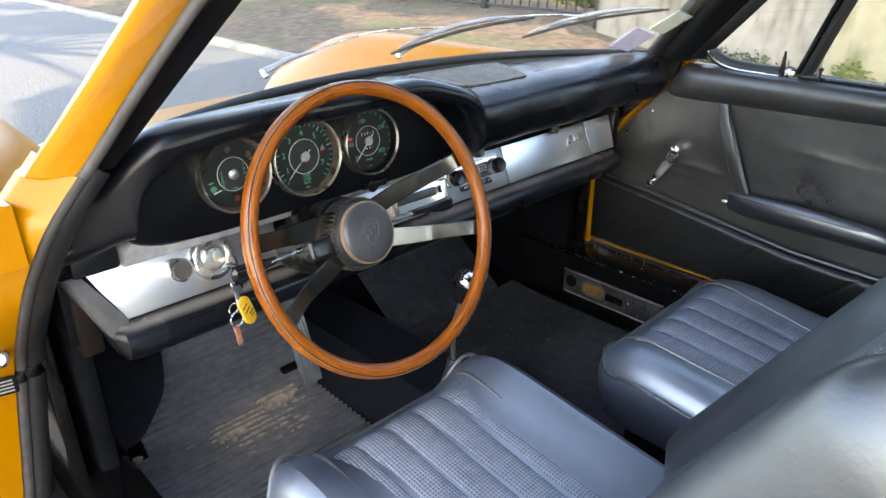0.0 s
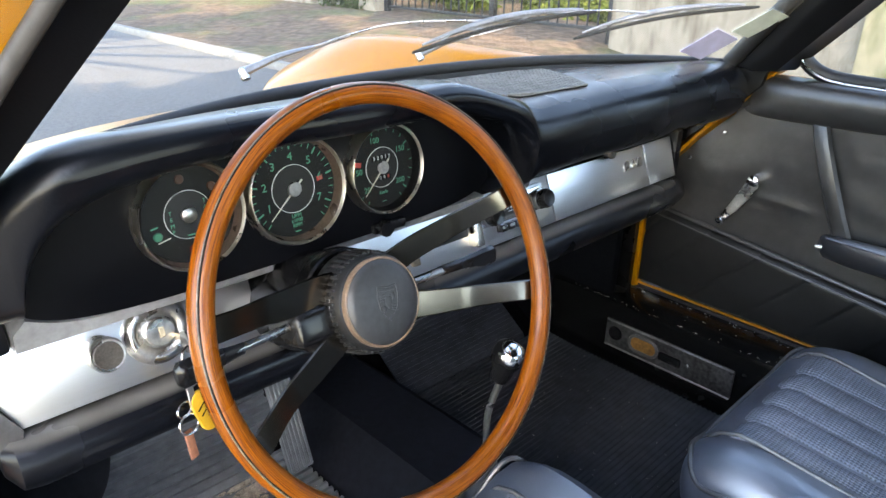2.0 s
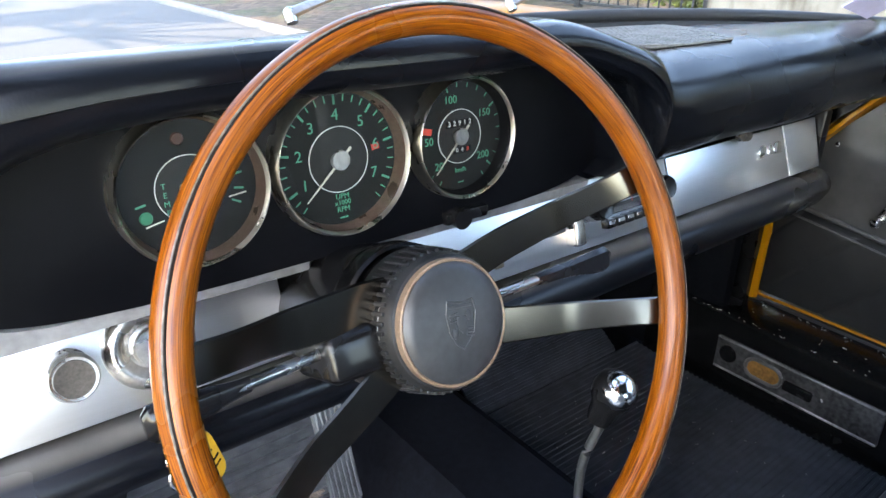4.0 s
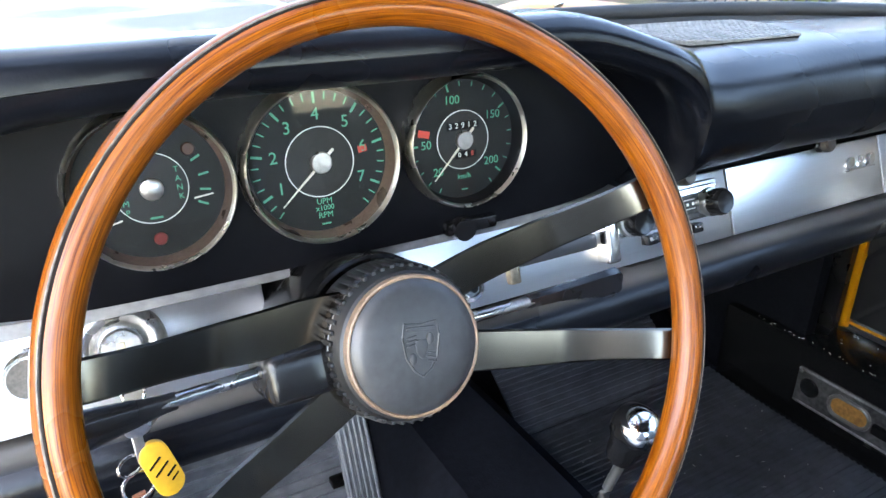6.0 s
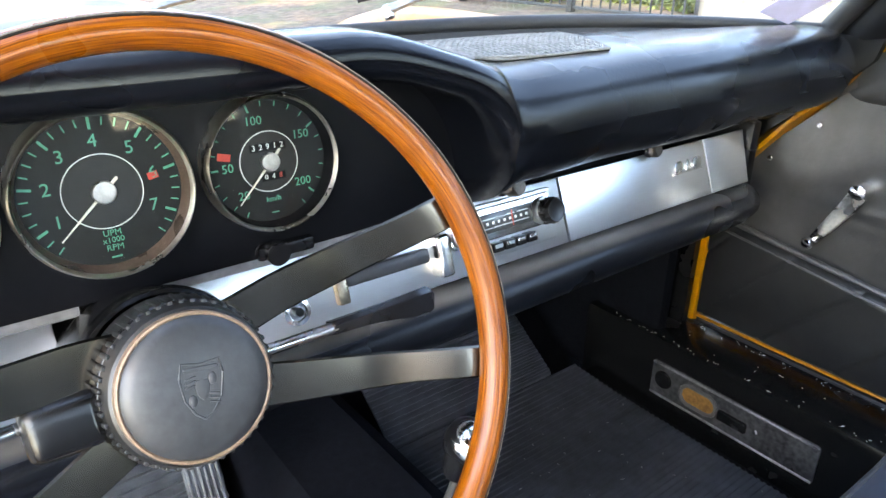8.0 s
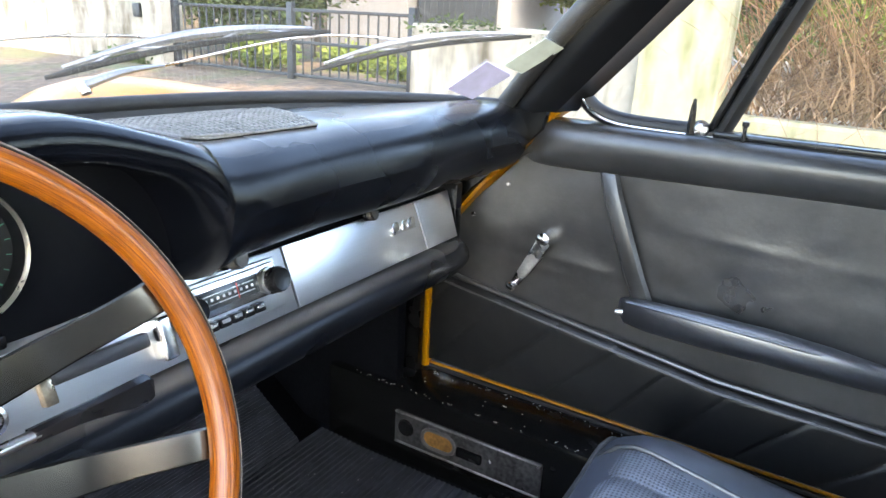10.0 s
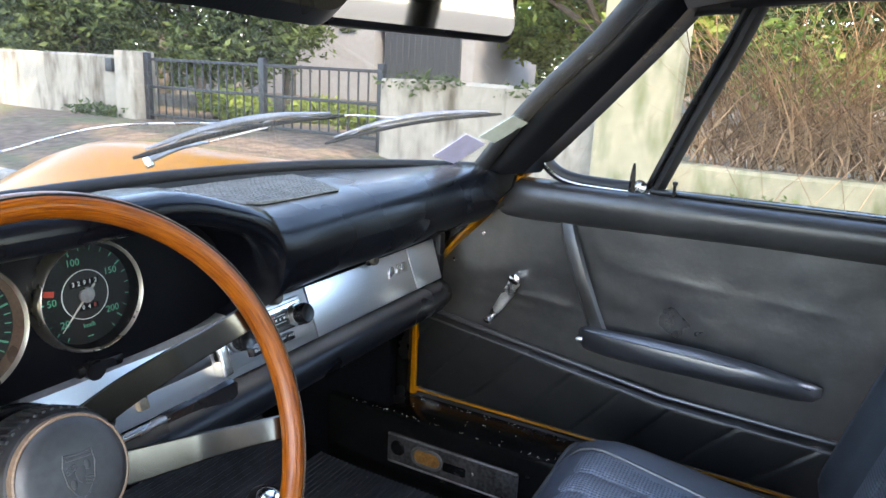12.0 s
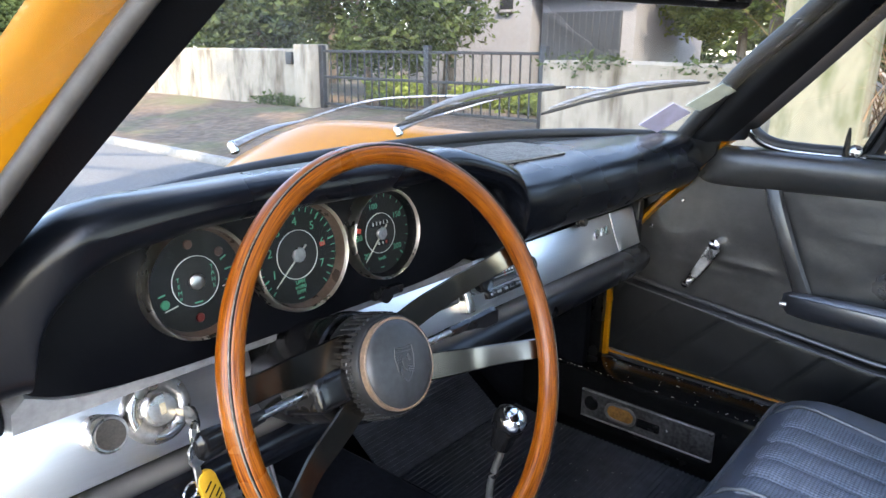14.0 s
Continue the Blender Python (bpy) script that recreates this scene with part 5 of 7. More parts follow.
MUD = "flakes of dried beige mud on the driver's mat"
single("dried_mud", dirt((-0.238, 0.257, 0.2085), 0.013, 4, 150), DIRT, MUD, "mud", (-0.24, 0.26, 0.208), kind="stuff")
single("dried_mud", dirt((-0.355, 0.228, 0.2065), 0.013, 5, 130), DIRT, MUD, "mud", (-0.36, 0.23, 0.206), kind="stuff")
single("dried_mud", dirt((-0.295, 0.236, 0.2060), 0.011, 7, 60), DIRT, MUD, "mud", (-0.30, 0.24, 0.206), kind="stuff")
single("dried_mud", dirt((-0.280, 0.185, 0.2046), 0.026, 8, 90), DIRT, "thin crust of dried mud on the mat's ribs", "mud", (-0.28, 0.19, 0.204), kind="stuff")
single("dried_mud", dirt((-0.550, 0.262, 0.2006), 0.012, 6, 60), DIRT, "pale grit and lumps beside the driver's sill", "mud", (-0.55, 0.26, 0.2), kind="stuff")

LINT = mat("pale_lint", (0.32, 0.31, 0.29), 0.9, var=0.3, scale=60)


def lint(x0, x1, y0, y1, z, count, seed):
    """Small pale crumbs and threads lying on a floor."""
    rnd = random.Random(seed)
    bm = B()
    for k in range(count):
        c = Vector((rnd.uniform(x0, x1), rnd.uniform(y0, y1), z))
        a = rnd.uniform(0, math.pi)
        d = Vector((math.cos(a), math.sin(a), 0)) * (0.0012 + 0.004 * rnd.random() ** 3)
        e = Vector((-math.sin(a), math.cos(a), 0)) * (0.0006 + 0.0007 * rnd.random())
        lo = [bm.verts.new(c + q) for q in (-d, e, d, -e)]
        hi = bm.verts.new(c + Vector((0, 0, 0.0012)))
        for i in range(4):
            bm.faces.new((lo[i], lo[(i + 1) % 4], hi))
        bm.faces.new(lo[::-1])
    return bm


single("lint", lint(0.14, 0.54, -0.30, 0.25, 0.2037, 90, 31), LINT, "pale crumbs and lint on the passenger's mat", "lint", (0.34, 0, 0.2), kind="stuff")
single("lint", lint(-0.54, -0.14, -0.20, 0.25, 0.2037, 110, 32), LINT, "pale crumbs and lint on the driver's mat", "lint", (-0.34, 0, 0.2), kind="stuff")
single("paint_chips", lint(0.568, 0.576, -0.45, 0.20, 0.3453, 46, 34), LINT, "pale chips and scratches along the sill's inner edge", "paint chips", (0.57, -0.2, 0.345), kind="stuff")
single("paint_chips", lint(0.652, 0.664, -0.45, 0.09, 0.3453, 40, 35), LINT, "pale chips and scratches beside the door opening", "paint chips", (0.66, -0.2, 0.345), kind="stuff")
single("lint", lint(0.57, 0.66, -0.60, 0.09, 0.3452, 18, 33), LINT, "pale scuffs and grit along the passenger's sill", "lint", (0.62, -0.2, 0.345), kind="stuff")

gas = thing("accelerator_pedal", (-0.19, 0.22, 0.22), "tall ribbed black accelerator pedal", "pedal", "pedals")
PD = axes((-0.187, 0.205, 0.36), (0, -0.93, 0.36))
part("plate", box(B(), (0, 0, 0), (0.045, 0.190, 0.010), PD, 0.004), RUBBER, gas)
for k in range(6):
    part("rib", box(B(), (-0.0175 + 0.007 * k, 0, 0.006), (0.0035, 0.180, 0.004), PD, 0.001, 1), RUBBER, gas)
part("hinge", box(B(), (-0.187, 0.262, 0.262), (0.040, 0.018, 0.012), None, 0.003), WORNBLACK, gas)
for x, lab in ((-0.29, "square rubber-covered brake pedal"), (-0.385, "square rubber-covered clutch pedal")):
    pe = thing("pedal", (x, 0.41, 0.60), lab, "pedal", "pedals")
    m = axes((x, 0.360, 0.470), (0, -0.9, 0.42))
    part("pad", box(B(), (0, 0, 0), (0.054, 0.050, 0.014), m, 0.005), GLOSSBLACK, pe)
    part("arm", tube(B(), [(x, 0.366, 0.465), (x, 0.40, 0.50), (x, 0.41, 0.60)], 0.009, 8), WORNBLACK, pe)

gear = thing("gear_lever", (-0.045, -0.10, 0.288), "bent gear lever with a chrome-topped black knob and rubber boot", "gear lever")
part("boot", lathe(B(), [(0.046, 0.0), (0.042, 0.012), (0.030, 0.030), (0.024, 0.060), (0.017, 0.085), (0.012, 0.11), (0, 0.11)], pose(-0.047, -0.10, 0.286), 28), DARKRUBBER, gear)
part("lever", tube(B(), spline([(-0.047, -0.10, 0.38), (-0.050, -0.10, 0.43), (-0.052, -0.104, 0.472), (-0.043, -0.111, 0.512), (-0.036, -0.114, 0.534)], 6), 0.0050, 12), mat("dark_lever_steel", (0.045, 0.045, 0.045), 0.4, 0.2, var=0.4, scale=30), gear)
kn = part("knob", lathe(B(), [(0, -0.036), (0.013, -0.036), (0.015, -0.028), (0.0165, -0.014), (0.0215, -0.004), (0.0225, 0.006), (0.0195, 0.017), (0.0135, 0.0215)], axes((-0.035, -0.116, 0.554), (0.12, -0.25, 0.95), (0, 1, 0)), 36), GLOSSBLACK, gear)
part("knob_cap", lathe(B(), [(0.0205, 0.010), (0.0205, 0.014), (0.0150, 0.0215), (0.008, 0.0248), (0, 0.0255)], axes((-0.035, -0.116, 0.554), (0.0, -0.55, 0.83), (0, 1, 0)), 36), CHROME, kn, "mirror-bright chrome cap")
part("small_lever", tube(B(), [(-0.075, -0.14, 0.288), (-0.078, -0.142, 0.33), (-0.082, -0.145, 0.345)], 0.005, 8), WORNBLACK, gear)

# sill vent plates
for s in (1,):
    sp = thing("sill_plate", (s * 0.564, -0.048, 0.27), "tarnished metal heater outlet plate on the inner sill", "vent plate")
    SP = axes((s * 0.5655, -0.051, 0.270), (-s, 0, 0))
    rim_out = stadium(0.292, 0.066, 0.004, 3)
    part("plate", plate(B(), rim_out, 0.003, SP, 0.001), mat("scuffed_metal", (0.012, 0.0118, 0.0115), 0.36, 0.4, var=0.7, scale=14, tint=(0.085, 0.082, 0.08), grain=0.3, gscale=60), sp)
    for (cx, w, h, material) in ((-0.052, 0.066, 0.036, TARNISH),):
        oval = [SP @ Vector((cx + x, y, 0.004)) for x, y in stadium(w, h, h * 0.48, 8)]
        part("outlet_rim", tube(B(), oval, 0.0035, 8, ring=True), mat("scuffed_rim", (0.10, 0.095, 0.09), 0.4, 0.5), sp)
        part("outlet", plate(B(), [(cx + x, y) for x, y in stadium(w, h, h * 0.48, 8)], 0.0015, SP @ Matrix.Translation((0, 0, 0.002))), TARNISH, sp, "brown tarnished outlet")
    part("round_hole", lathe(B(), [(0.017, 0.003), (0.015, 0.006), (0.010, 0.004), (0, 0.0032)], SP @ Matrix.Translation((-0.122, 0.002, 0)), 24), WORNBLACK, sp)
    part("slide", box(B(), (0.012, -0.002, 0.006), (0.05, 0.018, 0.008), SP, 0.003), WORNBLACK, sp)
    for q in (0.031, -0.031):
        part("edge_fold", box(B(), (0, q, 0.004), (0.290, 0.0035, 0.004), SP, 0.0012, 1), mat("worn_edge_metal", (0.20, 0.195, 0.19), 0.4, 0.5, var=0.6, scale=40), sp)
    part("rail", box(B(), (0.03, -0.036, 0.004), (0.22, 0.004, 0.008), SP, 0.001), WORNBLACK, sp)
    for cx, cy in ((-0.14, 0.027), (0.05, 0.0), (0.14, 0.027)):
        part("screw", lathe(B(), [(0.004, 0.003), (0.0035, 0.005), (0, 0.0055)], SP @ Matrix.Translation((cx, cy, 0)), 12), DULLCHROME, sp)

# ---- seats ----
PIPING = mat("grey_piping", (0.050, 0.052, 0.056), 0.35, var=0.2, scale=20, spec=0.8)


def seat(cx, yf, w, label, back_y, recline, wide, twist=0.0, lift=0.018):
    """Low bucket seat: side-rolled cushion with woven pleats, piping, and a reclined back."""
    t = thing("bucket_seat", (cx, yf - 0.25, 0.20), label, "bucket seat", "front seats")
    hw, depth, top = w / 2, 0.50, 0.470

    def crown_z(x, y):
        """Height of the seat's upper face at a place on the cushion."""
        q = abs(x - cx) / hw
        roll_off = lift * smooth01((q - 0.50) / 0.30) - (lift + 0.018) * smooth01((q - 0.80) / 0.25)
        f = (yf - y) / depth
        return top + roll_off - 0.055 * f + 0.03 * smooth01(f / 0.15) - 0.030

    def nose(x):
        """How far the front edge falls back toward the seat's sides."""
        return 0.045 * max(0.0, abs(x - cx) / hw - 0.55) ** 2.2 * 3.0

    def bend(v):
        x, y = cx + v.x, yf - depth / 2 + v.y
        v = Vector((v.x, v.y - nose(x) * smooth01((v.y + 0.05) / (depth / 2)), v.z))
        if v.z > 0:
            return Vector((v.x, v.y, crown_z(x, y) - 0.38 + (v.z - 0.075) * 1.0))
        q = Vector(v)
        return Vector((q.x * 0.93, q.y * 0.97, q.z))

    cb = cushion(B(), (cx, yf - depth / 2, 0.38), (hw, depth / 2, 0.075), 0.040, (14, 14, 3), bend)
    for _ in range(4):
        bmesh.ops.smooth_vert(cb, verts=cb.verts, factor=0.5, use_axis_x=True, use_axis_y=True, use_axis_z=True)
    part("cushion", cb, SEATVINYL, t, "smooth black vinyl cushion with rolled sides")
    part("seat_base", box(B(), (cx, yf - 0.27, 0.255), (w * 0.80, 0.40, 0.10), None, 0.01), CARPET, t)
    n, half = 5, hw * 0.60

    def panel(f):
        """Half width of the woven panel, from the front edge (0) to the back (1)."""
        return hw * (wide + (0.53 - wide) * smooth01(f * 1.1))

    for k in range(n):
        secs = []
        for j in range(25):
            row = []
            for i in range(9):
                x = cx + panel(j / 24) * (-1 + 2 * (k + i / 8) / n)
                y = yf - 0.018 - nose(x) - (depth - 0.05 - nose(x)) * j / 24
                edge = 0.020 * (1 - smooth01((yf - nose(x) - y - 0.010) / 0.045))
                row.append((x, y, crown_z(x, y) + 0.0048 * (1 - abs(i / 4 - 1) ** 3.5) - edge - 0.001))
            row += [(row[-1][0], row[-1][1], row[-1][2] - 0.010), (row[0][0], row[0][1], row[0][2] - 0.010)]
            secs.append(row)
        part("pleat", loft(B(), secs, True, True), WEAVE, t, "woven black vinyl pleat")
    for s in (-1, 1):
        run = []
        for j in range(21):
            x = cx + s * panel(j / 20) * 1.01
            y = yf - 0.015 - nose(x) - (depth - 0.05 - nose(x)) * j / 20
            run.append((x, y, crown_z(x, y) + 0.002 - (0.016 if j == 0 else 0)))
        part("piping", tube(B(), run, 0.0030, 7), PIPING, t)
    edge = []
    for k in range(40):
        a = math.pi * k / 39
        c, sn = math.cos(a), math.sin(a)
        x = cx + hw * 0.985 * math.copysign(abs(c) ** 0.32, c)
        y = yf - 0.10 + 0.094 * abs(sn) ** 0.32 if 0 < k < 39 else yf - 0.10
        edge.append((x, y))
    edge = [(cx + hw * 0.985, yf - depth + 0.02), (cx + hw * 0.985, yf - 0.3)] + edge + [(cx - hw * 0.985, yf - 0.3), (cx - hw * 0.985, yf - depth + 0.02)]
    part("piping", tube(B(), [(x, y - (nose(x) if y > yf - 0.2 else 0), crown_z(x, y) - 0.016) for x, y in edge], 0.0036, 7), PIPING, t, "raised piping round the cushion")
    # backrest: local x across, y up, z toward the dash
    m = axes((cx, back_y, 0.44), (0, math.cos(radians(recline)), math.sin(radians(recline)))) @ Matrix.Rotation(radians(twist), 4, "Y")
    hh, bw = 0.275, hw * 0.98

    def bulge(v):
        q = abs(v.x) / bw
        side = 0.045 * smooth01((q - 0.45) / 0.4)
        taper = 1 - 0.14 * smooth01((v.y + hh - 0.18) / 0.40)
        arch = -0.035 * (q ** 2.2) if v.y > 0 else 0
        return Vector((v.x * taper, v.y + arch * smooth01(v.y / hh), v.z + (side if v.z > 0 else side * 0.5)))

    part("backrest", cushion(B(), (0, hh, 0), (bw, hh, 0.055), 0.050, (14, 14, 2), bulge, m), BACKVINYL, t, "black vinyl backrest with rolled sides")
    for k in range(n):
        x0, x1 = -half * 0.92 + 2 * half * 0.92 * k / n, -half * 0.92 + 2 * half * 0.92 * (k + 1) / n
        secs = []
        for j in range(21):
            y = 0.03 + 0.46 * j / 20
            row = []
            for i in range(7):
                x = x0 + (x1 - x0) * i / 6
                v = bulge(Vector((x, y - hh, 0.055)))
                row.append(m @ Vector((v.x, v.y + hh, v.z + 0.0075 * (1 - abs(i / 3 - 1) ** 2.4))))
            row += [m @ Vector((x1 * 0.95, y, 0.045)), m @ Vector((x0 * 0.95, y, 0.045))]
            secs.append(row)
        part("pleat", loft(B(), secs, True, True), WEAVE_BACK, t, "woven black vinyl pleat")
    return t


seat(-0.285, -0.170, 0.46, "black vinyl driver's seat with woven pleats and piping", -0.618, 31, 0.60, lift=0.046)
seat(0.300, -0.300, 0.46, "black vinyl passenger seat with woven pleats and piping", -0.752, 15, 0.63)

# ---- passenger door ----
door = thing("car_door", (0.67, -0.35, 0.36), "closed passenger door with black vinyl trim, armrest and window", "car door", kind="structure")
DX = 0.668


def skin(fn, ys, zs, thick=0.02):
    """A trim skin whose inner face lies at x = fn(y, z)."""
    bm = B()
    a = [[bm.verts.new((fn(y, z), y, z)) for z in zs] for y in ys]
    b = [[bm.verts.new((DX + thick + 0.012, y, z)) for z in zs] for y in ys]
    for i in range(len(ys) - 1):
        for j in range(len(zs) - 1):
            bm.faces.new((a[i][j], a[i + 1][j], a[i + 1][j + 1], a[i][j + 1]))
            bm.faces.new((b[i][j], b[i][j + 1], b[i + 1][j + 1], b[i + 1][j]))
    for i in range(len(ys) - 1):
        for j in (0, len(zs) - 1):
            bm.faces.new((a[i][j], b[i][j], b[i + 1][j], a[i + 1][j]))
    for j in range(len(zs) - 1):
        for i in (0, len(ys) - 1):
            bm.faces.new((a[i][j], a[i][j + 1], b[i][j + 1], b[i][j]))
    return bm


def seam_z(y):
    return lerp([(-1.0, 0.480), (-0.66, 0.482), (-0.42, 0.489), (-0.19, 0.519), (-0.05, 0.538), (0.08, 0.556)], y)


def front_edge(z):
    """Front edge of the door card, which slants back above the dash."""
    return lerp([(0.36, 0.085), (0.58, 0.085), (0.66, 0.055), (0.72, -0.01), (0.775, -0.065), (0.86, -0.125)], z)


def ripple(y, z):
    w = 0.0016 * noise.noise((y * 7, z * 11, 0.4)) + 0.0010 * noise.noise((y * 23, z * 31, 2.4))
    for cy, cz, amp in ((-0.42, 0.70, 0.0012), (-0.16, 0.62, 0.0018), (-0.62, 0.69, 0.0010), (-0.10, 0.60, 0.0014)):
        w += amp * math.exp(-((z - cz - 0.06 * (y - cy)) / 0.008) ** 2 - ((y - cy) / 0.07) ** 2)
    return w


def card_mesh():
    bm = B()
    zs = [0.372 + 0.004 * i for i in range(109)]
    n = 240
    a, b = [], []
    for z in zs:
        y0 = front_edge(z)
        ys = [y0 + (-0.98 - y0) * i / n for i in range(n + 1)]
        ra, rb = [], []
        for y in ys:
            low = smooth01((seam_z(y) - z) / 0.02)
            pocket = -0.014 * low
            pleat = 0.0
            if low > 0.5:
                pleat = 0.0040 * math.exp(-((((y + 0.9 * (z - 0.4)) * 1000 + 30 * noise.noise((y * 3, 0, 5))) % 112 - 57) / 3.0) ** 2)
            ra.append(bm.verts.new((DX + pocket + pleat - ripple(y, z), y, z)))
            rb.append(bm.verts.new((DX + 0.03, y, z)))
        a.append(ra)
        b.append(rb)
    for i in range(len(zs) - 1):
        for j in range(n):
            bm.faces.new((a[i][j], a[i][j + 1], a[i + 1][j + 1], a[i + 1][j]))
        bm.faces.new((a[i][0], a[i + 1][0], b[i + 1][0], b[i][0]))
        bm.faces.new((a[i][n], b[i][n], b[i + 1][n], a[i + 1][n]))
    for j in range(n):
        bm.faces.new((a[0][j], b[0][j], b[0][j + 1], a[0][j + 1]))
        bm.faces.new((a[-1][j], a[-1][j + 1], b[-1][j + 1], b[-1][j]))
    return bm


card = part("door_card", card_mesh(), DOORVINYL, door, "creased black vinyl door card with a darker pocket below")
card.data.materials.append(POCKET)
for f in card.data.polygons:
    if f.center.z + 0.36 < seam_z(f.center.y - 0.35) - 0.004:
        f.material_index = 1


def top_roll():
    secs = []
    for i in range(40):
        y = -0.058 + (-0.98 + 0.058) * i / 39
        front = min(1, i / 3)
        r = 0.040
        low = 0.770 + 0.012 * smooth01((-0.05 - y) / 0.6)
        sec = []
        for k in range(11):
            a = radians(-90 + 180 * k / 10)
            sec.append((DX + 0.004 - (0.026 * front) * math.cos(a) * (1.0 + 0.25 * math.sin(a)), y - 0.07 * (1 - front * 0) * max(0, math.sin(a)) * (i < 1), (low + 0.846) / 2 + (0.846 - low) / 2 * math.sin(a)))
        sec += [(DX + 0.03, y, 0.846), (DX + 0.03, y, low)]
        secs.append(sec)
    return loft(B(), secs, True, True)


part("top_roll", top_roll(), DOORVINYL, door, "padded black roll under the window")
part("front_corner", plate(B(), [(-0.056, 0.772), (-0.060, 0.846), (-0.128, 0.846), (-0.10, 0.80)], 0.01, Matrix(((0, 0, -1, DX + 0.006), (1, 0, 0, 0), (0, 1, 0, 0), (0, 0, 0, 1)))), DOORVINYL, door)
part("pocket_piping", tube(B(), [(DX - 0.014, 0.082 - 0.02 * i, seam_z(0.082 - 0.02 * i) + 0.002) for i in range(53)], 0.0048, 8), DOORVINYL, door, "raised piping along the door pocket")
part("pocket_piping", tube(B(), [(DX - 0.012, 0.082 - 0.02 * i, seam_z(0.082 - 0.02 * i) - 0.018) for i in range(53)], 0.0024, 6), DOORVINYL, door)


def armrest():
    secs = []
    for y, zc, hz, d in ((-0.245, 0.570, 0.012, 0.018), (-0.258, 0.570, 0.022, 0.034), (-0.30, 0.5715, 0.0255, 0.046), (-0.38, 0.574, 0.027, 0.055), (-0.46, 0.575, 0.0265, 0.058), (-0.54, 0.572, 0.024, 0.056), (-0.61, 0.566, 0.019, 0.048), (-0.638, 0.563, 0.015, 0.036), (-0.650, 0.561, 0.008, 0.018)):
        secs.append([(DX + 0.004 - d * (0.5 + 0.5 * math.cos(a)) ** 0.55, y - 0.014, zc + hz * math.sin(a) + 0.006 * math.cos(a)) for a in [2 * math.pi * k / 18 for k in range(18)]])
    return loft(B(), secs, True, True)


part("armrest", armrest(), ARMVINYL, door, "padded black armrest with a stitched edge")
part("armrest_piping", tube(B(), [(DX - 0.035 - 0.018 * math.sin(math.pi * k / 14), -0.276 - 0.37 * k / 14, 0.590 + 0.004 * math.sin(math.pi * k / 14) - 0.016 * (k / 14) ** 3) for k in range(15)], 0.0025, 6), ARMVINYL, door)
part("armrest_stud", lathe(B(), [(0.004, 0), (0.004, 0.008), (0.003, 0.011), (0, 0.012)], axes((DX - 0.036, -0.272, 0.572), (-0.3, 1, 0)), 16), DULLCHROME, door)
part("pull_strap", loft(B(), [[(DX - 0.003 - b, y + w, z), (DX - 0.010 - b, y + w * 0.7, z), (DX - 0.012 - b, y, z), (DX - 0.010 - b, y - w * 0.7, z), (DX - 0.003 - b, y - w, z), (DX + 0.004, y, z)] for y, z, w, b in ((-0.214, 0.776, 0.015, 0.0), (-0.226, 0.745, 0.016, 0.008), (-0.250, 0.69, 0.016, 0.014), (-0.275, 0.63, 0.0165, 0.014), (-0.294, 0.585, 0.017, 0.008))], True, True), DOORVINYL, door, "black vinyl pull strap")
cr = part("window_crank", loft(B(), [[(x - 0.006, y + w * 0.9, z + w * 0.4), (x, y + w, z + w * 0.45), (x, y - w, z - w * 0.45), (x - 0.006, y - w * 0.9, z - w * 0.4), (x - 0.009, y, z)] for x, y, z, w in ((0.650, -0.126, 0.652, 0.0115), (0.650, -0.121, 0.640, 0.0115), (0.648, -0.105, 0.610, 0.0095), (0.645, -0.089, 0.580, 0.0075), (0.643, -0.083, 0.568, 0.006))], True, True), DULLCHROME, door, "chrome window crank")
part("crank_boss", lathe(B(), [(0.0135, 0), (0.0135, 0.012), (0.011, 0.024), (0.006, 0.027), (0, 0.0275)], axes((DX - 0.001, -0.125, 0.655), (-1, 0, 0)), 24), CHROME, cr)
part("crank_knob", lathe(B(), [(0.004, 0), (0.004, 0.004), (0.0085, 0.010), (0.009, 0.018), (0.006, 0.023), (0, 0.024)], axes((0.645, -0.083, 0.570), (-1, 0, 0)), 20), CHROME, cr)
for y, z in ((-0.040, 0.735), (0.022, 0.672), (-0.078, 0.800)):
    part("screw", lathe(B(), [(0.0045, 0), (0.004, 0.002), (0, 0.003)], axes((DX - 0.001, y - 0.006, z - 0.004), (-1, 0, 0)), 12), DULLCHROME, door)
part("outer_skin", box(B(), (0.745, -0.44, 0.60), (0.045, 1.06, 0.48), None, 0.02), ORANGE, door)


# window frame: vent window ahead of a sloping post, drop glass behind it
def lean_x(z):
    return 0.690 - 0.36 * (z - 0.85)


FR = [(-0.36, 0.852), (-0.24, 0.853), (-0.192, 0.861), (-0.166, 0.880), (-0.161, 0.900), (-0.177, 0.928), (-0.278, 1.030), (-0.385, 1.130), (-0.41, 1.146), (-0.47, 1.150)]
pts = [Vector((lean_x(z), y, z)) for y, z in [(p.y, p.z) for p in spline([(0, y, z) for y, z in FR], 5)]]
part("vent_frame", tube(B(), [p + Vector((0.002, 0.006, -0.002)) for p in pts], 0.013, 10), DARKSEAL, door, "black rubber-lined vent window frame")
part("vent_trim", tube(B(), [p + Vector((-0.012, 0.004, -0.006)) for p in pts[:22]], 0.0020, 8), DULLCHROME, door, "thin bright line round the vent window")
post = [Vector((lean_x(z), y, z)) for y, z in ((-0.352, 0.845), (-0.41, 0.98), (-0.465, 1.10), (-0.488, 1.155))]
part("vent_post", tube(B(), [p + Vector((0.0, -0.006, 0)) for p in post], 0.010, 8, flat=(1.2, 0.9)), DARKSEAL, door, "black sloping window post")
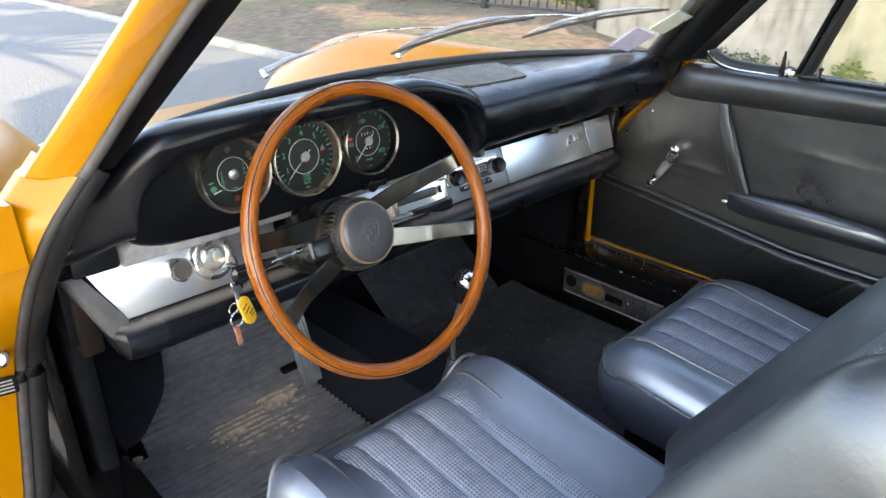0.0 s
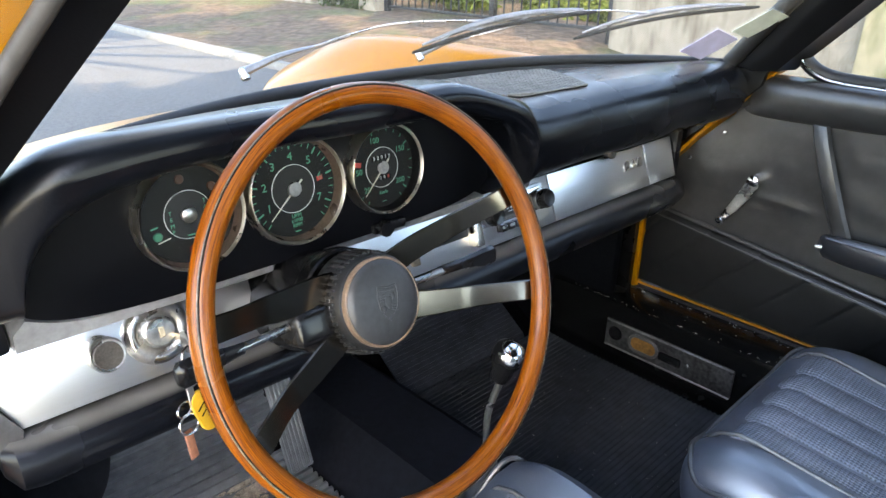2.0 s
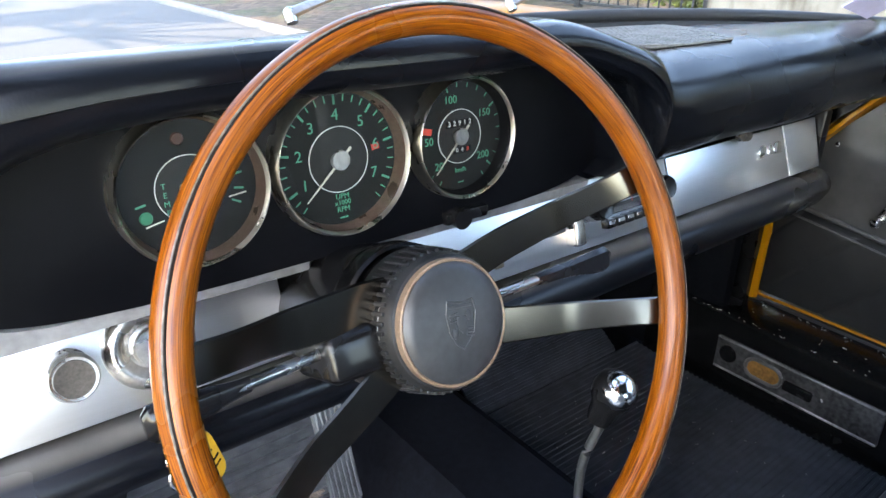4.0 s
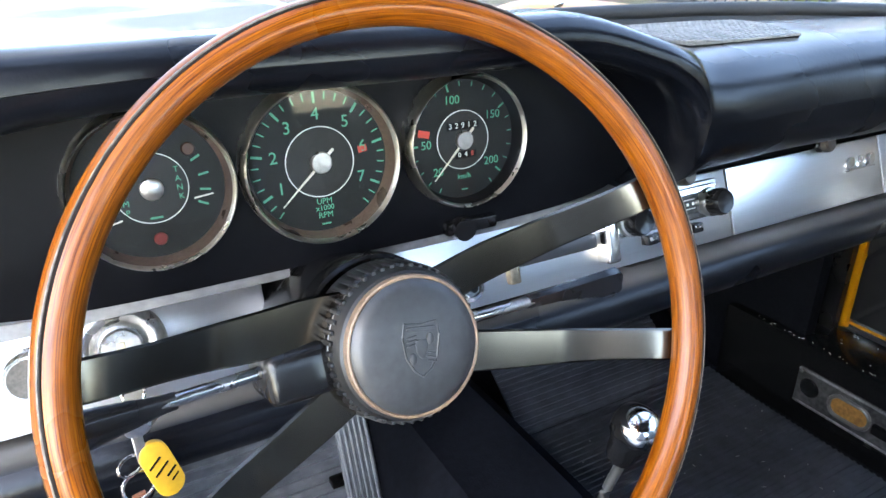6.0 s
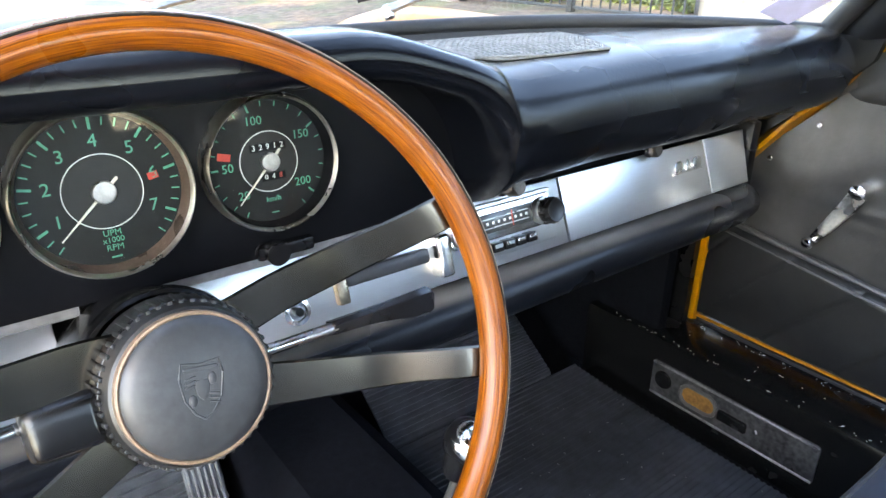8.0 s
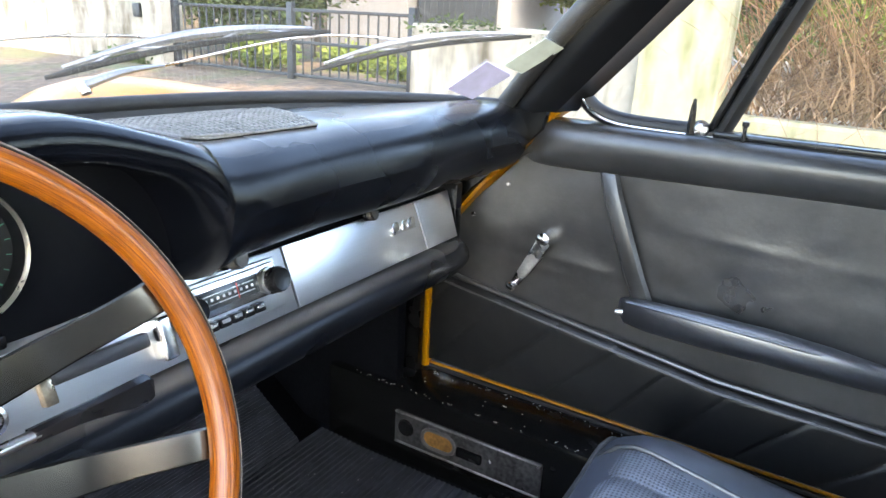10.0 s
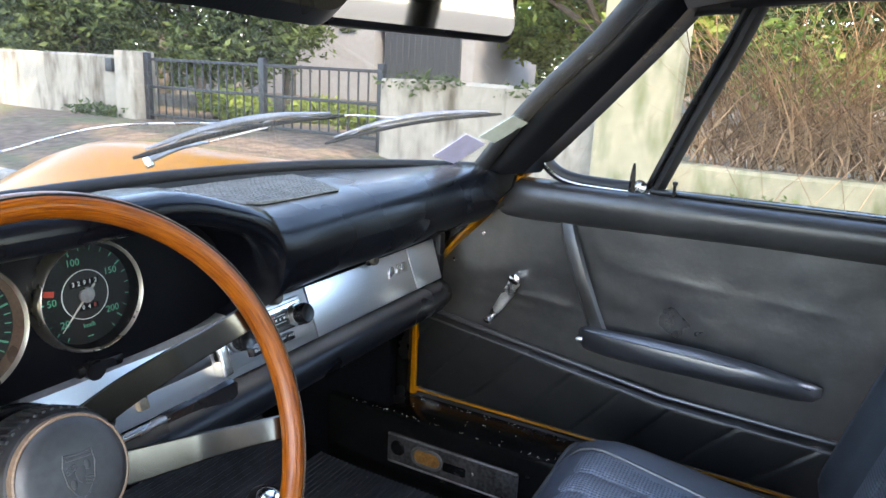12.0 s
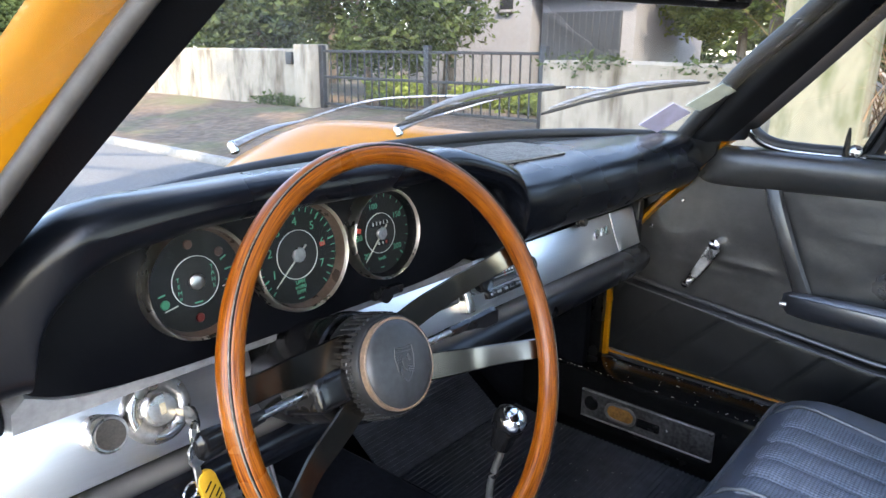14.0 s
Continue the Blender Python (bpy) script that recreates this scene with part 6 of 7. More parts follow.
part("vent_post_edge", tube(B(), [p + Vector((-0.004, 0.011, 0)) for p in post], 0.006, 8), GLOSSBLACK, door)
part("upper_frame", tube(B(), [(lean_x(1.15), -0.45, 1.160), (lean_x(1.16) - 0.004, -0.60, 1.172), (lean_x(1.17) - 0.01, -0.95, 1.165)], 0.020, 10), DARKSEAL, door)
part("rear_frame", tube(B(), [(0.69, -0.95, 0.845), (lean_x(1.0), -0.97, 1.0), (lean_x(1.16), -0.95, 1.165)], 0.018, 8), DARKSEAL, door)
part("window_seal", box(B(), (0.688, -0.66, 0.850), (0.030, 0.62, 0.010), None, 0.003), GLOSSBLACK, door)
gl = part("vent_pane", loft(B(), [[(lean_x(0.86), -0.20, 0.86), (lean_x(0.86), -0.345, 0.86)], [(lean_x(1.0), -0.28, 1.0), (lean_x(1.0), -0.415, 1.0)], [(lean_x(1.14), -0.435, 1.14), (lean_x(1.14), -0.478, 1.14)]], False, False), CLEAR, door)
gl.visible_shadow = False
gl = part("drop_pane", loft(B(), [[(lean_x(0.85), -0.36, 0.85), (lean_x(0.85), -0.95, 0.85)], [(lean_x(1.16), -0.49, 1.16), (lean_x(1.16), -0.95, 1.16)]], False, False), CLEAR, door)
gl.visible_shadow = False
lt = part("vent_latch", lathe(B(), [(0.011, 0), (0.011, 0.006), (0.006, 0.009), (0, 0.010)], axes((0.668, -0.335, 0.858), (-1, 0, 0.3)), 16), DULLCHROME, door)
part("latch_blade", loft(B(), [[(0.661, -0.322 + w, z), (0.655, -0.322, z), (0.661, -0.322 - w, z), (0.665, -0.322, z)] for z, w in ((0.848, 0.006), (0.870, 0.005), (0.885, 0.004), (0.898, 0.002))], True, True), GLOSSBLACK, lt)
part("lock_pin", lathe(B(), [(0.0028, 0), (0.0028, 0.020), (0.0048, 0.022), (0.0048, 0.027), (0, 0.029)], pose(0.668, -0.392, 0.846), 12), GLOSSBLACK, door)

# hinge, plate and bolt on the open side's jamb
jp = thing("jamb_plate", (-0.716, 0.062, 0.60), "small black data plate with unreadable lettering on the orange jamb", "plate")
JP = axes((-0.7115, 0.0765, 0.575), (-0.23, -0.97, 0))
part("plate", box(B(), (0, 0, 0), (0.040, 0.026, 0.002), JP, 0.001, 1), PANEL, jp)
for k in range(4):
    part("print_bar", box(B(), (0.002 * (k % 2), 0.008 - 0.0052 * k, 0.0014), (0.030 - 0.004 * (k % 2), 0.0022, 0.0006), JP), DULLCHROME, jp, smooth=False)
jb = thing("jamb_bolt", (-0.70, 0.08, 0.62), "round metal fastener on the orange jamb", "bolt")
part("head", lathe(B(), [(0.013, -0.002), (0.013, 0.003), (0.009, 0.006), (0.004, 0.004), (0, 0.004)], axes((-0.708, 0.048, 0.632), (-0.23, -0.9, 0.3)), 20), DULLCHROME, jb)

# ---- mirror and sticker ----
mr = thing("rear_view_mirror", (0.02, -0.30, 1.20), "black-backed rear-view mirror hanging from the header", "mirror")
MR = axes((0.016, -0.262, 1.100), (-0.30, -0.95, -0.06))
part("housing", cushion(B(), (0, 0, -0.008), (0.131, 0.036, 0.013), 0.012, (8, 3, 2), m=MR), GLOSSBLACK, mr)
part("mirror_glass", plate(B(), stadium(0.246, 0.058, 0.012, 6), 0.003, MR @ Matrix.Translation((0, 0, 0.0030))), mat("mirror_silver", (0.55, 0.56, 0.57), 0.03, 1.0, var=0.01, rvar=0.01), mr)
part("stem", tube(B(), [(0.016, -0.248, 1.135), (0.014, -0.244, 1.20), (0.014, -0.246, 1.250)], 0.009, 10), GLOSSBLACK, mr)

vs = thing("sun_visor", (-0.21, -0.29, 1.20), "black padded sun visor folded at the header", "sun visor")
low = [(-0.400, -0.345, 1.100), (-0.385, -0.338, 1.072), (-0.340, -0.322, 1.058), (-0.270, -0.302, 1.059), (-0.180, -0.280, 1.059), (-0.131, -0.268, 1.062), (-0.104, -0.262, 1.080), (-0.094, -0.260, 1.130)]
secs = []
for p in spline(low, 4):
    top = max(p.z + 0.02, 1.215)
    secs.append([p, p + Vector((0, -0.012, 0.010)), Vector((p.x, p.y - 0.020, top)), Vector((p.x, p.y + 0.012, top)), p + Vector((0, 0.012, 0.010))])
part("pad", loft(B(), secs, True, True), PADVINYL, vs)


def on_screen(x, y, lift=0.0):
    """The point of the windscreen at a place of the plan, lifted off the glass outward."""
    v = 0.3
    for _ in range(12):
        t = x / (0.645 - 0.125 * v)
        v = (screen_y(t * 0.645) - y) / (0.405 + 0.02 * (1 - t * t))
    z = screen_z(t) + 0.342 * v + 0.035 * (1 - t * t) * v
    return Vector((x, y + 0.66 * lift, z + 0.75 * lift))


st = thing("sticker", on_screen(0.555, -0.06), "faded green and violet square stickers on the windscreen", "sticker")
for (xa, xb, ya, yb), m in (((0.560, 0.600, -0.130, -0.070), mat("faded_green", (0.50, 0.55, 0.50), 0.6)), ((0.528, 0.585, -0.058, 0.002), mat("faded_violet", (0.50, 0.48, 0.68), 0.6))):
    c = [on_screen(*q, -0.002) for q in ((xa, yb), (xb, yb - 0.012), (xb + 0.004, ya - 0.012), (xa + 0.004, ya))]
    bm = B()
    loft(bm, [c, [p + Vector((0, -0.0008, -0.0008)) for p in c]], True, True)
    part("sheet", bm, m, st, smooth=False)

# ---- wipers ----
def wiper(cap, heel, bow, a, b, label):
    """Silver arm from its cap over a heel, then a thin rod to a bridge that carries a rubber blade from a to b."""
    P, H, W, A, E = [Vector(v) for v in (cap, heel, bow, a, b)]
    t = thing("wiper", P - Vector((0, 0, 0.03)), label, "wiper", "windscreen wipers")
    part("pivot_cap", lathe(B(), [(0.006, -0.010), (0.0065, -0.004), (0.0065, 0.003), (0.004, 0.006), (0, 0.007)], axes(P, (0, 0.5, 0.86)), 20), DULLCHROME, t)
    run = spline([P, P.lerp(H, 0.5) + Vector((0, 0, 0.004)), H], 5)
    n = len(run) - 1
    part("arm", tube(B(), run, [0.0085 - 0.0058 * i / n for i in range(n + 1)], 10, flat=(1.0, 0.7)), SILVERPAINT, t, "silver tapered wiper arm")
    J = A.lerp(E, 0.5) + Vector((0, 0.012, 0.014))
    part("arm_rod", tube(B(), spline([H, W, J], 6), 0.0016, 8), DULLCHROME, t)
    m = 16
    line = [A.lerp(E, i / m) + Vector((0, 0.006, 0.008)) * math.sin(math.pi * i / m) for i in range(m + 1)]
    part("blade", tube(B(), line, [0.0016 if i in (0, m) else 0.0027 for i in range(m + 1)], 8, flat=(0.7, 1.2)), DARKSEAL, t, "black rubber blade")
    up = [p + Vector((0, 0.006, 0.007)) * (0.5 + 0.8 * math.sin(math.pi * i / m)) for i, p in enumerate(line)]
    part("bridge", tube(B(), up[1:-1], [0.0018 + 0.0034 * math.sin(math.pi * i / (m - 2)) for i in range(m - 1)], 8), SILVERPAINT, t)
    for lo, hi in ((2, 7), (9, 14)):
        part("claw", tube(B(), [line[lo], up[(lo + hi) // 2] + Vector((0, 0, 0.001)), line[hi]], 0.0015, 6), SILVERPAINT, t)
    return t


SILVERPAINT = mat("dull_silver", (0.30, 0.305, 0.315), 0.38, 0.6, var=0.25, scale=30, rvar=0.1)
wiper((-0.196, 0.218, 0.897), (-0.085, 0.222, 0.920), (0.028, 0.185, 0.947), (0.014, 0.128, 0.914), (0.291, 0.021, 0.964), "silver wiper lying across the middle of the windscreen")
wiper((0.105, 0.215, 0.895), (0.200, 0.200, 0.915), (0.350, 0.105, 0.955), (0.360, 0.109, 0.911), (0.572, -0.106, 0.968), "silver wiper lying across the passenger's side")

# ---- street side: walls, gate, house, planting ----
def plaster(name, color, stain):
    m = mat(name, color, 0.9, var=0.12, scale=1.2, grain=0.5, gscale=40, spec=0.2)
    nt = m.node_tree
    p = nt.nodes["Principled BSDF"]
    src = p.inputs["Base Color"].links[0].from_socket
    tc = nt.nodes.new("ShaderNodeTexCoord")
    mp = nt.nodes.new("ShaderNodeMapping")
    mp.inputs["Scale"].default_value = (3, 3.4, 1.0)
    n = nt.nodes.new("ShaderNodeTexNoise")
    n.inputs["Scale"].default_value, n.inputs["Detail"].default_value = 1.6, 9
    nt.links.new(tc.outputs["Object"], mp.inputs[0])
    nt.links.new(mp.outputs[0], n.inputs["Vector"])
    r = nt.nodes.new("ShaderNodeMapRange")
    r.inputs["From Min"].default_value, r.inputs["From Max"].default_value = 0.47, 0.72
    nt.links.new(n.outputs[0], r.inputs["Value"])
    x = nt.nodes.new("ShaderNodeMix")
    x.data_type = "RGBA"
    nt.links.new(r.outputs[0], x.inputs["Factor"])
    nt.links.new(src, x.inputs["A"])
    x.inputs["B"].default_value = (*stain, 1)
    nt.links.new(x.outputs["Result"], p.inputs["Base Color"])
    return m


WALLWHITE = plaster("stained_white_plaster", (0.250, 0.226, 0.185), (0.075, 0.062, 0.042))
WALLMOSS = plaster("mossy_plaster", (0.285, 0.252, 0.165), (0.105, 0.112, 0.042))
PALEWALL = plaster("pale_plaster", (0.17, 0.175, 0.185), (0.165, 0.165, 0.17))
IRON = mat("dark_iron", (0.020, 0.022, 0.026), 0.5, 0.3, var=0.3, scale=20)


def wall_run(x, y0, y1, z0, z1, thick, seed):
    """A plastered wall along the street with a slightly uneven top and a rounded coping."""
    secs = []
    n = max(2, int(abs(y1 - y0) / 0.35))
    for i in range(n + 1):
        y = y0 + (y1 - y0) * i / n
        w = 0.012 * noise.noise((y * 1.3, seed, 0))
        zt = z1 + 0.015 * noise.noise((y * 0.9, seed, 5))
        secs.append([(x + w, y, z0), (x + w * 0.5, y, (z0 + zt) / 2), (x + w, y, zt - 0.03), (x + 0.03, y, zt), (x + thick - 0.03, y, zt), (x + thick, y, zt - 0.03), (x + thick, y, z0)])
    return loft(B(), secs, True, True)


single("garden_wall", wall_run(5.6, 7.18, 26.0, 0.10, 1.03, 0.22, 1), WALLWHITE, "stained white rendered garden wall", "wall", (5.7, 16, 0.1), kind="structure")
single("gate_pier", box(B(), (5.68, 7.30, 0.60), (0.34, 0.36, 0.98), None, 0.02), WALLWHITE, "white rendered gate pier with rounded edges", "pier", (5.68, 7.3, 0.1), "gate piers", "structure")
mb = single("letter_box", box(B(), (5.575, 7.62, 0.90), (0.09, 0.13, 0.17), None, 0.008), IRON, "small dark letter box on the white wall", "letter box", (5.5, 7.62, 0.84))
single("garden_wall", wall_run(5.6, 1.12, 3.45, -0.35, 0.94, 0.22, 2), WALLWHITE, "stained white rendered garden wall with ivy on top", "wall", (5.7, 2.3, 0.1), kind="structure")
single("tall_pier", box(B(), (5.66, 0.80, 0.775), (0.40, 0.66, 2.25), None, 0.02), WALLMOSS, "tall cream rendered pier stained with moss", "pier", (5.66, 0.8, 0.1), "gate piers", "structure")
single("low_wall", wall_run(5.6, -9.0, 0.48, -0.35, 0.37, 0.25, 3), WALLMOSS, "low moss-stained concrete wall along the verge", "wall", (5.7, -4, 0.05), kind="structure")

gate = thing("garden_gate", (5.7, 5.3, 0.20), "dark iron double gate with upright bars", "gate")
for y in (3.50, 5.14, 7.08):
    part("post", box(B(), (5.70, y, 0.62), (0.07, 0.08, 0.92), None, 0.006), IRON, gate)
for y0, y1 in ((3.54, 5.10), (5.18, 7.04)):
    for z in (0.30, 0.66, 1.00):
        part("rail", box(B(), (5.70, (y0 + y1) / 2, z), (0.035, y1 - y0, 0.035), None, 0.004), IRON, gate)
    n = int((y1 - y0) / 0.125)
    for k in range(1, n):
        part("bar", box(B(), (5.70, y0 + (y1 - y0) * k / n, 0.655), (0.018, 0.018, 0.70), None, 0.003, 1), IRON, gate)

house = thing("house", (17, 10.5, 0.2), "white rendered house behind the gate", "house")
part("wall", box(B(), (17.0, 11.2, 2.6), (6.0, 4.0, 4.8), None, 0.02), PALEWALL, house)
part("roof", loft(B(), [[(13.7, 9.0, 5.0), (17, 9.0, 6.6), (20.3, 9.0, 5.0)], [(13.7, 13.4, 5.0), (17, 13.4, 6.6), (20.3, 13.4, 5.0)]], True, True), mat("roof_tile_brown", (0.25, 0.13, 0.08), 0.8, var=0.3, scale=5), house)
wd = part("window", box(B(), (13.98, 9.93, 2.30), (0.06, 0.38, 0.55), None, 0.01), IRON, house)
part("sill", box(B(), (13.94, 9.93, 1.98), (0.14, 0.5, 0.06), None, 0.01), PALEWALL, wd)
wd = part("window", box(B(), (13.98, 12.2, 2.75), (0.06, 0.7, 1.2), None, 0.01), IRON, house)
garage = thing("garage", (15.5, 7.5, 0.2), "garage with a slate-grey door under a white lintel", "garage")
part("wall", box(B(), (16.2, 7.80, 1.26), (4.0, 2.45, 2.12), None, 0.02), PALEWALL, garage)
dr = part("garage_door", box(B(), (14.17, 7.93, 1.06), (0.06, 2.06, 1.74), None, 0.005), mat("slate_grey_door", (0.024, 0.030, 0.038), 0.5, var=0.1, scale=3), garage)
for k in range(12):
    part("groove_slat", box(B(), (14.13, 6.99 + 0.171 * k, 1.06), (0.02, 0.162, 1.70), None, 0.004, 1), bpy.data.materials["slate_grey_door"], dr)
part("roof", box(B(), (16.1, 7.75, 2.37), (4.5, 2.75, 0.10), None, 0.02), mat("garage_roof", (0.35, 0.33, 0.30), 0.8), garage)


def leaf_material(name, dark, light):
    m = bpy.data.materials.new(name)
    m.use_nodes = True
    nt = m.node_tree
    p = nt.nodes["Principled BSDF"]
    p.inputs["Roughness"].default_value = 0.6
    p.inputs["Specular IOR Level"].default_value = 0.15
    geo = nt.nodes.new("ShaderNodeNewGeometry")
    r = nt.nodes.new("ShaderNodeValToRGB")
    r.color_ramp.elements[0].color, r.color_ramp.elements[1].color = (*dark, 1), (*light, 1)
    nt.links.new(geo.outputs["Random Per Island"], r.inputs[0])
    nt.links.new(r.outputs[0], p.inputs["Base Color"])
    tr = nt.nodes.new("ShaderNodeBsdfTranslucent")
    nt.links.new(r.outputs[0], tr.inputs[0])
    mx = nt.nodes.new("ShaderNodeMixShader")
    mx.inputs[0].default_value = 0.35
    nt.links.new(p.outputs[0], mx.inputs[1])
    nt.links.new(tr.outputs[0], mx.inputs[2])
    nt.links.new(mx.outputs[0], nt.nodes["Material Output"].inputs[0])
    return m


LEAF = leaf_material("shrub_leaves", (0.024, 0.038, 0.015), (0.088, 0.12, 0.042))
YLEAF = leaf_material("sunny_leaves", (0.06, 0.095, 0.018), (0.20, 0.24, 0.05))
TWIG = leaf_material("dry_twigs", (0.105, 0.058, 0.030), (0.46, 0.285, 0.155))
BARK = mat("bark", (0.10, 0.08, 0.06), 0.9, var=0.4, scale=8, grain=0.8, gscale=20)


def leaves(blobs, count, size, seed):
    """Small folded leaves scattered in and on a cloud of lumps, denser toward the skin."""
    rnd = random.Random(seed)
    vs, fs = [], []
    for k in range(count):
        c, r = blobs[rnd.randrange(len(blobs))]
        d = Vector((rnd.gauss(0, 1), rnd.gauss(0, 1), rnd.gauss(0, 1))).normalized()
        q = (0.55 + 0.45 * rnd.random()) * (0.75 + 0.5 * noise.noise(d * 2.3 + Vector(c)))
        p = Vector(c) + Vector((d.x * r[0], d.y * r[1], d.z * r[2])) * q
        if p.z < (0.2 if p.x > 6 else -0.08):
            continue
        s = size * (0.5 + rnd.random())
        a = Vector((rnd.gauss(0, 1), rnd.gauss(0, 1), rnd.gauss(0, 0.6))).normalized()
        b = a.cross(Vector((rnd.gauss(0, 1), rnd.gauss(0, 1), rnd.gauss(0, 1)))).normalized()
        n = a.cross(b)
        i = len(vs)
        vs += [p - a * s, p + b * s * 0.42 + n * s * 0.12, p + a * s, p - b * s * 0.42 + n * s * 0.12]
        fs += [(i, i + 1, i + 2), (i, i + 2, i + 3)]
    me = bpy.data.meshes.new("leaves")
    me.from_pydata(vs, [], fs)
    return me


def leafy(name, trunk, limbs, blobs, count, size, seed, label, category, material=LEAF, r0=0.09):
    """A tree or shrub: trunk, limbs and a crown of many leaves."""
    t = thing(name, trunk[0], label, category, "planting behind the wall")
    pts = spline(trunk, 4)
    part("trunk", tube(B(), pts, [r0 * (1 - 0.6 * i / (len(pts) - 1)) for i in range(len(pts))], 8), BARK, t)
    for c, r in blobs[:limbs]:
        a = Vector(trunk[-1])
        part("limb", tube(B(), spline([a, a.lerp(Vector(c), 0.5) + Vector((0, 0.1, 0.1)), c], 3), [r0 * 0.42, r0 * 0.36, r0 * 0.3, r0 * 0.24, r0 * 0.18, r0 * 0.12, r0 * 0.08], 6), BARK, t)
    me = leaves(blobs, count, size, seed)
    me.materials.append(material)
    me.transform(Matrix.Translation(-Vector(trunk[0])))
    ob = new("crown", me)
    ob.parent = t
    tagged(ob, "", kind="stuff")
    return t


rnd = random.Random(11)
for k in range(6):
    y = 8.2 + 2.7 * k
    x = 7.3 + 0.5 * rnd.random()
    bl = [((x + rnd.uniform(-0.9, 0.6), y + rnd.uniform(-1.3, 1.3), 1.2 + rnd.uniform(0, 2.4)), (1.0 + 0.3 * rnd.random(), 1.1 + 0.3 * rnd.random(), 0.8 + 0.3 * rnd.random())) for _ in range(10)]
    leafy("shrub", [(x, y, 0.18), (x + 0.1, y, 0.7), (x, y + 0.1, 1.3)], 6, bl, 24000, 0.062, 20 + k, "dense dark green evergreen shrub above the wall", "shrub")
for k, (x, y, z) in enumerate(((9.5, 8.0, 3.2), (10.5, 12.5, 3.6), (12.0, 16.0, 4.0), (14.5, 4.3, 2.6), (9.3, 2.2, 2.2), (22.0, 5.0, 4.5), (24.0, 11.0, 5.0), (23.0, 0.0, 4.5), (14, 2.0, 3.2), (18, 22, 5), (9, 30, 5), (14, 34, 6))):
    far = x > 17 or y > 20
    bl = [((x + rnd.uniform(-1.4, 1.4), y + rnd.uniform(-1.5, 1.5), z + rnd.uniform(-0.9, 1.6)), (1.2, 1.2, 0.9) if not far else (2.6, 2.8, 2.0)) for _ in range(7)]
    if far:
        bl += [((x + rnd.uniform(-2, 2), y + rnd.uniform(-3, 3), 1.4), (2.4, 2.8, 1.5)) for _ in range(3)]
    leafy("tree", [(x, y, 0.2), (x + 0.15, y + 0.1, 1.4), (x, y, z - 0.6)], 7, bl, 15000 if not far else 8000, 0.085 if not far else 0.22, 60 + k, "leafy garden tree with a slender trunk", "tree", YLEAF if k in (3, 4, 8) else LEAF, 0.13)

# low growth seen through the gate, ivy on the wall, weeds at its foot
for k, (x, y, z, n, m, s) in enumerate(((6.6, 6.5, 0.45, 1500, YLEAF, 0.06), (7.4, 5.6, 0.40, 1500, YLEAF, 0.06), (7.0, 4.3, 0.35, 1500, YLEAF, 0.06), (5.66, 2.9, 0.90, 420, LEAF, 0.032), (5.66, 1.7, 0.88, 300, LEAF, 0.030), (5.50, 7.9, 0.30, 700, LEAF, 0.028), (5.42, 2.0, 0.02, 900, LEAF, 0.026), (5.35, -0.3, 0.06, 800, YLEAF, 0.026), (5.35, -1.6, 0.06, 800, YLEAF, 0.026), (5.3, -3.2, 0.06, 800, YLEAF, 0.026), (5.42, 0.9, 0.04, 320, YLEAF, 0.026))):
    me = leaves([((x, y, z), (0.30 if k < 3 else 0.18, 0.8 if k != 10 else 0.2, 0.25 if k < 3 else 0.16))], n, s, 200 + k)
    me.materials.append(m)
    ob = new("low_growth", me)
    tagged(ob, "low leafy growth beside the garden wall", "plants", "low growth", "stuff")


def dry_shrub(x, y, seed, count=360):
    """A thicket of dry, arching brown stems."""
    rnd = random.Random(seed)
    vs, fs = [], []
    for k in range(count):
        p = Vector((x + rnd.gauss(0, 0.30), y + rnd.gauss(0, 0.42), 0.25 + 0.3 * rnd.random()))
        d = Vector((rnd.gauss(-0.25, 0.5), rnd.gauss(0, 0.55), 1.0)).normalized()
        ln = 0.5 + 1.6 * rnd.random()
        r = 0.004 + 0.006 * rnd.random()
        bend = Vector((rnd.gauss(-0.4, 0.6), rnd.gauss(0, 0.7), rnd.gauss(-0.6, 0.5)))
        prev = None
        for i in range(6):
            t = i / 5
            c = p + d * (ln * t) + bend * (t * t * ln * 0.55) + Vector((rnd.gauss(0, 0.015), rnd.gauss(0, 0.015), 0))
            rr = r * (1 - 0.75 * t)
            b = len(vs)
            vs += [c + Vector((rr, 0, 0)), c + Vector((-rr * 0.5, rr * 0.87, 0)), c + Vector((-rr * 0.5, -rr * 0.87, 0))]
            if prev is not None:
                for j in range(3):
                    fs.append((prev + j, prev + (j + 1) % 3, b + (j + 1) % 3, b + j))
            prev = b
    me = bpy.data.meshes.new("stems")
    me.from_pydata(vs, [], fs)
    me.materials.append(TWIG)
    t = thing("dry_shrub", (x, y, 0.2), "thicket of dry brown stems behind the low wall", "shrub", "dry shrubs")
    me.transform(Matrix.Translation(-Vector((x, y, 0.2))))
    ob = new("stems", me)
    ob.parent = t
    tagged(ob, "", kind="stuff")
    lv = leaves([((x + rnd.uniform(-0.3, 0.1), y + rnd.uniform(-0.4, 0.4), 1.0 + 0.7 * rnd.random()), (0.35, 0.4, 0.35)) for _ in range(3)], 260, 0.05, seed + 7)
    lv.materials.append(YLEAF)
    lv.transform(Matrix.Translation(-Vector((x, y, 0.2))))
    ob = new("green_shoots", lv)
    ob.parent = t
    tagged(ob, "", kind="stuff")


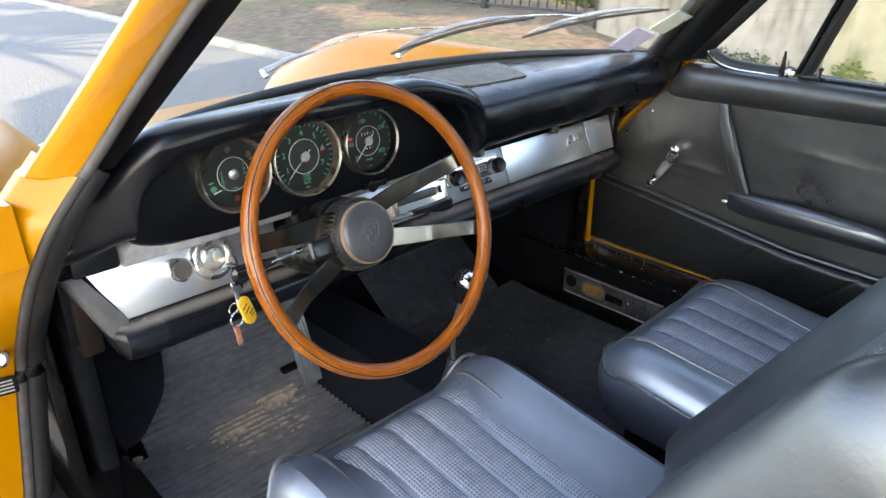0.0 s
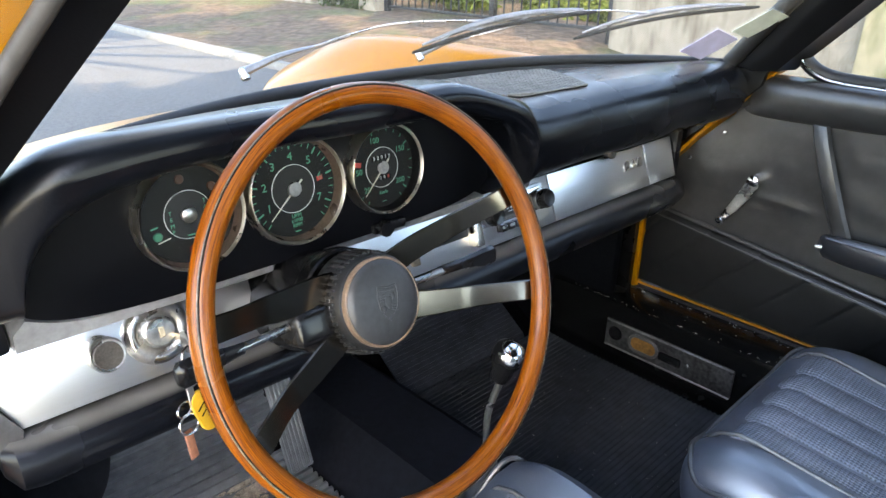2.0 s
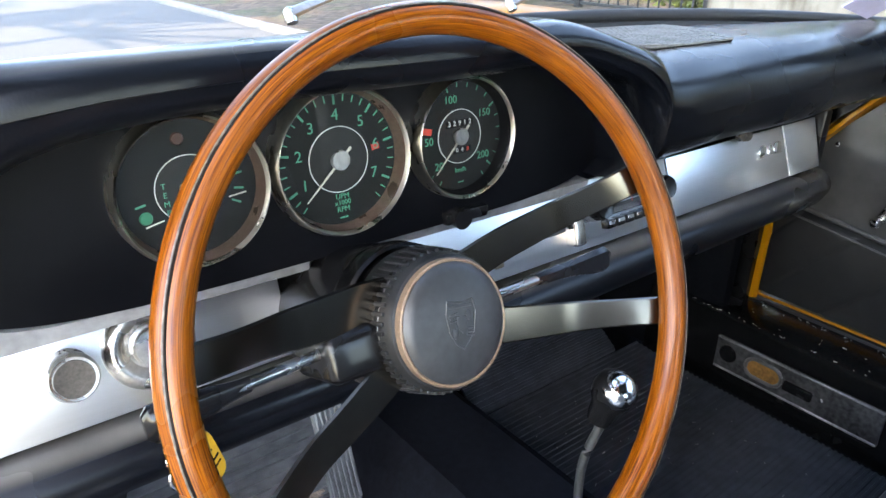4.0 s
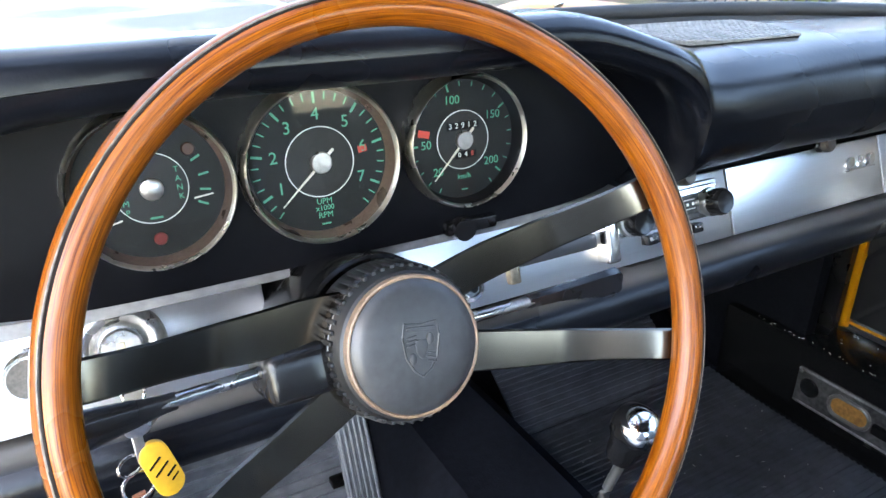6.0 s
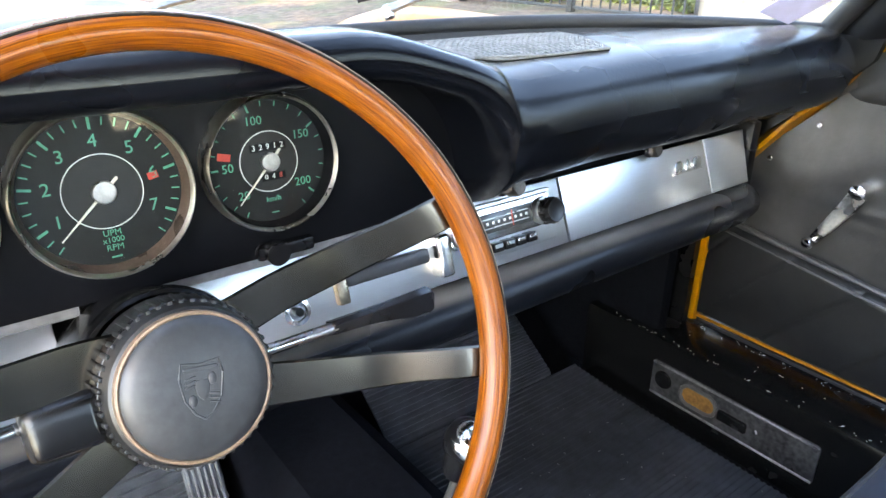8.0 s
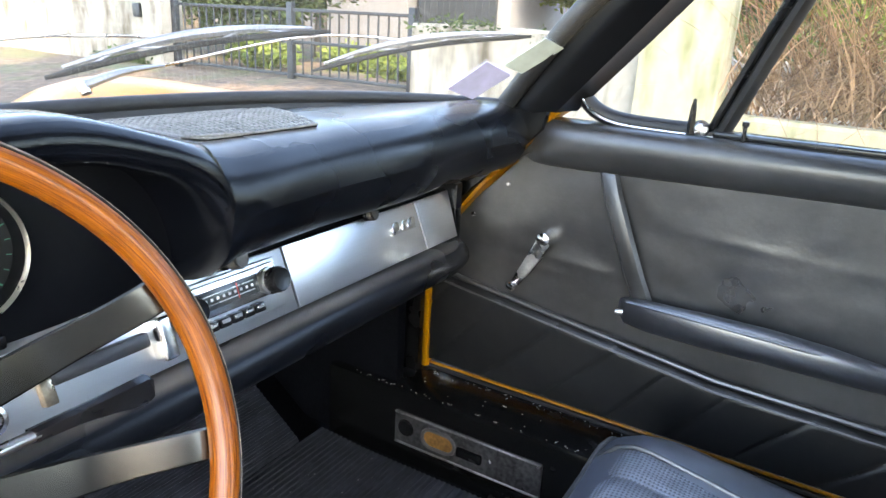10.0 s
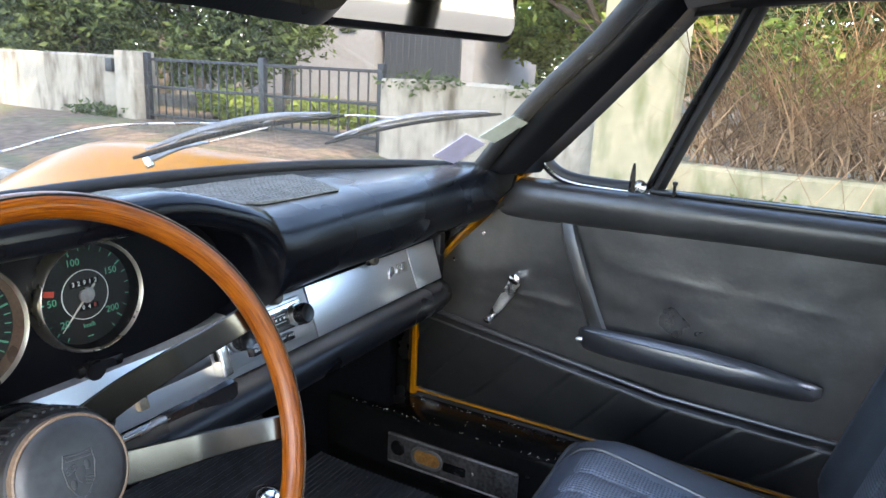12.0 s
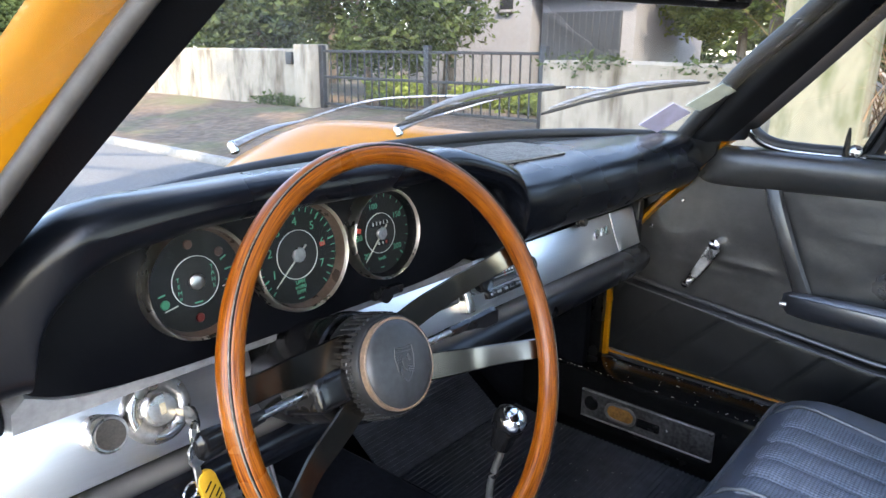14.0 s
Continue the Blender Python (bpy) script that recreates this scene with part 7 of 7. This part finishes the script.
for k in range(14):
    dry_shrub(6.35 + 0.45 * (k % 2) + 0.1 * rnd.random(), -0.12 - 0.50 * k, 300 + k)
for k in range(5):
    y = -0.2 - 1.9 * k
    bl = [((8.4 + rnd.uniform(-0.5, 0.8), y + rnd.uniform(-1, 1), 1.0 + rnd.uniform(0, 2.2)), (0.9, 1.1, 0.8)) for _ in range(7)]
    leafy("shrub", [(8.4, y, 0.2), (8.4, y, 0.8), (8.5, y, 1.3)], 5, bl, 7000, 0.062, 400 + k, "green shrub behind the dry stems", "shrub")

# unseen tree added behind the car, so that its shade falls on the cabin
TC = Vector((0.0, 0.15, 0.9)) + SUN_DIR * 9.0
bl = [((TC.x + rnd.uniform(-1.1, 1.1), TC.y + rnd.uniform(-1.6, 1.6), TC.z + rnd.uniform(-0.8, 0.8)), (1.5, 1.5, 1.2)) for _ in range(12)]
leafy("shade_tree", [(TC.x - 0.6, TC.y - 0.8, 0.0), (TC.x - 0.5, TC.y - 0.6, 3.0), (TC.x, TC.y, 6.0)], 9, bl, 15000, 0.17, 900, "tall unseen tree, added to shade the parked car", "tree", LEAF, 0.22)

# second unseen tree, added over the far kerb: a flat, open crown that dapples the garden walls
bl = [((1.5 + rnd.uniform(-0.6, 0.6), -6.0 + 0.62 * k, 5.6 + rnd.uniform(-0.4, 0.4)), (1.0, 0.9, 0.5)) for k in range(19)]
leafy("shade_tree", [(2.95, -3.2, 0.0), (2.9, -2.6, 2.4), (2.2, -0.6, 4.9)], 9, bl, 5600, 0.17, 910, "unseen tree with an open crown, added to dapple the walls", "tree", LEAF, 0.16)

# unseen tree added opposite: its crown throws broken shade on the road ahead and on the verge
SHADE = ((1.0, 4.3), (2.3, 4.4), (3.4, 5.0), (3.7, 6.6), (3.4, 8.4), (2.4, 8.9), (2.2, 10.4), (3.6, 10.4), (1.0, 9.6), (2.8, 12.4), (4.6, 8.0), (0.0, 11.5))
bl = [(tuple(Vector((x, y, 0)) + SUN_DIR * (6.6 + 0.8 * rnd.random()) / SUN_DIR.z), (0.95, 0.95, 0.7)) for x, y in SHADE]
leafy("shade_tree", [(-5.6, 3.2, 0.0), (-5.3, 3.2, 3.0), (-3.6, 3.4, 5.6)], 12, bl, 7600, 0.15, 920, "tall unseen tree, added to break the sun on the road", "tree", LEAF, 0.2)
